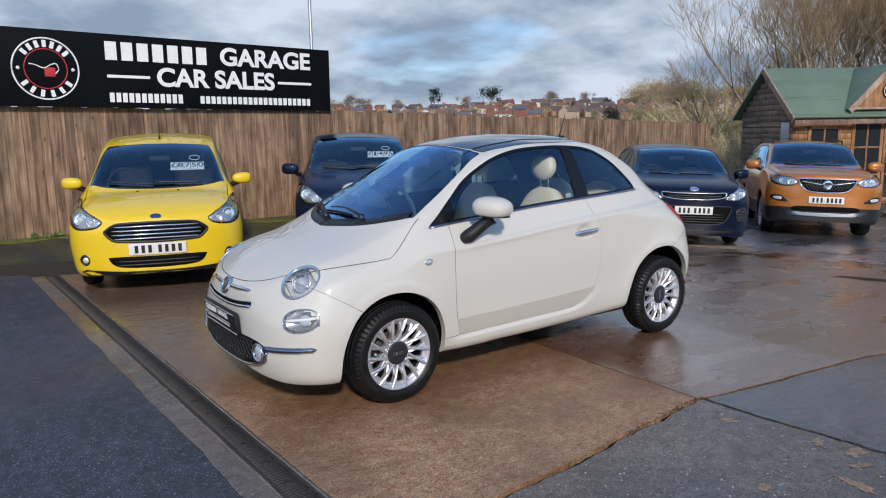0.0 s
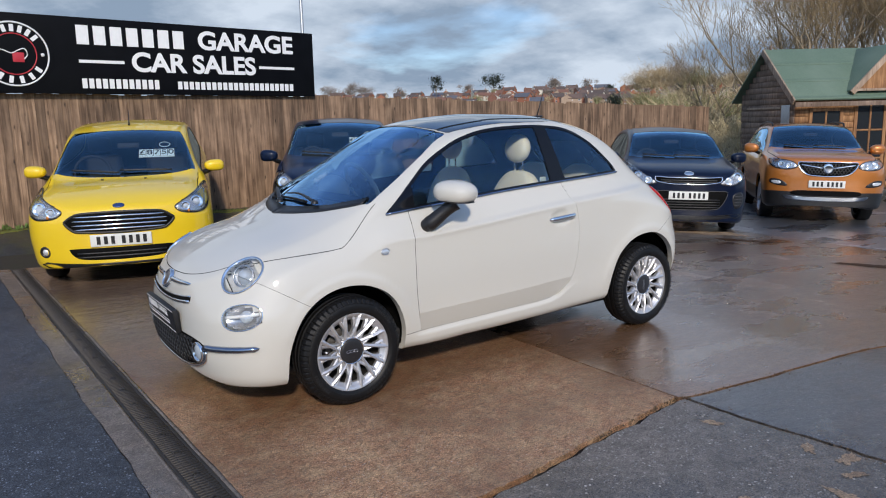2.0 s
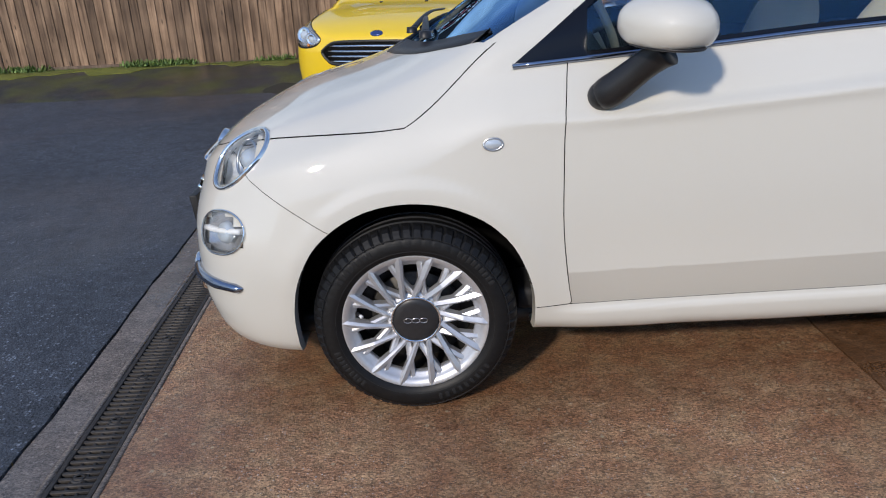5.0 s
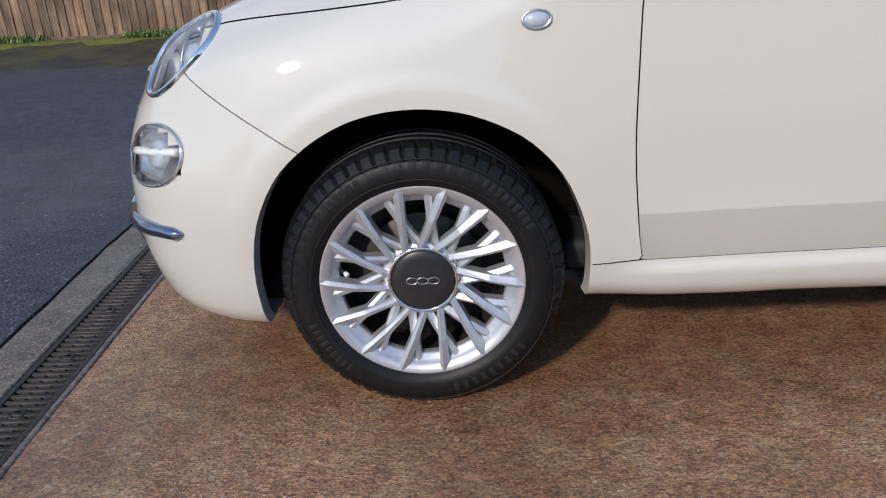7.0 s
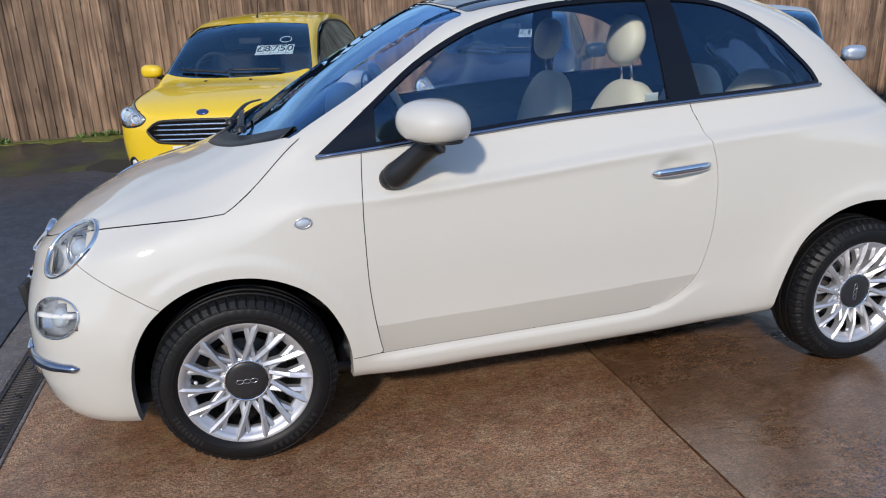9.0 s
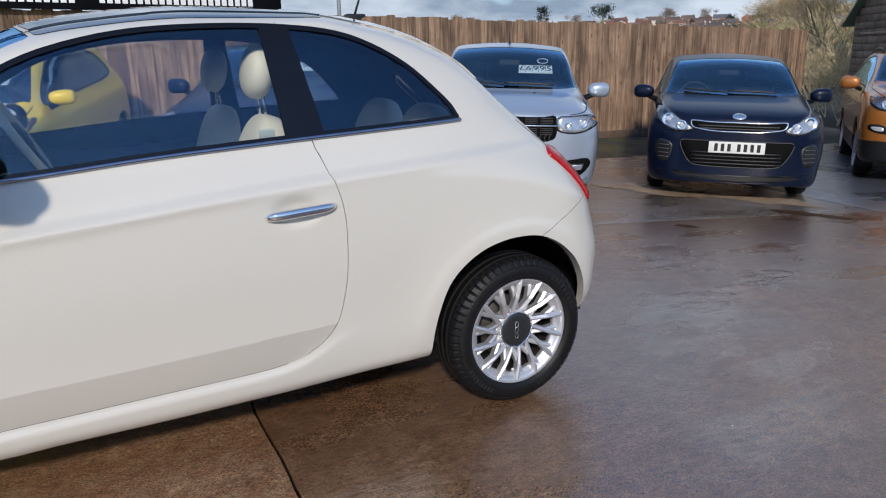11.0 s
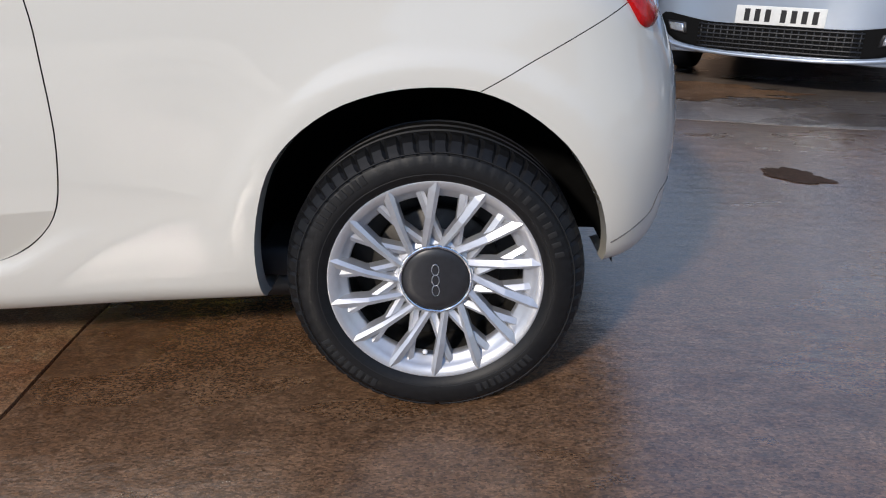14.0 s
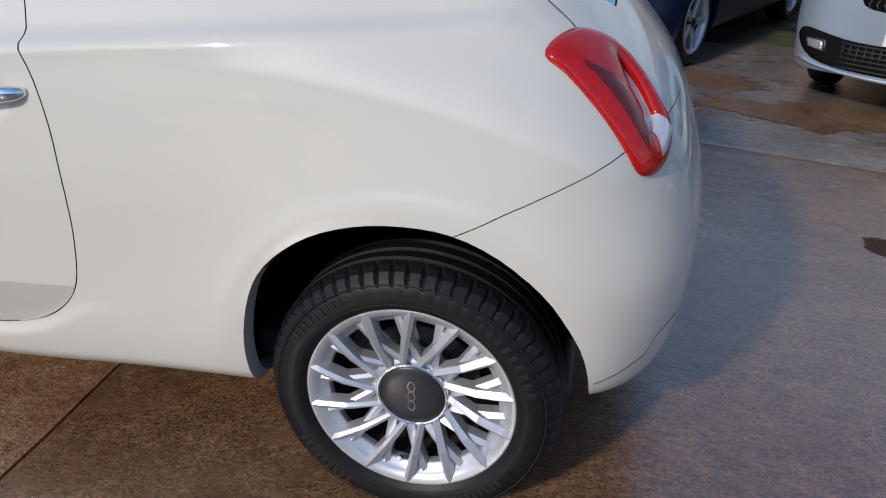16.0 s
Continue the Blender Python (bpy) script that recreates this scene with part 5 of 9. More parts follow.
def seat(x, y, back=True, head=True, name="front_seat"):
    bm = bmesh.new()
    add_box(bm, (x - 0.50, y - 0.24, 0.42), (x + 0.02, y + 0.24, 0.60), 0.06, segments=3)
    cushion = part(name, bm, CREAM, fiat, "cream leather seat")
    bm = bmesh.new()
    tmp = bmesh.new()
    bmesh.ops.create_uvsphere(tmp, u_segments=28, v_segments=18, radius=1)
    for v in tmp.verts:
        px, py, pz = (abs(c) ** 0.62 * math.copysign(1, c) for c in v.co)
        v.co = Vector((px * 0.075, py * 0.235 * (1 - 0.28 * max(0, pz) ** 2), pz * 0.315))
    tmp.transform(pose(x + 0.06, y, 0.805, 0, 14, 0))
    join(bm, tmp)
    part("backrest", bm, CREAM, cushion)
    if head:
        bm = bmesh.new()
        bmesh.ops.create_uvsphere(bm, u_segments=28, v_segments=18, radius=1)
        for v in bm.verts:
            px = abs(v.co.x) ** 0.7 * math.copysign(1, v.co.x)
            v.co = Vector((px * 0.052, v.co.y * 0.105, v.co.z * 0.092))
        bm.transform(pose(x + 0.105, y, 1.258, 0, 10, 0))
        part("headrest", bm, CREAM, cushion, "round cream headrest")
        for d in (-0.04, 0.04):
            bm = bmesh.new()
            add_tube(bm, [(x + 0.115, y + d, 1.08), (x + 0.11, y + d, 1.2)], 0.006, 8)
            part("headrest_post", bm, CHROME, cushion)


seat(1.39, -0.36)
seat(1.37, 0.36)
for y in (-0.245, 0.245):
    seat(2.08, y, head=False, name="rear_seat")
bm = bmesh.new()
add_box(bm, (-0.012, -0.115, -0.035), (0.012, 0.115, 0.035), 0.012, pose(0.66, -0.03, 1.315, 0, 20, 0))
part("interior_mirror", bm, SIGNWHITE, fiat, "pale rear-view mirror behind the windscreen")
# tax-disc card on the windscreen and the label on the rear pillar
bm = bmesh.new()
add_box(bm, (1.42, -0.655, 1.062), (1.47, -0.652, 1.090), 0.001)
part("window_label", bm, mat("label_film", (0.42, 0.46, 0.40), 0.5), fiat, "small pale label inside the window")

# ---- ground ----
def gz(x, y):
    """Height of the yard: level by the drain, falling gently to the right, rising a little to the fence."""
    fall = -0.045 * max(0.0, min(x, 18.0) - 2.7)
    return fall * (1 - 0.55 * smooth(3.0, 6.6, y)) + 0.16 * smooth(4.8, 6.8, y) * smooth(5.0, 1.0, x)


def ground_mat(name, dark, light, stain, streak=0.0, stones=0.0, wet=0.5, wet_scale=0.6, rough=0.55, bump=0.35, wet_dark=0.6, coat=0.55, moss=0.0, film=0.0, ior=1.33, chips=0.6, stone_scale=130, coat_rough=0.17, damp=None):
    """Yard surfaces: fine grain, brushed streaks, chips of stone, stains, and patches of wet with a low gloss."""
    m = bpy.data.materials.new(name)
    m.use_nodes = True
    nt, ln = m.node_tree.nodes, m.node_tree.links
    bs = nt["Principled BSDF"]
    tc = nt.new("ShaderNodeTexCoord")

    def nz(scale, detail=6.0, stretch=None, rough_=0.55):
        n = nt.new("ShaderNodeTexNoise")
        n.inputs["Scale"].default_value, n.inputs["Detail"].default_value, n.inputs["Roughness"].default_value = scale, detail, rough_
        if stretch:
            mp = nt.new("ShaderNodeMapping")
            mp.inputs["Scale"].default_value = stretch
            mp.inputs["Rotation"].default_value = (0, 0, radians(-2))
            ln.new(tc.outputs["Object"], mp.inputs[0])
            ln.new(mp.outputs[0], n.inputs["Vector"])
        else:
            ln.new(tc.outputs["Object"], n.inputs["Vector"])
        return n.outputs["Fac"]

    def rng(v, a, b, c=0.0, d=1.0):
        r = nt.new("ShaderNodeMapRange")
        for k, q in enumerate((a, b, c, d)):
            r.inputs[k + 1].default_value = q
        ln.new(v, r.inputs[0])
        return r.outputs[0]

    def calc(op, a, b):
        n = nt.new("ShaderNodeMath")
        n.operation = op
        for k, q in enumerate((a, b)):
            if isinstance(q, (int, float)):
                n.inputs[k].default_value = q
            else:
                ln.new(q, n.inputs[k])
        return n.outputs[0]

    def mixc(f, a, b, kind="MIX"):
        n = nt.new("ShaderNodeMix")
        n.data_type, n.blend_type = "RGBA", kind
        for k, q in ((0, f), (6, a), (7, b)):
            if isinstance(q, tuple):
                n.inputs[k].default_value = (*q, 1)
            elif isinstance(q, (int, float)):
                n.inputs[k].default_value = q
            else:
                ln.new(q, n.inputs[k])
        return n.outputs[2]

    grain = nz(150, 8, rough_=0.75)
    col = mixc(rng(grain, 0.35, 0.68), dark, light)
    height = grain
    if streak:
        st = nz(1.0, 6, (34, 330, 1), 0.65)
        col = mixc(calc("MULTIPLY", rng(st, 0.46, 0.66), streak), col, tuple(c * 0.5 for c in dark))
        height = calc("ADD", height, calc("MULTIPLY", st, 0.6))
    if stones:
        vo = nt.new("ShaderNodeTexVoronoi")
        vo.inputs["Scale"].default_value = stone_scale
        ln.new(tc.outputs["Object"], vo.inputs["Vector"])
        sepc = nt.new("ShaderNodeSeparateColor")
        ln.new(vo.outputs["Color"], sepc.inputs[0])
        pick = calc("MULTIPLY", rng(sepc.outputs[0], 0.72, 1.0), rng(vo.outputs["Distance"], 0.42, 0.22))
        col = mixc(calc("MULTIPLY", pick, stones), col, tuple(min(0.5, c * 2.6 + 0.02) for c in light))
        height = calc("ADD", height, rng(vo.outputs["Distance"], 0.6, 0.1, 0.0, 0.8))
    pit = nz(330, 3, rough_=0.6)
    col = mixc(rng(pit, 0.60, 0.72, 0.0, 0.55), col, tuple(c * 0.35 for c in dark))
    height = calc("SUBTRACT", height, rng(pit, 0.58, 0.72, 0.0, 0.5))
    big = nz(0.9, 7)
    col = mixc(rng(big, 0.42, 0.66, 0.0, 0.8), col, stain)
    mid = nz(11, 5)
    col = mixc(rng(mid, 0.40, 0.68, 0.0, 0.38), col, tuple(min(0.6, c * 1.25) for c in light))
    spots = nz(4.5, 6)
    col = mixc(rng(spots, 0.56, 0.74, 0.0, 0.35), col, tuple(c * 0.4 for c in dark))
    if moss:
        col = mixc(rng(nz(2.3, 6), 0.42, 0.64, 0.0, moss), col, (0.075, 0.085, 0.020))
    # wet patches
    w = rng(nz(wet_scale, 6), 0.5 - 0.28 * wet, 0.78 - 0.42 * wet)
    col = mixc(calc("MULTIPLY", w, wet_dark), col, tuple(c * 0.42 for c in dark))
    wet_sheen = None
    if damp:                            # towards the back, uneven edge: wet gloss, plus sky's grey reflection put into colour
        axes = nt.new("ShaderNodeSeparateXYZ")
        ln.new(tc.outputs["Object"], axes.inputs[0])
        reach = calc("ADD", axes.outputs[1], calc("MULTIPLY", calc("SUBTRACT", nz(1.3, 5), 0.5), 1.8))
        wet_sheen = rng(reach, damp[0], damp[1])
        col = mixc(calc("MULTIPLY", wet_sheen, 0.72), col, (0.105, 0.078, 0.060))
    # single grains of sand and stone
    cell = nt.new("ShaderNodeTexVoronoi")
    cell.inputs["Scale"].default_value = 1.0
    cm = nt.new("ShaderNodeMapping")
    cm.inputs["Scale"].default_value = (165, 300, 260) if streak else (210, 210, 210)
    ln.new(tc.outputs["Object"], cm.inputs[0])
    ln.new(cm.outputs[0], cell.inputs["Vector"])
    sc = nt.new("ShaderNodeSeparateColor")
    ln.new(cell.outputs["Color"], sc.inputs[0])
    val = nt.new("ShaderNodeHueSaturation")
    ln.new(col, val.inputs["Color"])
    mott = nz(26, 6, (1.0, 1.6, 1.0), 0.62)
    ln.new(calc("MULTIPLY", rng(sc.outputs[0], 0.0, 1.0, 0.46, 1.58), rng(mott, 0.33, 0.67, 0.76, 1.24)), val.inputs["Value"])
    col = val.outputs[0]
    chip = nt.new("ShaderNodeTexVoronoi")
    chip.inputs["Scale"].default_value = 52
    ln.new(tc.outputs["Object"], chip.inputs["Vector"])
    cc = nt.new("ShaderNodeSeparateColor")
    ln.new(chip.outputs["Color"], cc.inputs[0])
    col = mixc(calc("MULTIPLY", calc("MULTIPLY", rng(cc.outputs[0], 0.93, 0.96), rng(chip.outputs["Distance"], 0.34, 0.22)), chips), col, tuple(min(0.6, c * 1.5 + 0.10) for c in light))
    height = calc("ADD", height, calc("MULTIPLY", mott, 1.6))
    height = calc("ADD", height, calc("MULTIPLY", sc.outputs[1], 0.5))
    ln.new(col, bs.inputs["Base Color"])
    ln.new(calc("SUBTRACT", rng(w, 0, 1, rough, max(0.10, rough - 0.38)), calc("MULTIPLY", rng(grain, 0.3, 0.7), 0.06)), bs.inputs["Roughness"])
    gloss = rng(w, 0.0, 0.85, coat * film, coat)
    ln.new(calc("MAXIMUM", gloss, wet_sheen) if damp else gloss, bs.inputs["Coat Weight"])
    if film:                            # standing water in shallow dips
        dip = rng(nz(1.1, 5, (0.7, 1.6, 1.0)), 0.55, 0.60)
        ln.new(rng(dip, 0, 1, 0.31, 0.09), bs.inputs["Coat Roughness"])
    else:
        bs.inputs["Coat Roughness"].default_value = coat_rough
        if damp:
            ln.new(rng(wet_sheen, 0, 1, coat_rough, 0.16), bs.inputs["Coat Roughness"])
    bs.inputs["Coat IOR"].default_value = ior
    bp = nt.new("ShaderNodeBump")
    bp.inputs["Distance"].default_value = 0.0024
    ln.new(rng(w, 0, 1, bump, bump * 0.35), bp.inputs["Strength"])
    ln.new(height, bp.inputs["Height"])
    ln.new(bp.outputs[0], bs.inputs["Normal"])
    slow = nt.new("ShaderNodeBump")
    slow.inputs["Distance"].default_value, slow.inputs["Strength"].default_value = 0.02, 0.42
    ln.new(calc("ADD", nz(5, 4, (1.0, 2.4, 1.0)), calc("MULTIPLY", mott, 0.18)), slow.inputs["Height"])
    ln.new(slow.outputs[0], bs.inputs["Coat Normal"])
    return m


BROWN = ground_mat("brown_concrete", (0.235, 0.112, 0.056), (0.64, 0.370, 0.212), (0.25, 0.112, 0.050), 0.75, 0.9, 0.55, 0.9, 0.78, 1.0, 0.5, coat=0.32, ior=1.45, chips=0.3, coat_rough=0.38, damp=(-0.1, 1.3))
WETGREY = ground_mat("wet_concrete", (0.146, 0.076, 0.038), (0.32, 0.188, 0.108), (0.158, 0.073, 0.032), 0.35, 0.35, 0.62, 0.55, 0.45, 0.5, 0.4, coat=1.0, film=0.9, ior=1.8, chips=0.15)
# base greyed and lightened to carry some of the wet slab's sky reflection
WETBROWN = ground_mat("wet_brown_concrete", (0.14, 0.113, 0.096), (0.37, 0.318, 0.278), (0.17, 0.122, 0.088), 0.2, 0.4, 0.6, 0.7, 0.45, 0.6, 0.4, coat=1.0, film=0.75, ior=1.8, chips=0.15)
SILT = ground_mat("dry_silt", (0.22, 0.15, 0.095), (0.42, 0.31, 0.21), (0.20, 0.12, 0.07), 0.0, 0.6, 0.1, 0.9, 0.7, 0.8, 0.3, coat=0.2)
OLDGREY = ground_mat("old_grey_concrete", (0.062, 0.055, 0.050), (0.27, 0.237, 0.212), (0.085, 0.066, 0.052), 0.0, 1.7, 0.45, 0.9, 0.5, 1.0, 0.5, stone_scale=92, chips=0.9)
ASPHALT = ground_mat("asphalt", (0.009, 0.012, 0.017), (0.078, 0.090, 0.112), (0.022, 0.027, 0.035), 0.0, 2.2, 0.18, 0.5, 0.68, 1.0, 0.3, coat=0.25, chips=1.0, stone_scale=85)
BLUEWET = ground_mat("wet_grey_concrete", (0.040, 0.037, 0.036), (0.145, 0.132, 0.125), (0.062, 0.048, 0.038), 0.0, 1.2, 0.7, 0.6, 0.45, 0.8, 0.4, coat=1.0, film=0.3, ior=1.5)
# damp tarmac; bluish sky reflection is put into its lightened base colour
WETASPHALT_SHEEN = ground_mat("wet_asphalt", (0.080, 0.088, 0.103), (0.27, 0.288, 0.325), (0.09, 0.09, 0.098), 0.0, 0.7, 0.6, 0.6, 0.5, 0.8, 0.3, coat=1.0, film=0.5, ior=1.8)
MOSSY = ground_mat("mossy_asphalt", (0.011, 0.013, 0.016), (0.045, 0.050, 0.056), (0.020, 0.023, 0.020), 0.0, 0.9, 0.3, 0.6, 0.7, 0.9, 0.3, coat=0.25, moss=0.85)
STRIP = ground_mat("drain_concrete", (0.095, 0.080, 0.070), (0.24, 0.20, 0.172), (0.075, 0.058, 0.046), 0.2, 0.4, 0.4, 1.2, 0.55, 0.5, 0.4)
SOIL = mat("dark_soil", (0.028, 0.022, 0.016), 0.9, grain=0.5, scale=60, bump=0.6, dirt=0.5, dirt_scale=6, dirt_color=(0.03, 0.04, 0.012))


def jag(x, seed, size=0.02, scale=4.0):
    return size * (noise.noise(Vector((x * scale, seed, 0.3))) + 0.6 * noise.noise(Vector((x * scale * 3.7, seed, 1.7))) + 0.35 * noise.noise(Vector((x * scale * 11, seed, 4.1))))


def tight(i, n, length):
    """Even steps, with a narrow one at either end for a worn edge."""
    e = 0.009 / length
    return 0.0 if i == 0 else (1.0 if i == n else e + (1 - 2 * e) * (i - 1) / (n - 2))


def slab(name, left, right, low, high, material, label, nx=60, ny=60, up=0.0, thick=0.03, kind="structure"):
    """A slab between two side curves x(y) and two end curves y(x), laid on the yard, with worn edges."""
    bm, vs = bmesh.new(), []
    for i in range(nx + 1):
        row = []
        for j in range(ny + 1):
            s, t = tight(i, nx, right(0) - left(0)), tight(j, ny, high(0) - low(0))
            y = low(0) + (high(0) - low(0)) * t
            x = left(y) + (right(y) - left(y)) * s
            y = low(x) + (high(x) - low(x)) * t
            x = left(y) + (right(y) - left(y)) * s
            e = min(i, nx - i, j, ny - j)
            row.append(bm.verts.new((x, y, gz(x, y) + up - (0.001 if e < 1 else 0.0))))
        vs.append(row)
    for i in range(nx):
        for j in range(ny):
            bm.faces.new((vs[i][j], vs[i + 1][j], vs[i + 1][j + 1], vs[i][j + 1]))
    rim = [v for v in vs[0]] + [r[-1] for r in vs[1:]] + [v for v in reversed(vs[-1][:-1])] + [r[0] for r in reversed(vs[1:-1])]
    low_ = [bm.verts.new(v.co - Vector((0, 0, thick))) for v in rim]
    rim = [bm.verts.new(v.co) for v in rim]
    for k in range(len(rim)):
        j = (k + 1) % len(rim)
        bm.faces.new((rim[k], rim[j], low_[j], low_[k]))
    bmesh.ops.recalc_face_normals(bm, faces=bm.faces[:])
    ob = part(name, bm, material)
    return tagged(ob, label, "pavement", "", kind)


def curve1(pts):
    f = spline([p[0] for p in pts], [p[1] for p in pts])
    return lambda v: float(f(v))


drain_mid = lambda y: -0.934 - 0.032 * y
crack_a = curve1([(-1.2, -1.97), (-0.24, -1.93), (0.49, -1.86), (0.9, -1.80), (1.41, -1.765)])
crack_b = curve1([(1.38, -1.77), (1.9, -1.87), (3.1, -2.0), (5.0, -2.3), (9.0, -3.0)])
crack_c = curve1([(-7.0, 2.1), (-4.0, 1.62), (-2.7, 1.47), (-2.23, 1.415), (-1.7, 1.40)])
joint_x = curve1([(-2.0, 1.372), (0.0, 1.378), (5.0, 1.40)])
joint_y = curve1([(1.3, 2.25), (3.2, 1.95), (3.8, 1.83), (4.34, 1.71), (4.8, 1.64), (5.3, 1.58), (5.65, 1.51), (8.0, 1.10)])
edge_r = curve1([(-6.0, 6.8), (-0.3, 7.45), (1.7, 7.6), (5.0, 7.9)])

# the sheet under everything, out to the horizon
bm, rings = bmesh.new(), []
for r in (0.0, 3, 6, 9, 12, 16, 22, 32, 60, 150, 400, 1200):
    ring = []
    for k in range(48):
        a = 2 * math.pi * k / 48
        x, y = 2 + r * math.cos(a), 2 + r * math.sin(a)
        z = gz(x, y) - 0.03 if r <= 16 else min(-0.3, gz(x, y) - 0.03) - 0.02 * (r - 16) ** 0.5
        ring.append(bm.verts.new((x, y, z)))
    rings.append(ring)
for a, b in zip(rings, rings[1:]):
    for k in range(48):
        bm.faces.new((a[k], a[(k + 1) % 48], b[(k + 1) % 48], b[k]))
bmesh.ops.remove_doubles(bm, verts=bm.verts[:], dist=1e-4)
bmesh.ops.recalc_face_normals(bm, faces=bm.faces[:])
tagged(part("ground", bm, SOIL), "dark soil under the yard paving", "ground", "", "structure")

slab("pavement_brown", lambda y: drain_mid(y) + 0.085, lambda y: joint_x(y) - 0.005 + jag(y, 1, 0.006), lambda x: crack_a(x) + 0.012 + jag(x, 2, 0.028, 3), lambda x: 4.95, BROWN, "wet brown brushed concrete slab with cracked edge", 70, 110)
slab("pavement_wet", lambda y: joint_x(y) + 0.005 + jag(y, 1, 0.006), lambda y: edge_r(y) + jag(y, 3, 0.05, 1), lambda x: crack_b(x) + 0.010 + jag(x, 4, 0.018, 3), lambda x: joint_y(x) - 0.006 + jag(x, 21, 0.008, 3), WETGREY, "wet grey concrete slab with sky gloss", 90, 70)
slab("pavement_wet.001", lambda y: joint_x(y) + 0.005 + jag(y, 1, 0.006), lambda y: edge_r(y) + jag(y, 3, 0.05, 1), lambda x: joint_y(x) + 0.006 + jag(x, 21, 0.008, 3), lambda x: 4.95, WETBROWN, "damp brown concrete slab in front of parked cars", 90, 60)
slab("pavement_old", lambda y: drain_mid(y) + 0.085, lambda y: crack_c(y) - 0.012 + jag(y, 5, 0.02, 3), lambda x: -7.0, lambda x: crack_a(min(x, 1.41)) - 0.016 + jag(x, 2, 0.028, 3) - 0.012 * (1 + jag(x, 9, 1.0, 6)), OLDGREY, "old grey weathered concrete with exposed stone", 70, 110)
slab("pavement_old.001", lambda y: crack_c(y) + 0.012 + jag(y, 5, 0.02, 3), lambda y: 7.6, lambda x: -7.0, lambda x: crack_b(x) - 0.012 + jag(x, 4, 0.018, 3), BLUEWET, "wet grey weathered concrete beyond the crack", 70, 90)
slab("pavement_strip", lambda y: drain_mid(y) - 0.205 + jag(y, 6, 0.012, 2), lambda y: drain_mid(y) - 0.085, lambda x: -7.0, lambda x: 5.15, STRIP, "narrow concrete strip beside the drain", 6, 140)
slab("asphalt_left", lambda y: -14.0, lambda y: drain_mid(y) - 0.210 + jag(y, 6, 0.012, 2), lambda x: -9.0, lambda x: 5.165, ASPHALT, "dark tarmac beside the drain", 60, 100, 0.006)
slab("asphalt_back", lambda y: -14.0, lambda y: 14.0, lambda x: 5.17 if x < -0.95 else 4.96, lambda x: 7.25 - 0.095 * max(0, x - 3.6), MOSSY, "mossy tarmac along the fence", 140, 24, 0.004)
slab("asphalt_right", lambda y: edge_r(y) + 0.02 + jag(y, 3, 0.05, 1), lambda y: 19.0, lambda x: -7.0, lambda x: 4.98, WETASPHALT_SHEEN, "damp tarmac in front of the shed, lightened for sky reflection", 60, 60, 0.0)
slab("pavement_near", lambda y: -14.0, lambda y: 16.0, lambda x: -22.0, lambda x: -9.02 if x < -1 else -7.02, ASPHALT, "tarmac of the yard", 20, 20, 0.0)

# drain: cast gratings end to end in a channel
IRON = mat("cast_iron", (0.042, 0.038, 0.035), 0.55, 0.35, grain=0.4, scale=80, bump=0.3, dirt=0.5, dirt_scale=9, dirt_color=(0.075, 0.055, 0.040))
grate = thing("drain_grating", "slotted cast-iron drain grating set in concrete", "drain", group="drain gratings")
for x in (-0.059, 0.059):
    bm = bmesh.new()
    add_box(bm, (x - 0.007, 0.0, -0.028), (x + 0.007, 0.496, -0.001), 0.002)
    part("side_rail", bm, IRON, grate)
for x in (-0.018, 0.018):
    bm = bmesh.new()
    add_box(bm, (x - 0.004, 0.0, -0.024), (x + 0.004, 0.496, -0.006), 0.001, segments=1)
    part("rib", bm, IRON, grate)
bm = bmesh.new()
add_box(bm, (-0.053, 0.0, -0.022), (0.053, 0.0115, -0.003), 0.0015, segments=1)
bar_ob = part("bar", bm, IRON, grate)
for k in range(21):
    ob = bar_ob if k == 0 else shaped("bar", bar_ob.data, grate)
    ob.matrix_basis = pose(0, 0.006 + k * 0.0242, 0)
    if k in (5, 15):
        bm = bmesh.new()
        add_lathe(bm, [(0.012, 0.0), (0.019, 0.0), (0.019, 0.02), (0.012, 0.02)], 12, Matrix.Translation((0, 0.012 + k * 0.0242, -0.003)) @ pose(0, 0, 0, -90, 0, 0))
        part("bolt_ring", bm, IRON, grate)
turn_d = math.degrees(math.atan(0.032))
grate.matrix_world = pose(drain_mid(-6.9), -6.9, 0.0, 0, 0, turn_d)
for k in range(1, 24):
    y = -6.9 + 0.5 * k
    copy_thing(grate, pose(drain_mid(y), y, 0.0005 * (k % 3), 0, 0, turn_d))
for side_ in (-1, 1):
    bm = bmesh.new()
    pts = [(drain_mid(y) + side_ * 0.077, y) for y in np.linspace(-7, 5.1, 90)]
    rows = []
    for x, y in pts:
        rows.append([bm.verts.new((x + d + jag(y, 11 + side_, 0.003, 9), y, z)) for d, z in ((-0.0085, -0.03), (-0.008, 0.001 + jag(y, 12, 0.003, 9)), (0.008, 0.001 + jag(y, 14, 0.003, 9)), (0.0085, -0.03))])
    for a, b in zip(rows, rows[1:]):
        for k in range(3):
            bm.faces.new((a[k], b[k], b[k + 1], a[k + 1]))
    bmesh.ops.recalc_face_normals(bm, faces=bm.faces[:])
    tagged(part("drain_edge", bm, STRIP), "rough mortar edge of the drain channel", "kerb", "", "structure")


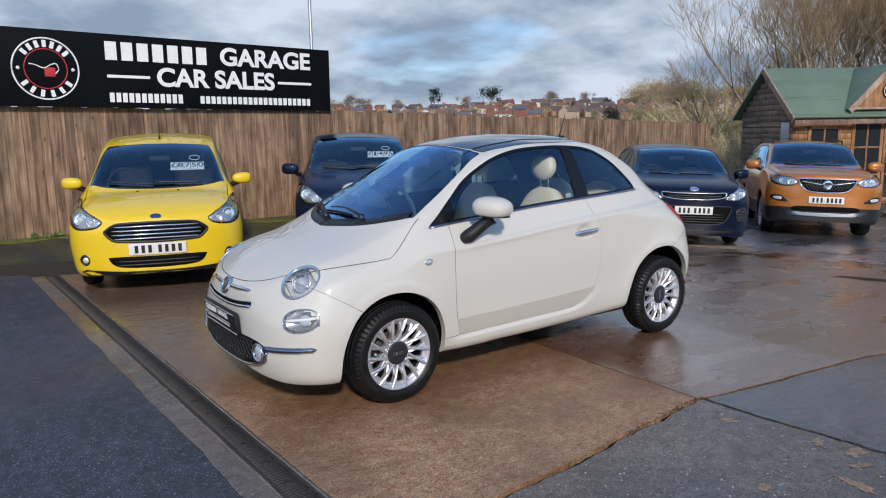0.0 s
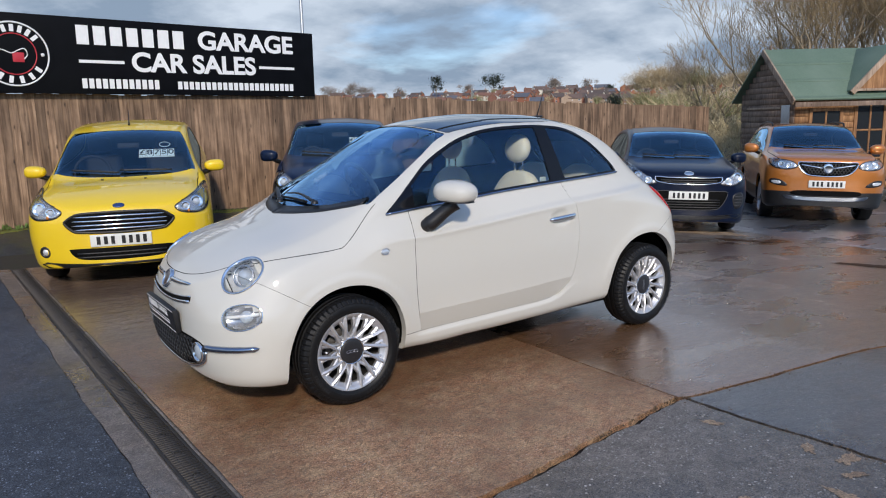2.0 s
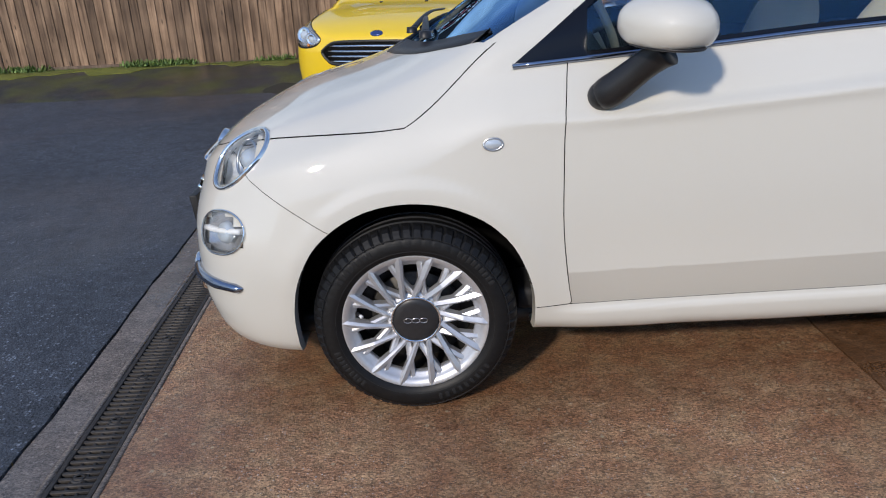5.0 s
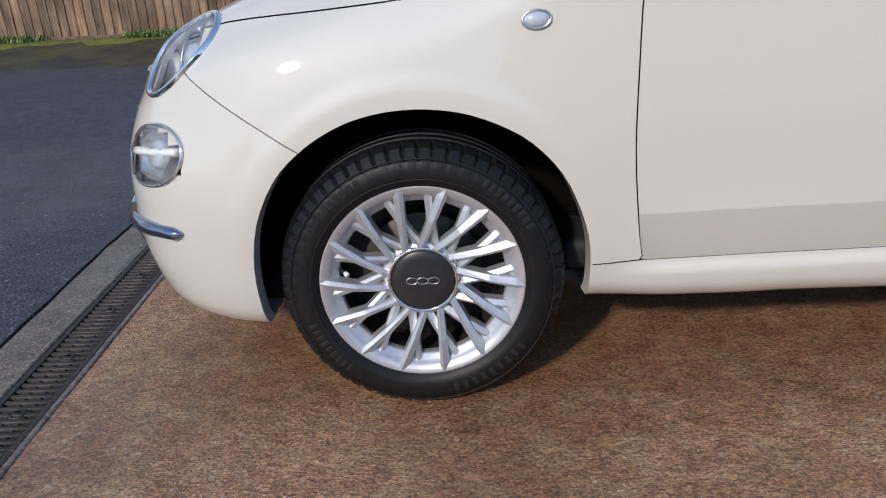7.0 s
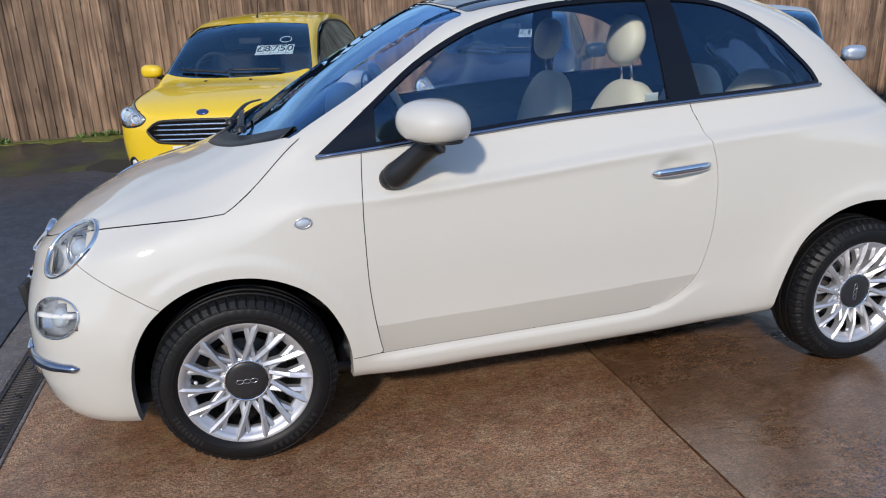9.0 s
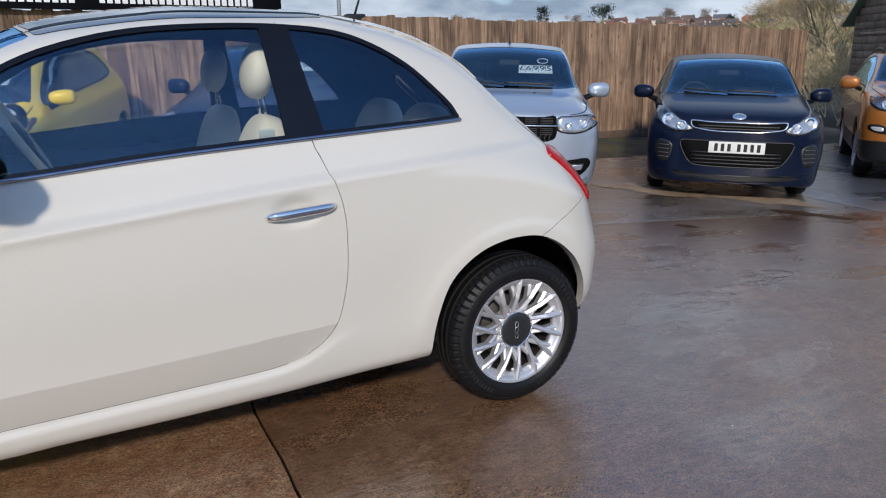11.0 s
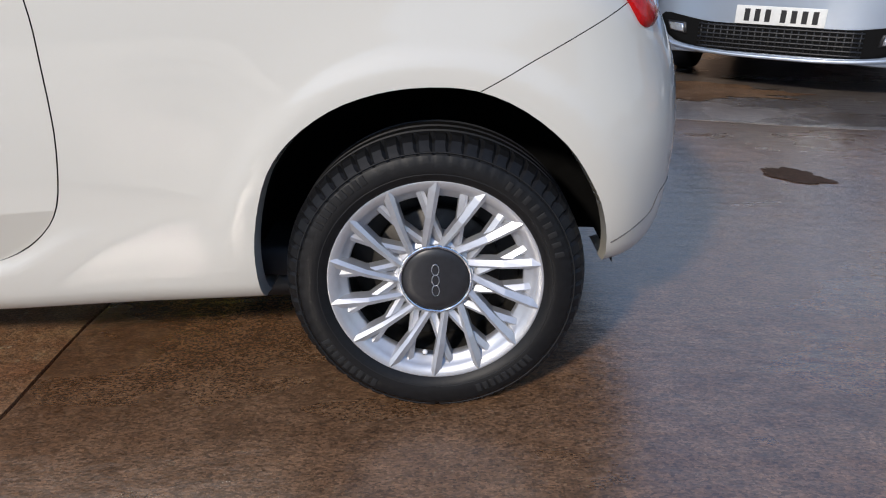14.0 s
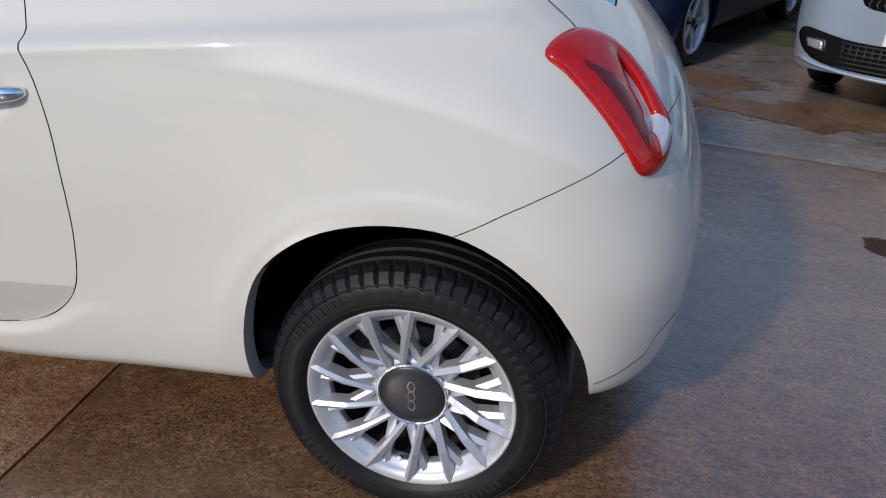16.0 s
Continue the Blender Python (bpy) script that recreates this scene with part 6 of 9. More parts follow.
def tufts(name, spots, material, label, size=0.03, blades=7, seed=3, broad=0.09):
    """Small blades of grass or moss at many spots, as one stuff."""
    rnd = random.Random(seed)
    co, fa = [], []
    for x, y, z in spots:
        for _ in range(blades):
            a, l, lean = rnd.uniform(0, 6.28), size * rnd.uniform(0.4, 1.2), rnd.uniform(0.2, 0.9)
            px, py = x + rnd.gauss(0, size * 0.5), y + rnd.gauss(0, size * 0.5)
            w = size * broad
            k = len(co)
            co += [(px - w * math.sin(a), py + w * math.cos(a), z - 0.005), (px + w * math.sin(a), py - w * math.cos(a), z - 0.005), (px + math.cos(a) * l * lean, py + math.sin(a) * l * lean, z + l)]
            fa.append((k, k + 1, k + 2))
    me = bpy.data.meshes.new(name)
    me.from_pydata(co, [], fa)
    me.materials.append(material)
    return tagged(new(name, me), label, "grass", "", "stuff")


WEED = mat("weed_leaf", (0.13, 0.20, 0.05), 0.7, grain=0.4, scale=20)
GRASS = mat("grass", (0.075, 0.115, 0.025), 0.7, grain=0.4, scale=20)
MOSS = mat("moss", (0.055, 0.045, 0.016), 0.9, grain=0.5, scale=60)
rnd = random.Random(5)
tufts("grass", [(x, 6.76 + 0.054 * (x + 4) + rnd.uniform(-0.16, 0.02), gz(x, 6.9) + 0.01) for x in [rnd.uniform(-9, 3) for _ in range(420)]], GRASS, "thin green grass at the foot of the fence", 0.035, 7)
tufts("moss", [(x, crack_a(x) + rnd.gauss(0, 0.012), 0.0) for x in [rnd.uniform(0.2, 1.45) for _ in range(60)]] + [(x, crack_b(x) + rnd.gauss(0, 0.010), -0.004) for x in [rnd.uniform(1.4, 3.5) for _ in range(40)]] + [(crack_c(y) + rnd.gauss(0, 0.010), y, -0.004) for y in [rnd.uniform(-3, -1.75) for _ in range(30)]] + [(drain_mid(y) - 0.21 + rnd.gauss(0, 0.012), y, 0.002) for y in [rnd.uniform(-2, 5) for _ in range(160)]], MOSS, "dry moss and weeds in the cracks", 0.009, 5)
# loose grit along the crack junction
rnd = random.Random(8)
bm = bmesh.new()
for _ in range(420):
    if rnd.random() < 0.6:
        x = rnd.uniform(0.7, 2.2)
        y = (crack_a(x) if x < 1.41 else crack_b(x)) + rnd.gauss(0, 0.02)
    else:
        y = rnd.uniform(-3.2, -1.75)
        x = crack_c(y) + rnd.gauss(0, 0.03)
    s = rnd.uniform(0.002, 0.007)
    tmp = bmesh.new()
    bmesh.ops.create_icosphere(tmp, subdivisions=1, radius=s)
    tmp.transform(Matrix.Translation((x, y, gz(x, y) - 0.004 + s * 0.5)) @ pose(0, 0, 0, rnd.uniform(0, 90), rnd.uniform(0, 90), 0) @ Matrix.Diagonal((1, 0.8, 0.55, 1)))
    join(bm, tmp)
tagged(part("grit", bm, mat("brown_grit", (0.10, 0.066, 0.04), 0.8, grain=0.5, scale=90)), "loose brown stones and grit along the crack", "gravel", "", "stuff")


def patch_on_ground(name, label, cx, cy, a, b, turn, material, seed, up=0.003, ragged=0.35):
    """A thin film with a ragged outline lying on the slab."""
    bm = bmesh.new()
    mid = bm.verts.new((cx, cy, gz(cx, cy) + up))
    prev, n = None, 72
    for ring in (0.4, 0.75, 1.0):
        vs = []
        for k in range(n):
            q = 2 * math.pi * k / n
            r = ring * (1 + ragged * noise.noise(Vector((1.6 * math.cos(q), 1.6 * math.sin(q), seed))) + 0.5 * ragged * noise.noise(Vector((6 * math.cos(q), 6 * math.sin(q), seed + 5))))
            u, v = a * r * math.cos(q), b * r * math.sin(q)
            x, y = cx + u * math.cos(turn) - v * math.sin(turn), cy + u * math.sin(turn) + v * math.cos(turn)
            vs.append(bm.verts.new((x, y, gz(x, y) + up)))
        for k in range(n):
            j = (k + 1) % n
            if prev is None:
                bm.faces.new((mid, vs[k], vs[j]))
            else:
                bm.faces.new((prev[k], vs[k], vs[j], prev[j]))
        prev = vs
    bmesh.ops.recalc_face_normals(bm, faces=bm.faces[:])
    if bm.faces[0].normal.z < 0:
        bmesh.ops.reverse_faces(bm, faces=bm.faces[:])
    return tagged(part(name, bm, material), label, "puddle" if name == "puddle" else "pavement", "", "structure")


# nearly matte: the dark reflection of the parked car is put into the brown
PUDDLE = mat("puddle_water", (0.055, 0.029, 0.015), 0.5, 0, 0.0, grain=0.3, scale=60, spec=0.06)
patch_on_ground("puddle", "shallow brown puddle on wet concrete", 3.75, 0.83, 0.13, 0.09, -0.8, PUDDLE, 2.0, 0.003)
patch_on_ground("puddle.001", "shallow brown puddle on wet concrete", 5.30, 1.32, 0.10, 0.05, -0.9, PUDDLE, 5.0, 0.003)
patch_on_ground("puddle.002", "shallow brown puddle on wet concrete", 6.75, 1.30, 0.32, 0.10, -1.0, PUDDLE, 9.0, 0.003)
patch_on_ground("puddle.003", "shallow brown puddle on wet concrete", 6.2, -0.55, 0.35, 0.09, -1.1, PUDDLE, 12.0, 0.003)
for k, (x, y, a, b) in enumerate(((1.36, -2.62, 0.06, 0.035), (1.33, -2.47, 0.05, 0.025), (1.05, -2.78, 0.07, 0.03), (1.24, -2.06, 0.045, 0.022), (1.24, -2.70, 0.05, 0.022), (0.72, -2.55, 0.04, 0.02), (0.40, -2.9, 0.06, 0.03), (0.95, -3.05, 0.05, 0.03))):
    patch_on_ground("lichen_patch", "thin tan stain on old grey concrete", x, y, a, b, 0.7 * k, SILT, 30.0 + k, 0.002, 0.8)
patch_on_ground("silt_patch", "pale dry silt in front of the parked car", 6.42, 2.80, 0.60, 0.26, -1.05, SILT, 14.0, 0.004, 0.6)
patch_on_ground("silt_patch.001", "pale dry silt in front of the parked car", 7.05, 1.90, 0.45, 0.20, -1.0, SILT, 17.0, 0.004, 0.6)
MUD = ground_mat("brown_silt", (0.10, 0.052, 0.024), (0.22, 0.125, 0.066), (0.12, 0.060, 0.028), 0.0, 0.4, 0.3, 0.9, 0.6, 0.7, 0.3, coat=0.5)
patch_on_ground("silt_patch.002", "brown silt in front of the parked car", 3.85, 2.75, 0.70, 0.24, -0.3, MUD, 23.0, 0.004, 0.7)
patch_on_ground("silt_patch.003", "brown silt in front of the parked car", 3.2, 3.5, 0.6, 0.3, -0.2, MUD, 26.0, 0.004, 0.7)
GREENMOSS = ground_mat("green_moss", (0.06, 0.07, 0.010), (0.25, 0.26, 0.035), (0.09, 0.085, 0.02), 0.0, 0.0, 0.1, 0.9, 0.9, 1.0, 0.3, coat=0.0, moss=0.3)
slab("moss_strip", lambda y: -9.0, lambda y: 3.4, lambda x: 6.42 + 0.054 * (x + 4) + jag(x, 31, 0.30, 1.2) + jag(x, 33, 0.08, 6), lambda x: 6.84 + 0.054 * (x + 4), GREENMOSS, "green moss along the foot of the fence", 160, 8, 0.012, 0.02)
rnd = random.Random(41)
for cx, n in ((-3.5, 60), (-3.2, 40), (-5.0, 30), (-1.9, 18), (-0.9, 14), (0.6, 20)):
    tufts("weed", [(cx + rnd.gauss(0, 0.14), 6.72 + 0.054 * (cx + 4) + rnd.uniform(-0.08, 0.04), gz(cx, 6.9) + rnd.uniform(0.0, 0.05)) for _ in range(n)], WEED, "low green weeds at the foot of the fence", 0.055, 7, round(cx * 10), 0.3)

# ---- fence, sign, shed, trees, far houses ----
def board_mat(name, a, b, rand=0.25):
    """Weathered boards: grain along z, knots, streaks, each board its own shade."""
    m = bpy.data.materials.new(name)
    m.use_nodes = True
    nt, ln = m.node_tree.nodes, m.node_tree.links
    bs = nt["Principled BSDF"]
    bs.inputs["Roughness"].default_value = 0.8
    tc, oi = nt.new("ShaderNodeTexCoord"), nt.new("ShaderNodeObjectInfo")
    add = nt.new("ShaderNodeVectorMath")
    add.operation = "ADD"
    sc = nt.new("ShaderNodeVectorMath")
    sc.operation = "SCALE"
    sc.inputs[0].default_value = (7.1, 3.3, 11.7)
    ln.new(oi.outputs["Random"], sc.inputs["Scale"])
    ln.new(tc.outputs["Object"], add.inputs[0]), ln.new(sc.outputs[0], add.inputs[1])
    mp = nt.new("ShaderNodeMapping")
    mp.inputs["Scale"].default_value = (27, 27, 1.5)
    ln.new(add.outputs[0], mp.inputs[0])
    n1 = nt.new("ShaderNodeTexNoise")
    n1.inputs["Scale"].default_value, n1.inputs["Detail"].default_value, n1.inputs["Distortion"].default_value = 1.0, 8, 0.6
    ln.new(mp.outputs[0], n1.inputs["Vector"])
    n2 = nt.new("ShaderNodeTexNoise")
    n2.inputs["Scale"].default_value, n2.inputs["Detail"].default_value = 2.6, 5
    ln.new(add.outputs[0], n2.inputs["Vector"])
    r1 = nt.new("ShaderNodeValToRGB")
    r1.color_ramp.elements[0].position, r1.color_ramp.elements[1].position = 0.32, 0.68
    r1.color_ramp.elements[0].color, r1.color_ramp.elements[1].color = (*a, 1), (*b, 1)
    ln.new(n1.outputs["Fac"], r1.inputs[0])
    vo = nt.new("ShaderNodeTexVoronoi")
    vo.inputs["Scale"].default_value = 3.4
    mp2 = nt.new("ShaderNodeMapping")
    mp2.inputs["Scale"].default_value = (3.0, 1, 0.9)
    ln.new(add.outputs[0], mp2.inputs[0]), ln.new(mp2.outputs[0], vo.inputs["Vector"])
    kn = nt.new("ShaderNodeMapRange")
    kn.inputs[1].default_value, kn.inputs[2].default_value, kn.inputs[3].default_value, kn.inputs[4].default_value = 0.04, 0.14, 0.9, 0.0
    ln.new(vo.outputs["Distance"], kn.inputs[0])
    m1 = nt.new("ShaderNodeMix")
    m1.data_type = "RGBA"
    ln.new(kn.outputs[0], m1.inputs[0]), ln.new(r1.outputs[0], m1.inputs[6])
    m1.inputs[7].default_value = (*(c * 0.25 for c in a), 1)
    m2 = nt.new("ShaderNodeMix")
    m2.data_type, m2.blend_type = "RGBA", "MULTIPLY"
    m2.inputs[0].default_value = 0.75
    r2 = nt.new("ShaderNodeValToRGB")
    r2.color_ramp.elements[0].position, r2.color_ramp.elements[1].position = 0.3, 0.65
    r2.color_ramp.elements[0].color = (0.33, 0.30, 0.28, 1)
    ln.new(n2.outputs["Fac"], r2.inputs[0])
    ln.new(m1.outputs[2], m2.inputs[6]), ln.new(r2.outputs[0], m2.inputs[7])
    hs = nt.new("ShaderNodeHueSaturation")
    mr = nt.new("ShaderNodeMapRange")
    mr.inputs[3].default_value, mr.inputs[4].default_value = 1 - rand, 1 + rand
    ln.new(oi.outputs["Random"], mr.inputs[0]), ln.new(mr.outputs[0], hs.inputs["Value"]), ln.new(m2.outputs[2], hs.inputs["Color"])
    ln.new(hs.outputs[0], bs.inputs["Base Color"])
    bp = nt.new("ShaderNodeBump")
    bp.inputs["Strength"].default_value, bp.inputs["Distance"].default_value = 0.4, 0.003
    ln.new(n1.outputs["Fac"], bp.inputs["Height"]), ln.new(bp.outputs[0], bs.inputs["Normal"])
    return m


FENCEWOOD = board_mat("fence_wood", (0.125, 0.074, 0.044), (0.36, 0.236, 0.150), 0.30)
GRAVELBOARD = board_mat("gravel_board_wood", (0.10, 0.065, 0.045), (0.20, 0.14, 0.10), 0.15)


def board_mesh(seed, h, w=0.122):
    """One feather-edged board: thick at one edge, with a rough top."""
    r = random.Random(seed)
    bm = bmesh.new()
    n = 8
    rows = []
    for k in range(n + 1):
        z = h * k / n
        b = r.uniform(-0.003, 0.003)
        top = 0.0 if k < n else r.uniform(-0.006, 0.006)
        rows.append([bm.verts.new(p) for p in ((-w / 2, b - 0.004, z), (w / 2, b - 0.019, z + top), (w / 2, b + 0.0, z + top), (-w / 2, b + 0.002, z))])
    for a, b in zip(rows, rows[1:]):
        for k in range(4):
            bm.faces.new((a[k], a[(k + 1) % 4], b[(k + 1) % 4], b[k]))
    bm.faces.new(rows[-1])
    bm.faces.new(rows[0][::-1])
    bmesh.ops.recalc_face_normals(bm, faces=bm.faces[:])
    me = bpy.data.meshes.new("board")
    bm.to_mesh(me)
    bm.free()
    me.materials.append(FENCEWOOD)
    return me


def fence_run(x0, y0, x1, y1, label, top0, top1):
    fence = thing("fence", label, "fence")
    l, a = math.hypot(x1 - x0, y1 - y0), math.degrees(math.atan2(y1 - y0, x1 - x0))
    meshes = [board_mesh(k, 1.75 + 0.012 * (k % 3)) for k in range(6)]
    r = random.Random(round(x0 * 10))
    n = int(l / 0.104)
    for k in range(n):
        t = (k + 0.5) / n
        x, y = x0 + (x1 - x0) * t, y0 + (y1 - y0) * t
        top = top0 + (top1 - top0) * t
        ob = shaped("board", meshes[r.randrange(6)], fence)
        ob.matrix_basis = pose(x, y, top - 1.76 + r.uniform(-0.008, 0.008), 0, r.uniform(-0.12, 0.12), a)
    m = pose(x0, y0, 0, 0, 0, a)
    n = max(1, int(l / 3.0))
    for k in range(n):
        base = top0 + (top1 - top0) * (k + 0.5) / n - 1.76
        bm = bmesh.new()
        add_box(bm, (l * k / n + 0.01, -0.034, base - 0.16), (l * (k + 1) / n - 0.01, -0.004, base + 0.012), 0.004)
        ob = part("gravel_board", bm, GRAVELBOARD, fence)
        ob.matrix_basis = m
        bm = bmesh.new()
        add_box(bm, (l * k / n - 0.05, 0.015, base - 0.2), (l * k / n + 0.05, 0.115, base + 1.72), 0.006)
        ob = part("fence_post", bm, GRAVELBOARD, fence)
        ob.matrix_basis = m
        for z in (0.35, 1.0, 1.6):
            bm = bmesh.new()
            add_box(bm, (l * k / n, 0.012, base + z - 0.04), (l * (k + 1) / n, 0.06, base + z + 0.04), 0.004)
            ob = part("rail", bm, GRAVELBOARD, fence)
            ob.matrix_basis = m
    return fence


fence_run(-13.0, 6.30, 3.65, 7.20, "weathered brown close-board timber fence on tarmac", 2.02, 1.89)
fence_run(3.65, 7.20, 13.1, 6.25, "weathered brown close-board timber fence on tarmac", 1.89, 1.60)

# the dealer's sign over the fence
SX0, SX1, SZ0, SZ1 = -1.34, 3.60, 1.885, 2.885
sign_m = pose(SX0, 6.80, SZ0 + 0.04, 0, 0.5, 3.6)
sign = thing("sign", "long black dealer sign board with white lettering above the fence", "sign", sign_m)
SW = SX1 - SX0
bm = bmesh.new()
add_box(bm, (0, 0, 0), (SW, 0.035, SZ1 - SZ0), 0.004)
part("sign_board", bm, SIGNBLACK, sign)
for x in (0.5, SW / 2, SW - 0.5):
    bm = bmesh.new()
    add_box(bm, (x - 0.04, 0.21, -2.0), (x + 0.04, 0.29, 0.95), 0.004)
    for z in (0.22, 0.84):              # brackets from the post to the board
        add_box(bm, (x - 0.03, 0.0355, z - 0.03), (x + 0.03, 0.212, z + 0.03), 0.003)
    part("sign_post", bm, GRAVELBOARD, sign)


def sign_bar(u0, u1, z0, z1, material=SIGNWHITE, name="sign_bar"):
    bm = bmesh.new()
    add_box(bm, (u0 * SW, -0.006, z0), (u1 * SW, 0.002, z1), 0.001, segments=1)
    part(name, bm, material, sign, flat=True)


def word_bars(u0, u1, z, h, n, name="letter_bar"):
    """A row of letter-sized bars in place of a name."""
    for k in range(n):
        a = u0 + (u1 - u0) * k / n
        sign_bar(a, a + (u1 - u0) / n * 0.72, z - h / 2, z + h / 2, name=name)


word_bars(0.284, 0.585, 0.775, 0.25, 7)
writing("sign_word", "GARAGE", 0.36, pose((0.615 + 0.925) / 2 * SW, -0.003, 0.775), SIGNWHITE, sign, 0.003, 0.31 * SW, 0.011)
writing("sign_word", "CAR SALES", 0.36, pose((0.421 + 0.794) / 2 * SW, -0.003, 0.43), SIGNWHITE, sign, 0.003, 0.372 * SW, 0.011)
sign_bar(0.285, 0.402, 0.41, 0.45), sign_bar(0.806, 0.928, 0.41, 0.45)
word_bars(0.288, 0.498, 0.14, 0.13, 12, "number_bar")
word_bars(0.547, 0.926, 0.135, 0.11, 22, "address_bar")
rc = Vector((0.133 * SW, -0.003, 0.49))
for r, w, m_ in ((0.395, 0.012, SIGNWHITE), (0.255, 0.008, SIGNRED)):
    bm = bmesh.new()
    add_tube(bm, [rc + Vector((r * math.cos(q), 0, r * math.sin(q))) for q in np.linspace(0, 2 * math.pi, 65)[:-1]], w, 6, True)
    part("roundel_ring", bm, m_, sign)
for a0, a1, n in ((148, 32, 7), (205, 335, 6)):
    for k in range(n):
        a = radians(a0 + (a1 - a0) * (k + 0.5) / n)
        bm = bmesh.new()
        add_box(bm, (-0.024, -0.004, -0.045), (0.024, 0.002, 0.045), 0.001, Matrix.Translation(rc + Vector((0.323 * math.cos(a), 0, 0.323 * math.sin(a)))) @ pose(0, 0, 0, 0, 90 - math.degrees(a), 0), 1)
        part("roundel_bar", bm, SIGNWHITE, sign, flat=True)
for dx in (-0.325, 0.325):
    bm = bmesh.new()
    add_lathe(bm, [(0.0, -0.004), (0.022, -0.004), (0.022, 0.002)], 16, Matrix.Translation(rc + Vector((dx, 0, 0))))
    part("roundel_dot", bm, SIGNWHITE, sign)
bm = bmesh.new()
add_box(bm, (-0.02, -0.006, -0.10), (0.11, 0.002, 0.02), 0.006, Matrix.Translation(rc))
part("roundel_can", bm, SIGNRED, sign)
bm = bmesh.new()
add_tube(bm, polyline([rc + Vector(p) for p in ((-0.20, -0.004, 0.06), (-0.12, -0.004, 0.045), (-0.03, -0.004, 0.01), (0.05, -0.004, 0.05), (0.12, -0.004, 0.07), (0.15, -0.004, 0.0), (0.11, -0.004, -0.06))], 4), 0.008, 6)
part("roundel_hose", bm, SIGNWHITE, sign)

# lamp pole behind the fence
bm = bmesh.new()
add_tube(bm, [(7.5, 16.0, -0.5), (7.5, 16.0, 3.0), (7.5, 16.0, 9.0)], [0.06, 0.05, 0.04], 12)
tagged(part("street_pole", bm, GALV), "thin grey steel pole behind the fence", "pole")

# shed
SHEDWOOD = board_mat("shed_wood", (0.21, 0.095, 0.036), (0.44, 0.235, 0.105), 0.15)
SHEDDARK = board_mat("shed_wood_dark", (0.155, 0.105, 0.075), (0.32, 0.225, 0.165), 0.15)
BARGE = board_mat("barge_wood", (0.30, 0.21, 0.145), (0.52, 0.40, 0.30), 0.1)
FELT = mat("green_felt", (0.115, 0.172, 0.122), 0.75, grain=0.15, scale=60, bump=0.2, dirt=0.75, dirt_scale=0.9, dirt_color=(0.185, 0.245, 0.185))
SHED_M = Matrix(((0.85, 0.53, 0, 13.5), (-0.53, 0.85, 0, 4.4), (0, 0, 1, -0.30), (0, 0, 0, 1)))
shed = thing("shed", "brown timber shed with green felt roof beside parked cars", "shed", SHED_M)
SL, SD, EAVE, RIDGE = 5.0, 2.4, 2.13, 3.09


def shed_part(name, bm, m_, parent=None, label="", flat=False):
    return part(name, bm, m_, parent or shed, label, flat)


bm = bmesh.new()
add_box(bm, (0.02, 0.02, 0.0), (SL, SD, EAVE), 0.0)
shed_part("shed_core", bm, SHEDDARK)
for k in range(15):                     # shiplap on the front and on the gable end
    z = 0.05 + k * 0.132
    bm = bmesh.new()
    add_box(bm, (0.0, -0.022, z), (SL, 0.018, z + 0.127), 0.006, segments=1)
    shed_part("cladding_board", bm, SHEDWOOD)
for k in range(24):
    z = 0.05 + k * 0.132
    half = SD / 2 if z < EAVE else SD / 2 * max(0.04, 1 - (z + 0.1 - EAVE) / (RIDGE - EAVE))
    bm = bmesh.new()
    add_box(bm, (-0.022, SD / 2 - half, z), (0.02, SD / 2 + half, z + 0.127), 0.006, segments=1)
    shed_part("cladding_board", bm, SHEDDARK)
sl = math.atan2(RIDGE - EAVE, SD / 2)
for s in (1, -1):
    ln_ = (SD / 2 + 0.24) / math.cos(sl)
    bm = bmesh.new()
    add_box(bm, (-0.16, -ln_, 0.0), (SL + 0.16, 0.0, 0.035), 0.008)
    m_ = Matrix.Translation((0, SD / 2, RIDGE + 0.02)) @ pose(0, 0, 0, math.degrees(sl), 0, 0)
    if s < 0:
        m_ = Matrix.Translation((SL, SD / 2, RIDGE + 0.02)) @ pose(0, 0, 0, 0, 0, 180) @ pose(0, 0, 0, math.degrees(sl), 0, 0)
    bm.transform(m_)
    shed_part("roof", bm, FELT, label="green felt roof slope")
    for k in range(3):
        bm = bmesh.new()
        add_box(bm, (-0.162, -ln_ * (k + 1) / 3, 0.034), (SL + 0.162, -ln_ * (k + 1) / 3 + 0.10, 0.042), 0.002, segments=1)
        bm.transform(m_)
        shed_part("felt_lap", bm, FELT)
    bm = bmesh.new()
    add_box(bm, (-0.19, -ln_ - 0.02, -0.085), (-0.155, 0.0, 0.045), 0.004)
    if s < 0:
        bm.transform(Matrix.Translation((SL, 0, 0)))
        bm.transform(Matrix.Diagonal((-1, 1, 1, 1)))
        bmesh.ops.reverse_faces(bm, faces=bm.faces[:])
        bm.transform(Matrix.Translation((SL - 0.0, 0, 0)))
        bm.transform(m_)
    else:
        bm.transform(m_)
    shed_part("barge_board", bm, BARGE)
bm = bmesh.new()
add_box(bm, (-0.15, -0.27, EAVE - 0.30), (SL + 0.15, -0.24, EAVE - 0.20), 0.004)
shed_part("fascia", bm, SHEDDARK)
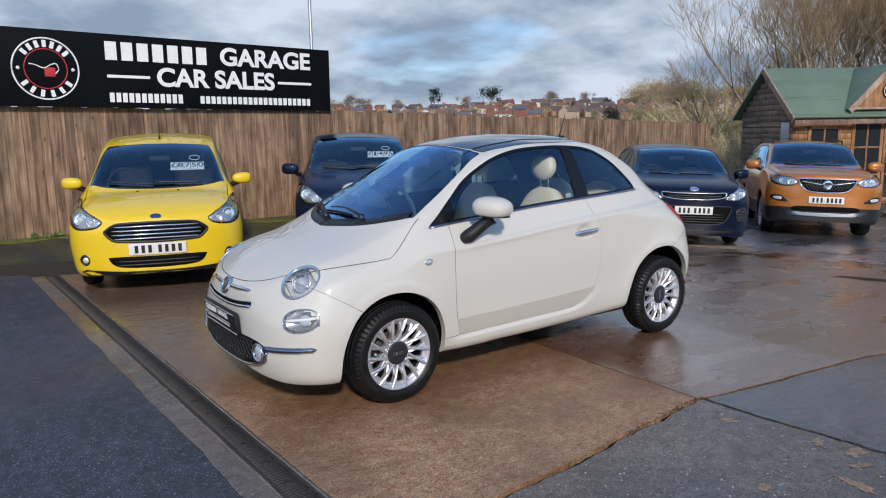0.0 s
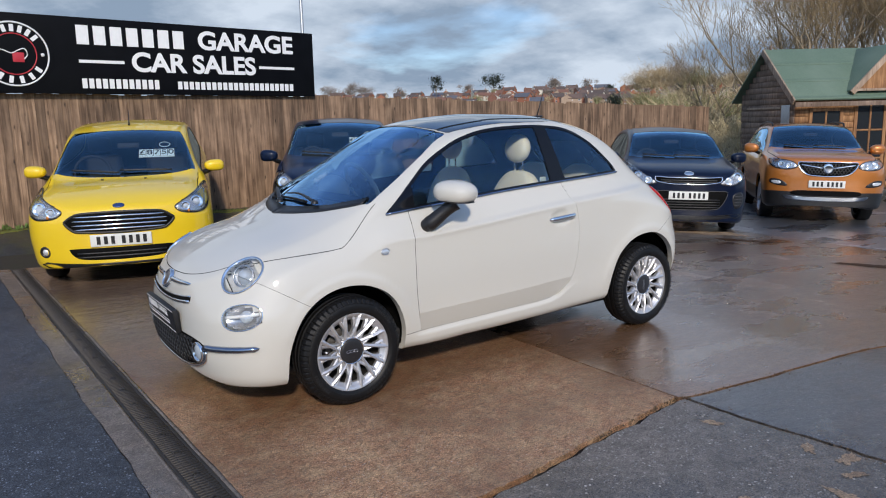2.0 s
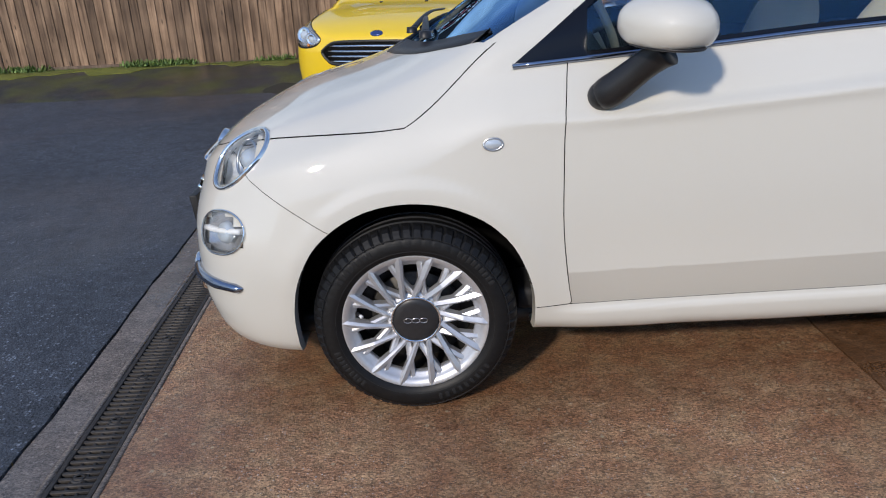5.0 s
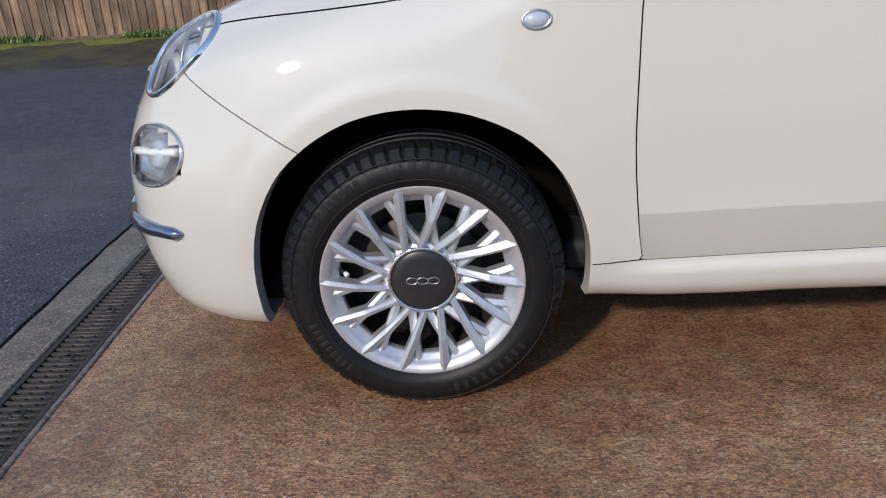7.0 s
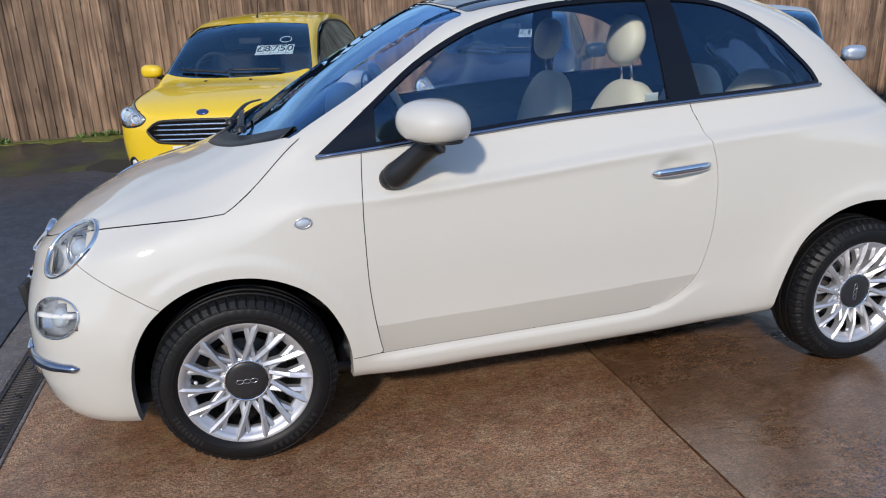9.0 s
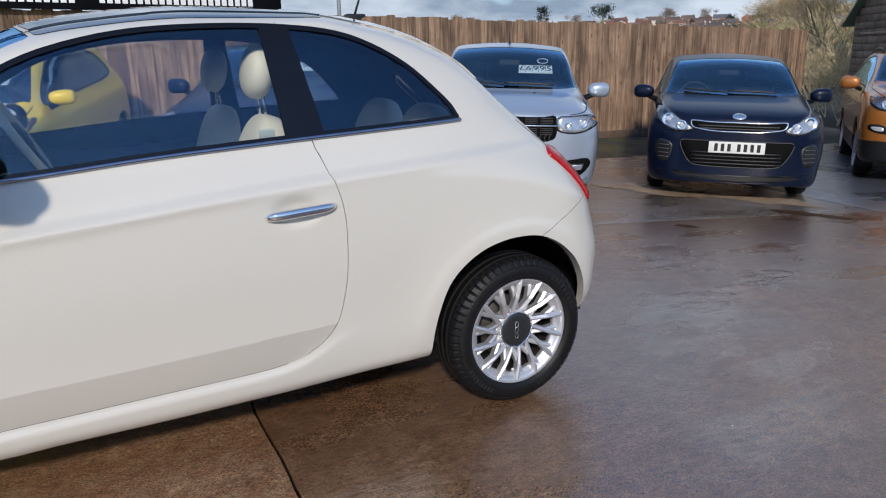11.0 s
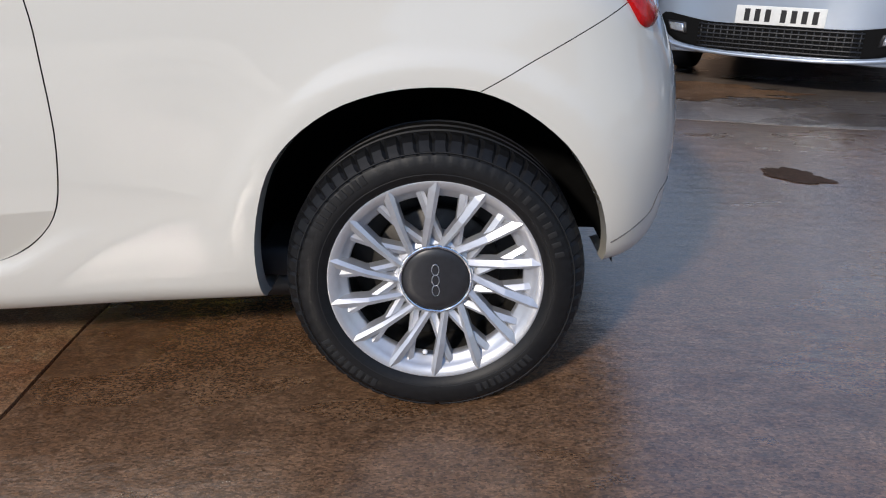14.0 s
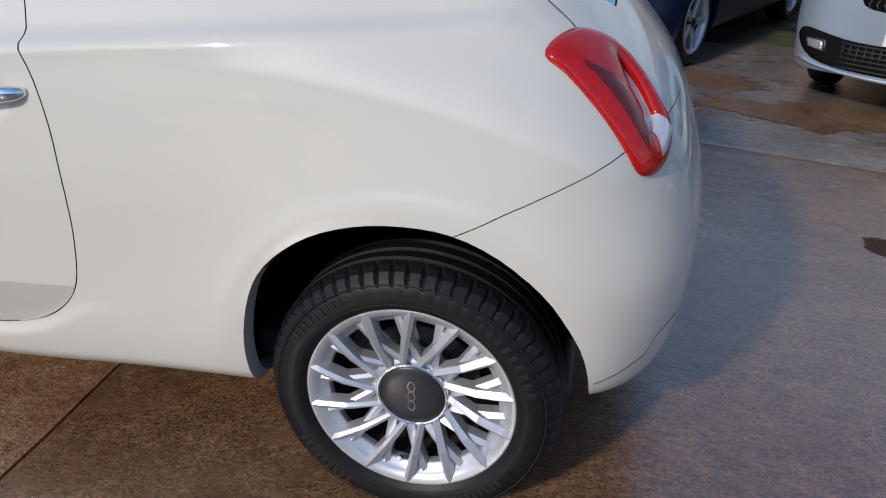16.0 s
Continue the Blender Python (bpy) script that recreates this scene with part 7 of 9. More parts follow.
# front gable over the doors
gx = 1.99
for s in (1, -1):
    bm = bmesh.new()
    add_box(bm, (-0.03, -0.20, 0.0), (1.29, 1.12, 0.04), 0.006)
    m_ = Matrix.Translation((gx, 0, EAVE + 0.93)) @ pose(0, 0, 0, 0, 46.5, 0)
    if s < 0:
        m_ = Matrix.Translation((gx, 0, EAVE + 0.93)) @ Matrix.Diagonal((-1, 1, 1, 1)) @ pose(0, 0, 0, 0, 46.5, 0)
    bm.transform(m_)
    if s < 0:
        bmesh.ops.reverse_faces(bm, faces=bm.faces[:])
    shed_part("porch_roof", bm, FELT)
    bm = bmesh.new()
    add_box(bm, (-0.03, -0.245, -0.065), (1.31, -0.205, 0.05), 0.004)
    bm.transform(m_)
    if s < 0:
        bmesh.ops.reverse_faces(bm, faces=bm.faces[:])
    shed_part("porch_barge", bm, BARGE)
bm = bmesh.new()
add_prism(bm, [(-0.80, 0.0), (0.80, 0.0), (0.0, 0.84)], 0.05, Matrix.Translation((gx, -0.18, EAVE + 0.04)))
shed_part("porch_gable", bm, SHEDWOOD, flat=True)
bm = bmesh.new()
add_box(bm, (gx - 0.86, -0.215, EAVE + 0.005), (gx + 0.86, -0.16, EAVE + 0.055), 0.004)
shed_part("gable_sill", bm, BARGE)
bm = bmesh.new()
add_box(bm, (-0.040, 0.55, 1.80), (-0.021, 2.10, 1.84), 0.004)
shed_part("batten", bm, BARGE)
bm = bmesh.new()
add_box(bm, (-0.036, 0.16, 1.30), (-0.021, 0.50, 1.88), 0.004)
shed_part("notice_panel", bm, GALV, label="grey panel on the gable end")
bm = bmesh.new()
add_lathe(bm, [(0.0, -0.02), (0.17, -0.02), (0.17, 0.01)], 36, Matrix.Translation((gx, -0.20, EAVE + 0.40)))
rd = shed_part("shed_roundel", bm, INK, label="round black dealer badge")
bm = bmesh.new()
add_tube(bm, [(gx + 0.155 * math.cos(q), -0.222, EAVE + 0.40 + 0.155 * math.sin(q)) for q in np.linspace(0, 2 * math.pi, 41)[:-1]], 0.009, 6, True)
shed_part("roundel_ring", bm, SIGNWHITE, rd)
bm = bmesh.new()
add_box(bm, (gx - 0.05, -0.230, EAVE + 0.36), (gx + 0.06, -0.218, EAVE + 0.43), 0.004)
shed_part("roundel_can", bm, SIGNRED, rd)
DARKGLASS = mat("dark_pane", (0.02, 0.024, 0.028), 0.06, 0, 0.5)


def framed(x0, x1, z0, z1, cols, rows_, name, label):
    """A timber-framed unit of panes on the shed's front."""
    bm = bmesh.new()
    for a, b, c, d in ((x0, x0 + 0.07, z0, z1), (x1 - 0.07, x1, z0, z1), (x0, x1, z0, z0 + 0.09), (x0, x1, z1 - 0.07, z1)):
        add_box(bm, (a, -0.05, c), (b, -0.012, d), 0.004, segments=1)
    for k in range(1, cols):
        x = x0 + (x1 - x0) * k / cols
        add_box(bm, (x - 0.018, -0.046, z0 + 0.05), (x + 0.018, -0.016, z1 - 0.05), 0.003, segments=1)
    for k in range(1, rows_):
        z = z0 + (z1 - z0) * k / rows_
        add_box(bm, (x0 + 0.05, -0.046, z - 0.018), (x1 - 0.05, -0.016, z + 0.018), 0.003, segments=1)
    fr = shed_part(name, bm, SHEDWOOD, label=label)
    for i in range(cols):
        for j in range(rows_):
            bm = bmesh.new()
            add_box(bm, (x0 + (x1 - x0) * i / cols + 0.02, -0.030, z0 + (z1 - z0) * j / rows_ + 0.02), (x0 + (x1 - x0) * (i + 1) / cols - 0.02, -0.024, z0 + (z1 - z0) * (j + 1) / rows_ - 0.02))
            shed_part("pane", bm, DARKGLASS, fr, flat=True)
    return fr


framed(0.30, 1.05, 1.15, 1.80, 2, 1, "shed_window", "timber-framed shed window")
framed(1.30, 2.02, 0.10, 1.92, 2, 3, "shed_door", "half-glazed timber door")
dr_ = framed(2.04, 2.76, 0.10, 1.92, 2, 3, "shed_door", "half-glazed timber door")
bm = bmesh.new()
add_tube(bm, [(2.08, -0.055, 0.98), (2.08, -0.085, 0.98), (2.18, -0.085, 0.98)], 0.011, 8)
shed_part("door_handle", bm, SATIN, dr_)

# bare trees and shrubs
BARK = mat("bare_bark", (0.30, 0.235, 0.155), 0.85, grain=0.35, scale=8)
TWIG = mat("bare_twig", (0.33, 0.245, 0.14), 0.85, grain=0.3, scale=3)

PALEWOOD = mat("pale_stems", (0.62, 0.53, 0.36), 0.85, grain=0.3, scale=6)
PALETWIG = mat("pale_twigs", (0.56, 0.45, 0.26), 0.85, grain=0.35, scale=3)


def bare_tree(name, label, x, y, z, height, seed, spread=0.55, trunks=1, depth=5, thick=None, kids=3, upright=0.35, bark=BARK, twigs=TWIG):
    """A leafless tree: tapered trunk and limbs (one part), fine twigs (another)."""
    r = random.Random(seed)
    tree = thing(name, label, "tree", pose(x, y, z))
    wood, twig = bmesh.new(), ([], [])

    def grow(p, d, length, rad, level):
        pts, q, dirn = [p], p, d
        n = 4 if level < 3 else 3
        for k in range(n):
            dirn = (dirn + Vector((r.gauss(0, 0.13), r.gauss(0, 0.13), r.gauss(0.04, 0.08) + upright * 0.15))).normalized()
            q = q + dirn * (length / n)
            pts.append(q)
        if level <= 2:
            add_tube(wood, pts, [rad * (1 - 0.45 * k / n) for k in range(n + 1)], 7 if level < 2 else 5)
        else:
            co, fa = twig
            for a, b in zip(pts, pts[1:]):
                w = max(0.006, rad) * 0.9
                sd = (b - a).cross(Vector((r.uniform(-1, 1), r.uniform(-1, 1), 0.2))).normalized() * w
                s2 = (b - a).normalized().cross(sd)
                k = len(co)
                co.extend([a + sd, a - sd * 0.5 + s2 * 0.8, a - sd * 0.5 - s2 * 0.8, b + sd * 0.7, b - sd * 0.35 + s2 * 0.56, b - sd * 0.35 - s2 * 0.56])
                fa.extend([(k, k + 1, k + 4, k + 3), (k + 1, k + 2, k + 5, k + 4), (k + 2, k, k + 3, k + 5)])
        if level >= depth:
            return
        for k in range(kids + (1 if level == 1 else 0)):
            t = r.uniform(0.35, 1.0) if k else 1.0
            i = min(n - 1, int(t * n))
            p2 = pts[i].lerp(pts[i + 1], t * n - i)
            ax = Vector((r.gauss(0, 1), r.gauss(0, 1), r.gauss(0, 0.5))).normalized()
            d2 = (dirn + ax * spread * (0.6 if k == 0 else 1.1) + Vector((0, 0, upright))).normalized()
            grow(p2, d2, length * r.uniform(0.58, 0.80), rad * (0.62 if k == 0 else 0.48), level + 1)

    for k in range(trunks):
        a = 2 * math.pi * k / trunks + r.uniform(-0.4, 0.4)
        lean = Vector((math.cos(a) * 0.3, math.sin(a) * 0.3, 1)) if trunks > 1 else Vector((0.03, 0.02, 1))
        grow(Vector((0.12 * math.cos(a), 0.12 * math.sin(a), 0)) if trunks > 1 else Vector((0, 0, 0)), lean.normalized(), height * 0.32, thick or height * 0.022, 0)
    part("trunk", wood, bark, tree)
    me = bpy.data.meshes.new("twig_crown")
    me.from_pydata(twig[0], [], twig[1])
    me.materials.append(twigs)
    shaped("twig_crown", me, tree)
    return tree


ash = bare_tree("tree", "large leafless ash tree behind the shed", 24.5, 10.4, -1.0, 10.0, 4, 0.78, 3, 6, 0.085, 3, 0.26)
upright = bare_tree("tree", "leafless upright tree behind the shed", 28.5, 8.0, -1.0, 11.0, 9, 0.74, 3, 6, 0.085, 3, 0.28)
for of, x, y, turn in ((ash, 27.5, 11.2, 70), (upright, 31.0, 10.4, 140), (ash, 30.0, 5.6, 215), (upright, 25.5, 7.2, 250), (ash, 33.5, 7.5, 300), (upright, 26.8, 9.3, 20), (ash, 29.2, 7.2, 160), (upright, 30.6, 6.4, 330)):
    copy_thing(of, pose(x, y, -1.0, 0, 0, turn))
bare_tree("tree", "leafless tree beyond the yard fence", 28.0, 14.5, -1.5, 8.0, 12, 0.8, 2, 6, 0.10, 3, 0.15)
bare_tree("shrub", "leafless brown shrub at the fence end", 15.2, 6.9, -0.6, 2.6, 15, 0.8, 3, 4, 0.02, 4, 0.1, PALEWOOD, PALETWIG)
bare_tree("shrub", "leafless brown shrub at the fence end", 16.8, 8.2, -0.8, 3.0, 18, 0.8, 3, 4, 0.02, 4, 0.1, PALEWOOD, PALETWIG)
bare_tree("shrub", "leafless brown shrub at the fence end", 15.6, 6.0, -0.6, 1.8, 21, 0.9, 3, 4, 0.018, 4, 0.05, PALEWOOD, PALETWIG)

# far hillside with houses
HILL = mat("hill_grass", (0.10, 0.105, 0.05), 0.9, grain=0.4, scale=0.05, dirt=0.6, dirt_scale=0.03, dirt_color=(0.10, 0.075, 0.045))
def hill_z(d, b):
    """Height of the far hillside at distance d and bearing b (degrees from +y, clockwise)."""
    return -2.5 + (0.067 + 0.010 * smooth(30, 62, b)) * max(0, min(d, 780) - 380) + 1.2 * math.sin(b * 0.31 + 1.0) * smooth(400, 560, d)


bm, rows = bmesh.new(), []
for i in range(37):
    d = 55 + i * 21
    rows.append([bm.verts.new((d * math.sin(radians(b)), d * math.cos(radians(b)), hill_z(d, b))) for b in range(-10, 101, 3)])
for a, b in zip(rows, rows[1:]):
    for k in range(len(a) - 1):
        bm.faces.new((a[k], a[k + 1], b[k + 1], b[k]))
bmesh.ops.recalc_face_normals(bm, faces=bm.faces[:])
tagged(part("hillside", bm, HILL), "far grassy hillside under the houses", "hill", "", "structure")
BRICKS = [mat("house_brick", (0.33, 0.13, 0.075), 0.85, grain=0.2, scale=2), mat("house_brick_dark", (0.22, 0.10, 0.07), 0.85, grain=0.2, scale=2), mat("house_render", (0.66, 0.62, 0.54), 0.8, grain=0.08, scale=1), mat("house_buff", (0.40, 0.29, 0.21), 0.85, grain=0.15, scale=2)]
ROOFS = [mat("roof_tile", (0.14, 0.095, 0.078), 0.8, grain=0.3, scale=3), mat("roof_slate", (0.11, 0.115, 0.135), 0.6, grain=0.25, scale=3), mat("roof_red", (0.20, 0.10, 0.07), 0.8, grain=0.3, scale=3), mat("roof_brown", (0.10, 0.075, 0.065), 0.8, grain=0.3, scale=3)]
FARPANE = mat("far_pane", (0.05, 0.06, 0.07), 0.15)
FARWHITE = mat("far_white", (0.68, 0.68, 0.66), 0.6)


def house(x, y, z, turn, w, d, h, roof, wall_m, roof_m, seed):
    """A far two-storey house: walls, gabled roof, chimney, windows."""
    r = random.Random(seed)
    hs = thing("house", "distant gabled house on the hillside", "house", pose(x, y, z, 0, 0, turn), "houses on the hill")
    bm = bmesh.new()
    add_box(bm, (-w / 2, -d / 2, -4.0), (w / 2, d / 2, h), 0)
    for s in (-1, 1):
        add_prism(bm, [(-d / 2, 0), (d / 2, 0), (0, roof)], 0.2, pose(s * w / 2 - 0.1, 0, h, 0, 0, 90) @ pose(0, -0.1, 0))
    part("wall", bm, wall_m, hs, flat=True)
    a = math.atan2(roof, d / 2)
    l = (d / 2 + 0.4) / math.cos(a)
    for s in (1, -1):
        bm = bmesh.new()
        add_box(bm, (-w / 2 - 0.35, -l, 0), (w / 2 + 0.35, 0.02, 0.18), 0)
        bm.transform(pose(0, 0, h + roof, 0, 0, 0 if s > 0 else 180) @ pose(0, 0, 0, math.degrees(a), 0, 0))
        rf = part("roof", bm, roof_m, hs, flat=True)
    bm = bmesh.new()
    cx = r.choice((-1, 1)) * w * 0.40
    add_box(bm, (cx - 0.45, -0.4, h + roof * 0.5), (cx + 0.45, 0.4, h + roof + 1.1), 0.03)
    part("chimney", bm, wall_m, rf)
    for zz in (1.2, 3.9):
        for k in (-0.3, 0.3):
            bm = bmesh.new()
            add_box(bm, (k * w - 0.75, -d / 2 - 0.06, zz - 0.65), (k * w + 0.75, -d / 2 + 0.02, zz + 0.65), 0)
            wf = part("window", bm, FARWHITE, hs, flat=True)
            bm = bmesh.new()
            add_box(bm, (k * w - 0.6, -d / 2 - 0.09, zz - 0.5), (k * w + 0.6, -d / 2 - 0.05, zz + 0.5), 0)
            part("pane", bm, FARPANE, wf, flat=True)
    if r.random() < 0.45:               # pale verge along the gable
        bm = bmesh.new()
        for s in (1, -1):
            add_box(bm, (-w / 2 - 0.42, -l, -0.25), (-w / 2 - 0.30, 0.02, 0.1), 0, pose(0, 0, h + roof) @ Matrix.Diagonal((1, s, 1, 1)) @ pose(0, 0, 0, math.degrees(a), 0, 0))
        part("verge", bm, FARWHITE, rf, flat=True)
    return hs


rnd = random.Random(31)
k = 0
for row, (d, n, lo, hi) in enumerate(((520, 16, 34, 64), (556, 24, 32, 64), (594, 28, 30, 63), (634, 30, 27, 62), (676, 30, 26, 62), (720, 28, 25, 60), (764, 24, 25, 56))):
    for i in range(n):
        b = lo + (hi - lo) * (i + rnd.uniform(0.1, 0.9)) / n
        dd = d + rnd.uniform(-14, 14)
        if rnd.random() < 0.16:
            continue
        x, y = dd * math.sin(radians(b)), dd * math.cos(radians(b))
        white = rnd.random()
        house(x, y, hill_z(dd, b), -b + rnd.choice((0, 0, 90, 25, -30)) + rnd.uniform(-8, 8), rnd.uniform(7, 15), rnd.uniform(6.5, 8), rnd.uniform(3.8, 5.4), rnd.uniform(2.0, 3.2),
              BRICKS[0 if white < 0.44 else (1 if white < 0.62 else (3 if white < 0.82 else 2))], ROOFS[rnd.choice((0, 0, 1, 2, 3, 3))], k)
        k += 1

# far trees: clumps of fine leaves or twigs on short trunks
EVERGREEN = mat("evergreen", (0.020, 0.030, 0.020), 0.9, grain=0.4, scale=1)
SCRUB = mat("winter_scrub", (0.46, 0.36, 0.22), 0.95, grain=0.4, scale=0.6)
SCRUBGREEN = mat("olive_scrub", (0.27, 0.25, 0.12), 0.95, grain=0.4, scale=0.6)
GREYTWIG = mat("grey_twigs", (0.25, 0.21, 0.18), 0.95, grain=0.4, scale=0.6)


def clump_tree(x, y, z, h, w, material, seed, label, tall=0.35, name="far_tree", density=1600, fine=1.0, twiggy=False):
    """A far tree: trunk and a loose crown of many small leaf faces in uneven clumps."""
    r = random.Random(seed)
    t = thing(name, label, "tree", pose(x, y, z), "trees on the hill")
    bm = bmesh.new()
    add_tube(bm, [(0, 0, -1.5), (0.1, 0, h * tall), (0, 0.1, h * 0.75)], [w * 0.05, w * 0.04, w * 0.012], 6)
    part("trunk", bm, BARK, t)
    co, fa = [], []
    blobs = [(r.gauss(0, w * 0.24), r.gauss(0, w * 0.24), h * (tall + (1 - tall) * r.uniform(0.05, 0.92)), w * r.uniform(0.10, 0.24)) for _ in range(16)]
    for _ in range(density):
        bx, by, bz, br = blobs[r.randrange(16)]
        p = Vector((bx + r.gauss(0, br), by + r.gauss(0, br), bz + r.gauss(0, br * 0.7)))
        s = w * r.uniform(0.022, 0.060) * fine
        q = Euler((r.uniform(0, 6), r.uniform(0, 6), r.uniform(0, 6))).to_matrix()
        k = len(co)
        if twiggy:
            up = Vector((p.x * 0.6 + r.gauss(0, w * 0.2), p.y * 0.6 + r.gauss(0, w * 0.2), r.uniform(0.1, 0.6) * w)).normalized()
            sd = up.cross(Vector((r.uniform(-1, 1), r.uniform(-1, 1), r.uniform(-0.3, 0.3)))).normalized() * s * 0.16
            co += [p - sd, p + sd, p + up * s * 4.0]
        else:
            co += [p + q @ Vector(v) for v in ((-s, -s * 0.5, 0), (s, -s * 0.5, 0), (0, s, 0))]
        fa.append((k, k + 1, k + 2))
    me = bpy.data.meshes.new("crown")
    me.from_pydata(co, [], fa)
    me.materials.append(material)
    shaped("crown", me, t)


def hill_tree(b, d, h, w, material, seed, label, tall=0.2, density=1300, fine=1.0, twiggy=False):
    clump_tree(d * math.sin(radians(b)), d * math.cos(radians(b)), hill_z(d, b), h, w, material, seed, label, tall, density=density, fine=fine, twiggy=twiggy)


hill_tree(34.8, 690, 24, 11, EVERGREEN, 1, "dark pine standing above the far houses", 0.45)
hill_tree(39.3, 700, 24, 13, EVERGREEN, 2, "dark pine standing above the far houses", 0.35)
for b, d, h, w, sd in ((26.5, 780, 13, 13, 301), (28.0, 780, 15, 15, 302), (29.2, 780, 12, 12, 303), (32.0, 785, 11, 12, 304), (37.3, 785, 12, 10, 305), (44.0, 785, 13, 14, 306), (46.6, 785, 12, 10, 307)):
    hill_tree(b, d, h, w, GREYTWIG, sd, "bare winter tree on the skyline", 0.25, 4000, 0.8, True)
for b, d, h, w, sd in ((50.6, 690, 16, 20, 311), (52.0, 680, 21, 26, 312), (53.4, 690, 23, 26, 313), (54.8, 680, 19, 24, 314), (56.2, 670, 15, 22, 315), (57.8, 650, 13, 20, 316)):
    hill_tree(b, d, h, w, rnd.choice((SCRUB, GREYTWIG, SCRUBGREEN)), sd, "broad bare tree in a wood above the houses", 0.15, 8000, 0.7, True)
for i in range(60):
    b = rnd.uniform(26, 66)
    d = rnd.choice((500, 540, 575, 615, 655, 700, 740)) + rnd.uniform(-8, 8)
    hill_tree(b, d, rnd.uniform(4, 9), rnd.uniform(5, 10), rnd.choice((SCRUB, SCRUB, SCRUBGREEN, EVERGREEN, GREYTWIG)), 50 + i, "distant winter tree among the houses")
for i in range(26):
    b = rnd.uniform(52, 72)
    d = rnd.uniform(38, 100)
    clump_tree(d * math.sin(radians(b)), d * math.cos(radians(b)), -2.0 + 0.03 * (d - 30), rnd.uniform(2.2, 4.2), rnd.uniform(4, 6.5), rnd.choice((SCRUB, SCRUB, SCRUBGREEN)), 150 + i, "brown winter scrub beyond the yard", 0.05, "scrub_bush", 5000, 0.8, True)

# plain wall added unseen behind the camera, for a grey band in the paint
bm = bmesh.new()
add_box(bm, (-15.0, -17.2, -0.6), (16.5, -16.9, 3.1), 0.01)
tagged(part("wall_south", bm, mat("plain_wall", (0.30, 0.27, 0.24), 0.85, grain=0.2, scale=12, bump=0.2, dirt=0.4, dirt_scale=0.8, dirt_color=(0.16, 0.14, 0.12))), "plain rendered wall added out of view for paint reflections", "wall", "", "structure")

# ---- the other parked cars ----
def car_spec(S, zt, z4, W, ends, low=0.2, roof_f=0.685):
    S, zt, z4 = list(S), list(zt), list(z4)
    f4, z6, f6, zs = [], [], [], []
    for k, (x, a, b) in enumerate(zip(S, zt, z4)):
        g = min(1, max(0, (a - b - 0.08) / 0.35))
        f4.append(0.96 - 0.05 * g), z6.append(a - (0.018 + 0.034 * g) if a - b > 0.1 else a - 0.25 * (a - b)), f6.append(0.76 + (roof_f + 0.02 - 0.76) * g)
        e = min(x - S[0], S[-1] - x)
        zs.append(low + 0.05 * max(0, 1 - e / 0.25))
    return dict(S=S, zt=zt, z4=z4, f4=f4, z6=z6, f6=f6, zs=zs, W=[W] * len(S), ends=ends)


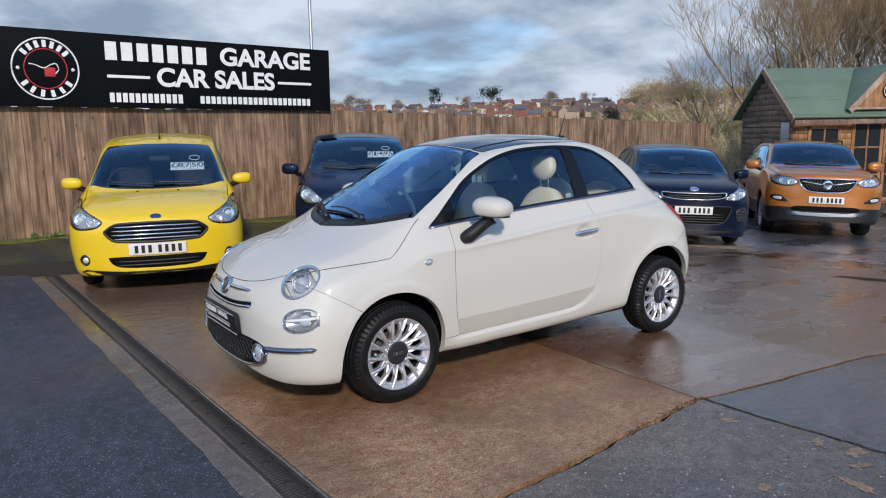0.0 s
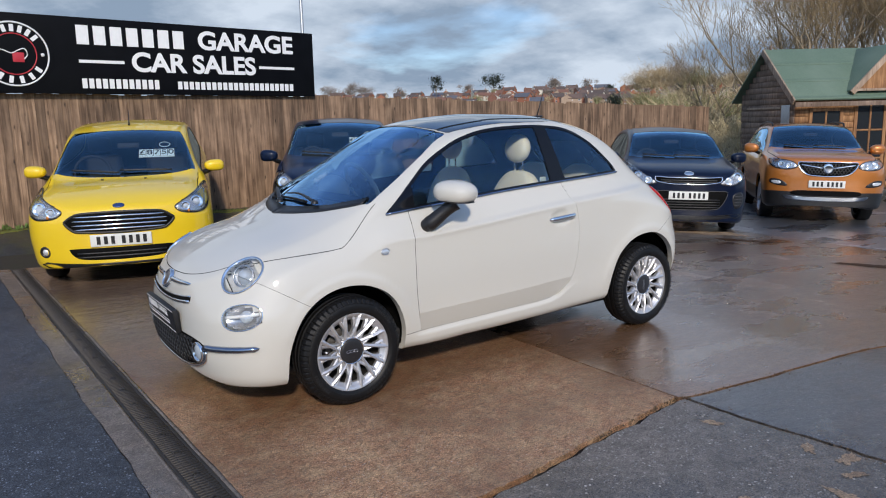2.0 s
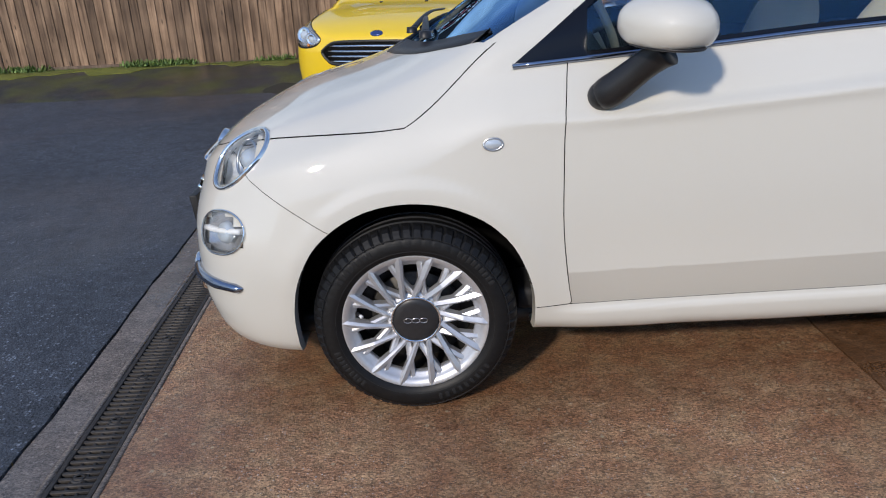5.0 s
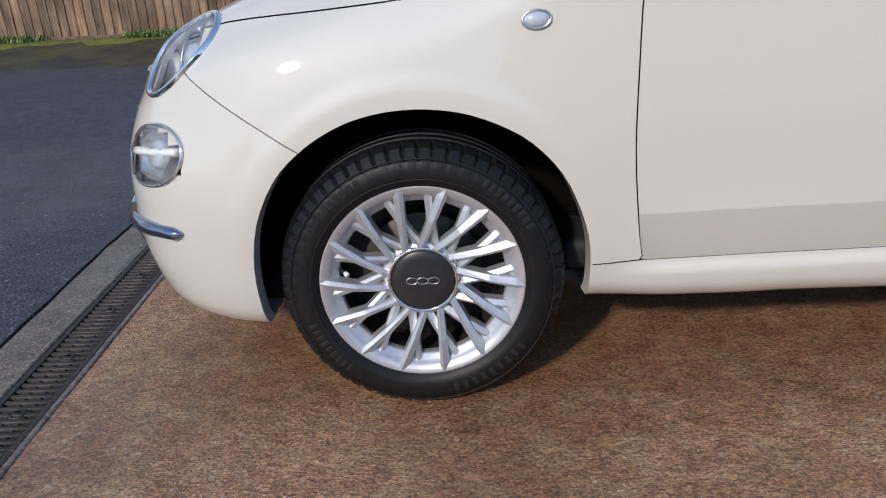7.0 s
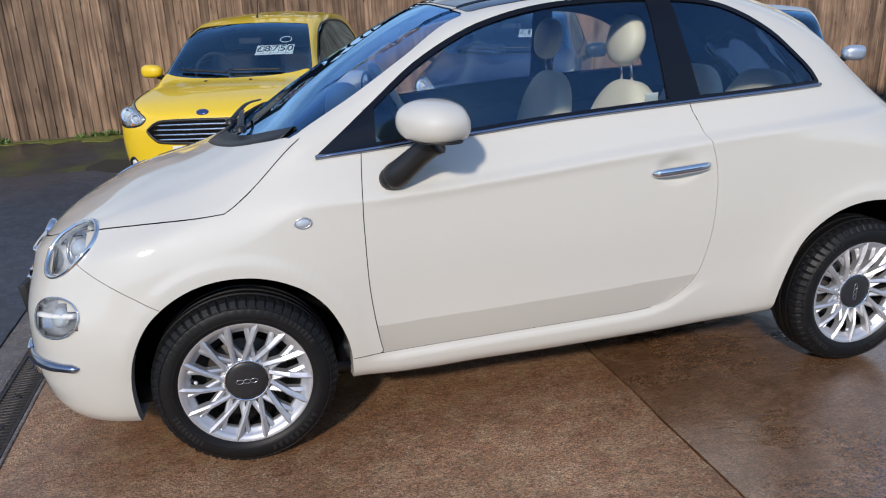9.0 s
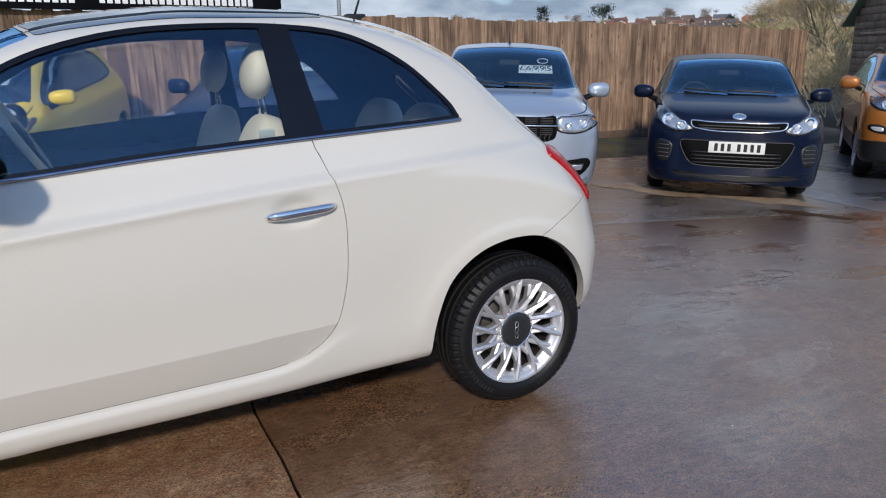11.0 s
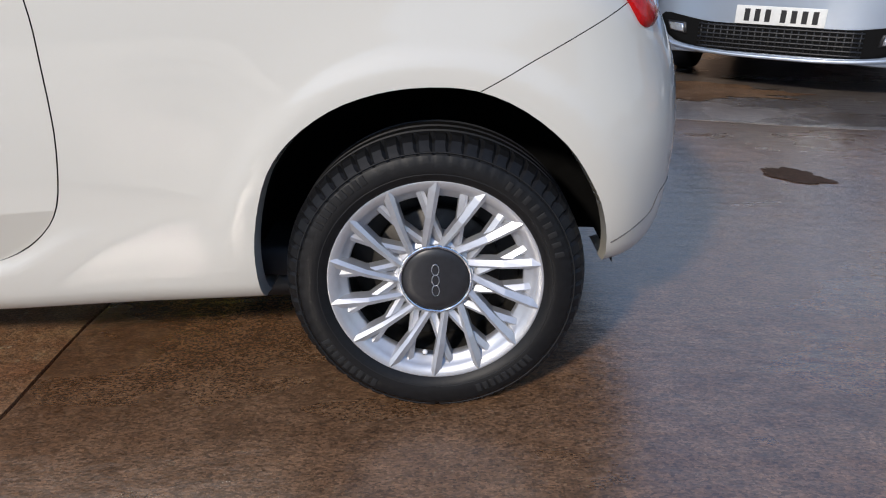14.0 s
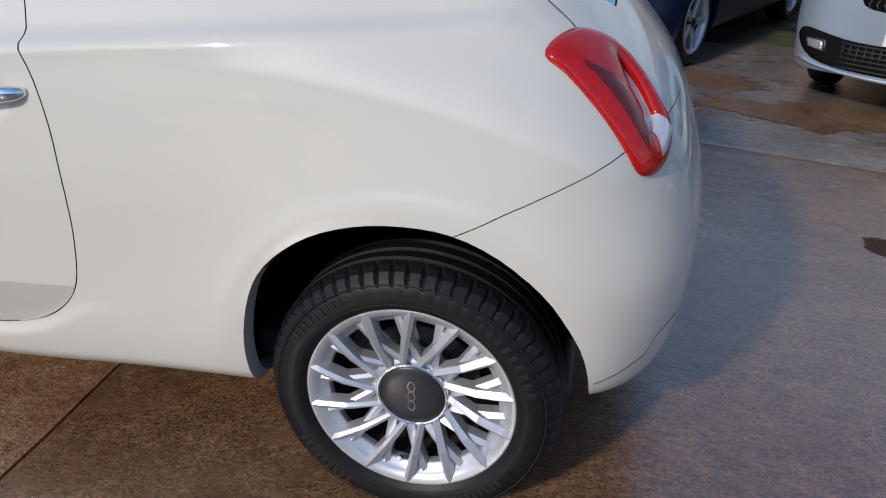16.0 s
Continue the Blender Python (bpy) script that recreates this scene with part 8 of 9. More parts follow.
def parked(name, label, place, spec, paint, dlo, screen, wheelbase, tyre, spokes, hood, roof_m=None, warp=None, low_black=None, rows=60, side_m=None):
    """A parked car: skin with arches, windows and screen, wheels, mirrors, cabin, wipers."""
    R, rim, tw = tyre
    car = thing(name, label, "car", place)
    if warp:
        spec["warps"] = (warp,)
    sh = Shell(spec, rows=rows, pitch=0.05)
    bm = sh.bm
    half = spec["W"][0]
    side = lambda c: c.y < -0.35
    archs = []
    for cx in (0.0, wheelbase):
        q = [(cx + (R + 0.055) * math.cos(a), R + (R + 0.055) * math.sin(a)) for a in np.linspace(-0.25 * math.pi, 1.25 * math.pi, 34)]
        cut(bm, q, where=side)
        archs.append(q)
    dlo_p = polyline(dlo, 4, True)
    cut(bm, dlo_p + dlo_p[:1], where=side)
    glass_p = inset(dlo_p, 0.02)
    cut(bm, glass_p + glass_p[:1], where=side)
    upper = lambda c: c.z > 0.75 and abs(c.y) < half * 0.9
    scr = polyline(screen[0], 4) + polyline(screen[1], 3)
    cut(bm, scr, (0, 1), upper)
    hl = polyline(hood, 4)
    for d in (0.0025, -0.0025):
        cut(bm, moved(hl, d), (0, 2), lambda c: c.y < -0.3)
    fam = {}
    for f in bm.faces:
        c = f.calc_center_median()
        p = (c.x, c.z)
        kind = "body"
        if side(c) and any(inside(p, a) for a in archs):
            kind = "arch"
        elif side(c) and inside(p, dlo_p):
            kind = "glass" if inside(p, glass_p) else "frame"
        elif upper(c) and inside((c.x, c.y), scr):
            kind = "screen"
        elif c.y < -0.3 and off_line(p, hl) < 0.0024:
            kind = "gap"
        elif low_black and c.z < low_black(c.x):
            kind = "skirt"
        fam.setdefault(kind, []).append(f)
    lips = [((0.0, R), archs[0], 0.03), ((wheelbase, R), archs[1], 0.03)]
    sh.take("body", fam["body"], paint, car, lips=lips)
    if fam.get("skirt"):
        sh.take("lower_cladding", fam["skirt"], BLACK, car, "black plastic lower cladding", lips=lips)
    sh.take("window_frame", fam["frame"], BLACK, car, mirror="two")
    sh.take("side_window", fam["glass"], PANE, car, mirror="two", push=-0.004)
    sh.take("windscreen", fam["screen"], PARKSCREEN, car, push=-0.003)
    sh.take("inner_shell", [f for k in ("body", "frame", "gap", "skirt") for f in fam.get(k, ())], GAP, car, push=-0.014)
    for cx in (0.0, wheelbase):
        for s in (1, -1):
            b2 = bmesh.new()
            wheel_well(b2, cx, R, R + 0.05, -half + 0.05, -half + 0.30, 2, 178, (s,))
            part("wheel_arch_liner", b2, LINER, car)
    y = half - 0.035 - tw / 2
    w = simple_wheel("wheel", R, rim, tw, spokes, pose(0, -y, R), car)
    copy_part(w, pose(wheelbase, -y, R))
    copy_part(w, pose(0, y, R, 0, 20, 180))
    copy_part(w, pose(wheelbase, y, R, 0, 30, 180))
    # cabin
    x0 = screen[0][0][0]
    b2 = bmesh.new()
    add_box(b2, (x0 + 0.02, -half + 0.12, 0.3), (x0 + 0.55, half - 0.12, min(0.93, float(spline(spec["S"], spec["zt"])(x0 + 0.05)) - 0.10)), 0.08)
    part("dashboard", b2, CABIN, car)
    b2 = bmesh.new()
    add_box(b2, (0.1, -half + 0.1, 0.2), (spec["S"][-1] - 0.35, half - 0.1, 0.30), 0.02)
    part("cabin_floor", b2, CABIN, car)
    for yy in (-0.36, 0.36):
        b2 = bmesh.new()
        add_box(b2, (x0 + 1.15, yy - 0.23, 0.35), (x0 + 1.33, yy + 0.23, 1.08), 0.07)
        add_box(b2, (x0 + 1.24, yy - 0.12, 1.11), (x0 + 1.34, yy + 0.12, 1.28), 0.045)
        part("front_seat", b2, CABIN, car)
    b2 = bmesh.new()
    add_tube(b2, [(x0 + 0.62 + 0.07 * math.sin(q), 0.37 + 0.18 * math.cos(q), 0.95 + 0.17 * math.sin(q)) for q in np.linspace(0, 2 * math.pi, 29)[:-1]], 0.016, 7, True)
    part("steering_wheel", b2, CABIN, car)
    b2 = bmesh.new()
    zt = spline(spec["S"], spec["zt"])
    add_box(b2, (-0.012, -0.11, -0.03), (0.012, 0.11, 0.03), 0.01, pose(screen[1][-1][0] - 0.13, 0, float(zt(screen[1][-1][0])) - 0.16, 0, 20, 0))
    part("interior_mirror", b2, CABIN, car)
    # wipers
    for a, b in ((-0.45, 0.05), (0.05, 0.5)):
        b2 = bmesh.new()
        pts = [sh.top(x0 + 0.07 + 0.10 * abs(t) + 0.05 * (k / 9), t, 0.018)[0] for k, t in enumerate(np.linspace(a, b, 10))]
        add_tube(b2, [p for p in pts if p is not None], 0.011, 6)
        part("wiper", b2, BLACK, car)
    return car, sh


def car_mirror(car, x, y, z, paint, size=(0.075, 0.115, 0.075), foot=None):
    for s in (1, -1):
        b2 = bmesh.new()
        bmesh.ops.create_uvsphere(b2, u_segments=24, v_segments=14, radius=1)
        for v in b2.verts:
            px, py, pz = (abs(c) ** 0.75 * math.copysign(1, c) for c in v.co)
            v.co = Vector((px * size[0] * (1 if v.co.x < 0 else 0.6), py * size[1], pz * size[2] * (1 + 0.15 * v.co.y * -1)))
        b2.transform(pose(x, -y, z, 0, 0, 12))
        mir = part("door_mirror", b2 if s > 0 else flip(b2), paint, car)
        b2 = bmesh.new()
        add_tube(b2, [(x + 0.03, -y + 0.14, z - 0.09), (x + 0.01, -y + 0.05, z - 0.05), (x, -y, z - 0.03)], [0.03, 0.026, 0.022], 8)
        part("mirror_foot", b2 if s > 0 else flip(b2), BLACK, mir)


def front_patch(car, sh, name, outline, m_, off=0.005, label="", swell=0.0, rings=4, depth=0.02):
    return part(name, patch(sh, outline, "front", off, depth, rings, swell), m_, car, label)


def sides(pts, s):
    return pts if s < 0 else [(-y, z) for y, z in reversed(pts)]


def head_lamp(car, sh, pts, bulbs, name="headlight", amber=None):
    """A pair of wrap-round headlights: housing, reflectors, clear lens."""
    for s in (-1, 1):
        o = polyline(sides(pts, s), 4, True)
        lamp = front_patch(car, sh, name, o, LAMPDARK, 0.002, "clear wrap-round headlight", 0, 4)
        for y, z, r in bulbs:
            p, n = sh.front(y * (1 if s < 0 else -1), z, 0.004)
            if p is None:
                continue
            b2 = bmesh.new()
            n2 = (n + Vector((-1.5, 0, 0))).normalized()
            add_lathe(b2, [(0.0, 0.002), (r * 0.5, -0.003), (r * 0.8, -0.008), (r, -0.010), (r * 1.1, 0.0)], 24, Matrix.Translation(p) @ (-n2).to_track_quat("Y", "Z").to_matrix().to_4x4())
            part("lamp_bowl", b2, CHROME, lamp)
            b2 = bmesh.new()
            add_lathe(b2, [(0.0, -0.012), (r * 0.5, -0.008), (r * 0.62, 0.0)], 20, Matrix.Translation(p) @ (-n2).to_track_quat("Y", "Z").to_matrix().to_4x4())
            part("lamp_bulb", b2, LAMPBULB, lamp)
        if amber:
            y, z, r = amber
            p, n = sh.front(y * (1 if s < 0 else -1), z, 0.006)
            if p is not None:
                b2 = bmesh.new()
                bmesh.ops.create_uvsphere(b2, u_segments=12, v_segments=8, radius=r)
                b2.transform(Matrix.Translation(p))
                part("indicator_bulb", b2, AMBER, lamp)
        b2 = surface_tube(sh, o, 0.0035, "front", 0.004, True)
        part("lamp_rim", b2, BLACK, lamp)
        part("lamp_lens", patch(sh, [(a * 1.0, b) for a, b in o], "front", 0.010, 0.012, 4, 0.003), LAMPGLASS, lamp)


def fog_lamp(car, sh, y, z, r, m_=None):
    for s in (-1, 1):
        p, n = sh.front(s * y, z, 0.004)
        n = (n + Vector((-0.8, 0, 0))).normalized()
        m = Matrix.Translation(p) @ (-n).to_track_quat("Y", "Z").to_matrix().to_4x4()
        b2 = bmesh.new()
        add_lathe(b2, [(r * 0.7, 0.02), (r * 0.72, -0.002), (r * 1.1, -0.008), (r * 1.3, 0.004), (r * 1.3, 0.03)], 24, m)
        fog = part("fog_lamp", b2, m_ or BLACK, car)
        b2 = bmesh.new()
        add_lathe(b2, [(0.0, -0.006), (r * 0.5, -0.003), (r * 0.72, 0.004)], 20, m)
        part("fog_lens", b2, REFLECTOR, fog)


def bar(car, sh, z, y0, y1, r, m_, name="grille_bar", off=0.008, bow=0.0, parent=None):
    line = [(y, z + bow * (y / max(abs(y0), abs(y1))) ** 2) for y in np.linspace(y0, y1, 15)]
    return part(name, surface_tube(sh, line, r, "front", off), m_, parent or car)


def price_card(car, sh, x, y, text, n_bars=0, tilt=None, w=0.36):
    """A price card inside the windscreen: pale tiles with dark figures."""
    p, n = sh.top(x, y, -0.04)
    k = (-n).to_track_quat("Y", "Z").to_matrix().to_4x4()
    # stand it upright across the car and lean it with the screen
    u = Vector((0, -1, 0))
    v = n.cross(u).normalized()
    if v.z < 0:
        v = -v
    nn = u.cross(v).normalized()
    m = Matrix.Translation(p) @ Matrix(((u.x, -nn.x, v.x, 0), (u.y, -nn.y, v.y, 0), (u.z, -nn.z, v.z, 0), (0, 0, 0, 1)))
    if m.to_3x3().determinant() < 0:
        m = Matrix.Translation(p) @ Matrix(((u.x, nn.x, v.x, 0), (u.y, nn.y, v.y, 0), (u.z, nn.z, v.z, 0), (0, 0, 0, 1)))
    tile = w / 5
    card = None
    for i, ch in enumerate(text):
        b2 = bmesh.new()
        add_box(b2, (-w / 2 + i * tile + 0.003, -0.001, -0.062), (-w / 2 + (i + 1) * tile - 0.003, 0.002, 0.062), 0.0005, m, 1)
        t = part("price_card" if card is None else "price_tile", b2, PRICE, car if card is None else card, "pale price tiles inside the windscreen" if card is None else "", flat=True)
        card = card or t
        if ch == "#":
            b2 = bmesh.new()
            add_box(b2, (-w / 2 + (i + 0.3) * tile, -0.005, -0.045), (-w / 2 + (i + 0.7) * tile, -0.002, 0.045), 0, m)
            part("price_bar", b2, INK, card, flat=True)
        else:
            writing("price_figure", ch, 0.125, m @ pose(-w / 2 + (i + 0.5) * tile, -0.003, 0), INK, card, 0.0008, None, 0.0006)
    b2 = bmesh.new()
    add_box(b2, (-w / 2, -0.001, -0.085), (w / 2, 0.002, -0.068), 0.0004, m, 1)
    part("price_strip", b2, PRICE, card, flat=True)
    b2 = bmesh.new()
    add_tube(b2, [m @ Vector((w * 0.22 + 0.055 * math.cos(q), 0, 0.15 + 0.045 * math.sin(q))) for q in np.linspace(0, 2 * math.pi, 25)[:-1]], 0.004, 5, True)
    part("screen_roundel", b2, PRICE, card)
    return card


def facing(x, y, fx, fy, front, lift=0.0):
    """The pose of a car whose nose is at x, y and looks along (fx, fy); front: from its axle to its nose."""
    l = math.hypot(fx, fy)
    fx, fy = fx / l, fy / l
    ax, ay = x - fx * front, y - fy * front
    dx, dy = 1.2, 0.7
    pitch = math.degrees(math.atan2(gz(ax - fx * 2.5, ay - fy * 2.5) - gz(ax, ay), 2.5))
    roll = math.degrees(math.atan2(gz(ax - fy * dy, ay + fx * dy) - gz(ax + fy * dy, ay - fx * dy), 2 * dy))
    yaw = math.degrees(math.atan2(-fy, -fx))
    return pose(ax, ay, gz(ax, ay) + lift, 0, 0, yaw) @ pose(0, 0, 0, -roll, -pitch, 0)


# yellow supermini
yellow, ysh = parked("supermini_car", "bright yellow supermini parked by the timber fence", facing(-0.335, 3.09, -0.29, -0.957, 0.80),
    car_spec((-0.80, -0.77, -0.68, -0.5, -0.25, 0.0, 0.12, 0.45, 0.75, 0.9, 1.2, 1.7, 2.2, 2.6, 2.85, 3.0, 3.13), (0.70, 0.77, 0.825, 0.885, 0.93, 0.955, 0.99, 1.19, 1.35, 1.395, 1.44, 1.455, 1.435, 1.38, 1.20, 0.93, 0.75),
             (0.60, 0.64, 0.70, 0.765, 0.81, 0.845, 0.865, 0.91, 0.93, 0.94, 0.95, 0.96, 0.97, 0.98, 0.97, 0.84, 0.65), 0.822, (0.46, 2.7, 0.40, 3.0)), YELLOW,
    [(0.36, 0.95), (0.9, 0.96), (1.6, 0.98), (2.3, 1.01), (2.60, 1.08), (2.42, 1.25), (2.0, 1.34), (1.4, 1.36), (1.0, 1.32), (0.68, 1.165)],
    ([(0.03, 0.0), (0.06, -0.3), (0.14, -0.55), (0.24, -0.68)], [(0.30, -0.675), (0.55, -0.62), (0.86, -0.545), (0.88, -0.50), (0.86, -0.25), (0.85, 0.0)]), 2.49, (0.295, 0.195, 0.185), 7,
    [(-0.66, 0.80), (-0.5, 0.84), (-0.2, 0.88), (0.05, 0.91), (0.2, 0.95)])
car_mirror(yellow, 0.42, 0.875, 1.005, YELLOW, (0.075, 0.105, 0.062))
head_lamp(yellow, ysh, [(-0.480, 0.752), (-0.52, 0.705), (-0.60, 0.682), (-0.70, 0.676), (-0.762, 0.705), (-0.785, 0.785), (-0.775, 0.860), (-0.74, 0.882), (-0.65, 0.845), (-0.55, 0.795)], [(-0.675, 0.765, 0.060), (-0.575, 0.742, 0.042)], amber=(-0.60, 0.70, 0.014))
hexa = polyline([(0.0, 0.740), (-0.26, 0.736), (-0.37, 0.722), (-0.455, 0.668), (-0.46, 0.645), (-0.41, 0.592), (-0.34, 0.568), (0.0, 0.556)], 3)
hexa = hexa + mirrored(hexa)[1:-1]
gr = front_patch(yellow, ysh, "grille", hexa, GAP, 0.003, "black grille with chrome bars")
part("grille_rim", surface_tube(ysh, hexa, 0.012, "front", 0.005, True), BLACK, gr)
for k, z in enumerate((0.593, 0.631, 0.669, 0.707)):
    bar(yellow, ysh, z, -0.41 + 0.02 * abs(k - 1.5), 0.41 - 0.02 * abs(k - 1.5), 0.0085, CHROME, parent=gr, bow=-0.004)
b2 = patch(ysh, ellipse(0, 0.79, 0.050, 0.017), "front", 0.008, 0.02, 3, 0.004)
part("badge", b2, mat("badge_blue", (0.02, 0.05, 0.18), 0.2, 0.3, 0.8), yellow, "plain blue oval badge")
number_plate(pose(ysh.front(0, 0.48)[0].x - 0.012, 0, 0.487), yellow)
low = polyline([(0.0, 0.415), (-0.40, 0.415), (-0.44, 0.395), (-0.40, 0.34), (-0.30, 0.31), (0.0, 0.30)], 3)
lg = front_patch(yellow, ysh, "lower_grille", low + mirrored(low)[1:-1], GAP, 0.004)
for z in (0.335, 0.37):
    bar(yellow, ysh, z, -0.38, 0.38, 0.008, BLACK, parent=lg)
front_patch(yellow, ysh, "front_lip", polyline([(0.0, 0.272), (-0.45, 0.274), (-0.66, 0.290), (-0.64, 0.235), (0.0, 0.212)], 2) + mirrored(polyline([(0.0, 0.272), (-0.45, 0.274), (-0.66, 0.290), (-0.64, 0.235), (0.0, 0.212)], 2))[1:-1], BLACK, 0.008)
fog_lamp(yellow, ysh, 0.655, 0.385, 0.042)
for s in (-1, 1):
    p, n = ysh.top(-0.05, s * 0.2, 0.004)
    b2 = bmesh.new()
    add_box(b2, (-0.015, -0.012, -0.004), (0.015, 0.012, 0.006), 0.003, Matrix.Translation(p))
    part("washer_jet", b2, BLACK, yellow)
p, n = ysh.top(1.05, 0.0, 0.0)
b2 = bmesh.new()
add_tube(b2, [p, p + Vector((0.03, 0, 0.06)), p + Vector((0.08, 0, 0.17))], [0.012, 0.005, 0.003], 8)
part("aerial", b2, BLACK, yellow)
price_card(yellow, ysh, 0.47, -0.30, "£8750")

# dark car between the yellow and the silver one
dark, dsh = parked("hatchback", "blue-black hatchback parked by the timber fence", facing(2.17, 3.52, -0.45, -0.89, 0.82),
    car_spec((-0.82, -0.79, -0.70, -0.5, -0.25, 0.0, 0.12, 0.45, 0.75, 0.95, 1.3, 1.8, 2.3, 2.7, 2.9, 3.05, 3.15), (0.72, 0.78, 0.84, 0.91, 0.97, 1.015, 1.05, 1.25, 1.41, 1.455, 1.49, 1.50, 1.47, 1.40, 1.22, 0.95, 0.75),
             (0.62, 0.66, 0.72, 0.78, 0.84, 0.89, 0.91, 0.94, 0.96, 0.97, 0.98, 0.99, 1.0, 1.0, 0.98, 0.85, 0.65), 0.84, (0.5, 2.5, 0.42, 3.0)), BLACKBLUE,
    [(0.36, 0.98), (0.9, 0.99), (1.6, 1.01), (2.3, 1.05), (2.62, 1.12), (2.45, 1.28), (2.0, 1.38), (1.4, 1.41), (1.0, 1.37), (0.68, 1.22)],
    ([(0.03, 0.0), (0.06, -0.3), (0.14, -0.56), (0.24, -0.69)], [(0.30, -0.685), (0.55, -0.63), (0.88, -0.555), (0.90, -0.50), (0.88, -0.25), (0.87, 0.0)]), 2.49, (0.305, 0.215, 0.195), 5,
    [(-0.66, 0.80), (-0.5, 0.86), (-0.2, 0.91), (0.05, 0.945), (0.2, 0.99)])
car_mirror(dark, 0.42, 0.93, 1.03, BLACKBLUE)
head_lamp(dark, dsh, [(-0.46, 0.68), (-0.60, 0.66), (-0.72, 0.68), (-0.79, 0.76), (-0.78, 0.86), (-0.70, 0.88), (-0.58, 0.80)], [(-0.69, 0.77, 0.062), (-0.58, 0.73, 0.045)])
low = polyline([(0.0, 0.70), (-0.30, 0.69), (-0.42, 0.62), (-0.36, 0.50), (0.0, 0.47)], 3)
gr = front_patch(dark, dsh, "grille", low + mirrored(low)[1:-1], GAP, 0.004, "black grille with chrome bars")
for z in (0.53, 0.58, 0.63):
    bar(dark, dsh, z, -0.36, 0.36, 0.008, CHROME, parent=gr)
number_plate(pose(dsh.front(0, 0.42)[0].x - 0.012, 0, 0.42), dark)
fog_lamp(dark, dsh, 0.62, 0.36, 0.04)
price_card(dark, dsh, 0.47, -0.30, "£#495")

# silver-blue hatchback
silver, ssh = parked("hatchback", "pale silver-blue hatchback facing the wet concrete", facing(4.37, 2.65, -0.521, -0.853, 0.83),
    car_spec((-0.83, -0.80, -0.72, -0.5, -0.25, 0.0, 0.14, 0.45, 0.75, 0.95, 1.3, 1.8, 2.3, 2.75, 3.0, 3.12, 3.23), (0.82, 0.87, 0.91, 0.96, 1.005, 1.035, 1.07, 1.25, 1.42, 1.47, 1.51, 1.52, 1.50, 1.44, 1.25, 0.98, 0.78),
             (0.66, 0.70, 0.77, 0.83, 0.87, 0.90, 0.92, 0.95, 0.97, 0.98, 0.99, 1.0, 1.0, 1.0, 1.0, 0.88, 0.68), 0.855, (0.40, 3.0, 0.40, 3.2)), SILVERBLUE,
    [(0.38, 0.98), (0.9, 0.99), (1.6, 1.0), (2.4, 1.03), (2.72, 1.10), (2.55, 1.30), (2.0, 1.41), (1.4, 1.43), (1.0, 1.39), (0.70, 1.23)],
    ([(0.06, 0.0), (0.08, -0.3), (0.15, -0.58), (0.26, -0.71)], [(0.32, -0.70), (0.55, -0.645), (0.88, -0.565), (0.90, -0.52), (0.88, -0.25), (0.87, 0.0)]), 2.59, (0.31, 0.20, 0.185), 6,
    [(-0.74, 0.865), (-0.5, 0.90), (-0.2, 0.93), (0.05, 0.96), (0.2, 1.0)])
car_mirror(silver, 0.42, 0.945, 1.04, SILVERBLUE)
head_lamp(silver, ssh, [(-0.435, 0.735), (-0.52, 0.705), (-0.64, 0.705), (-0.76, 0.745), (-0.835, 0.80), (-0.84, 0.855), (-0.72, 0.862), (-0.56, 0.852), (-0.44, 0.838)], [(-0.67, 0.785, 0.040), (-0.54, 0.765, 0.034)], amber=(-0.775, 0.82, 0.012))
o = polyline([(0.0, 0.845), (-0.30, 0.845), (-0.42, 0.85), (-0.435, 0.70), (-0.36, 0.63), (0.0, 0.61)], 3)
o = o + mirrored(o)[1:-1]
gr = front_patch(silver, ssh, "grille", o, GAP, 0.003, "black slotted grille with chrome bar")
bar(silver, ssh, 0.768, -0.43, -0.08, 0.008, CHROME, parent=gr), bar(silver, ssh, 0.768, 0.08, 0.43, 0.008, CHROME, parent=gr)
for z in (0.825, 0.797, 0.735, 0.70):
    for c in (-0.34, -0.20, 0.20, 0.34):
        b2 = surface_tube(ssh, [(c - 0.055, z - 0.008), (c + 0.055, z - 0.008), (c + 0.055, z + 0.008), (c - 0.055, z + 0.008)], 0.004, "front", 0.006, True)
        part("grille_slot", b2, PLASTIC, gr)
for k in range(-9, 10):
    b2 = surface_tube(ssh, [(k * 0.042, 0.635), (k * 0.042 + 0.012, 0.66), (k * 0.042, 0.685)], 0.0045, "front", 0.006)
    part("grille_mesh", b2, PLASTIC, gr)
b2 = patch(ssh, polyline([(-0.075, 0.805), (0.075, 0.805), (0.06, 0.72), (0.03, 0.695), (-0.03, 0.695), (-0.06, 0.72)], 3, True), "front", 0.012, 0.02, 3, 0.004)
part("badge", b2, CHROME, silver, "plain chrome shield badge")
number_plate(pose(ssh.front(0, 0.50)[0].x - 0.012, 0, 0.50), silver)
o = polyline([(0.0, 0.442), (-0.40, 0.442), (-0.58, 0.462), (-0.735, 0.475), (-0.755, 0.40), (-0.64, 0.305), (-0.40, 0.275), (0.0, 0.27)], 3)
o = o + mirrored(o)[1:-1]
lg = front_patch(silver, ssh, "lower_grille", o, GAP, 0.010, "black mesh lower grille", 0, 10)
for z in np.linspace(0.29, 0.425, 6):
    bar(silver, ssh, float(z), -0.48, 0.48, 0.006, BLACK, off=0.013, parent=lg)
for k in range(-11, 12):
    b2 = surface_tube(ssh, [(k * 0.042, 0.28), (k * 0.042, 0.435)], 0.0045, "front", 0.013)
    part("grille_mesh", b2, BLACK, lg)
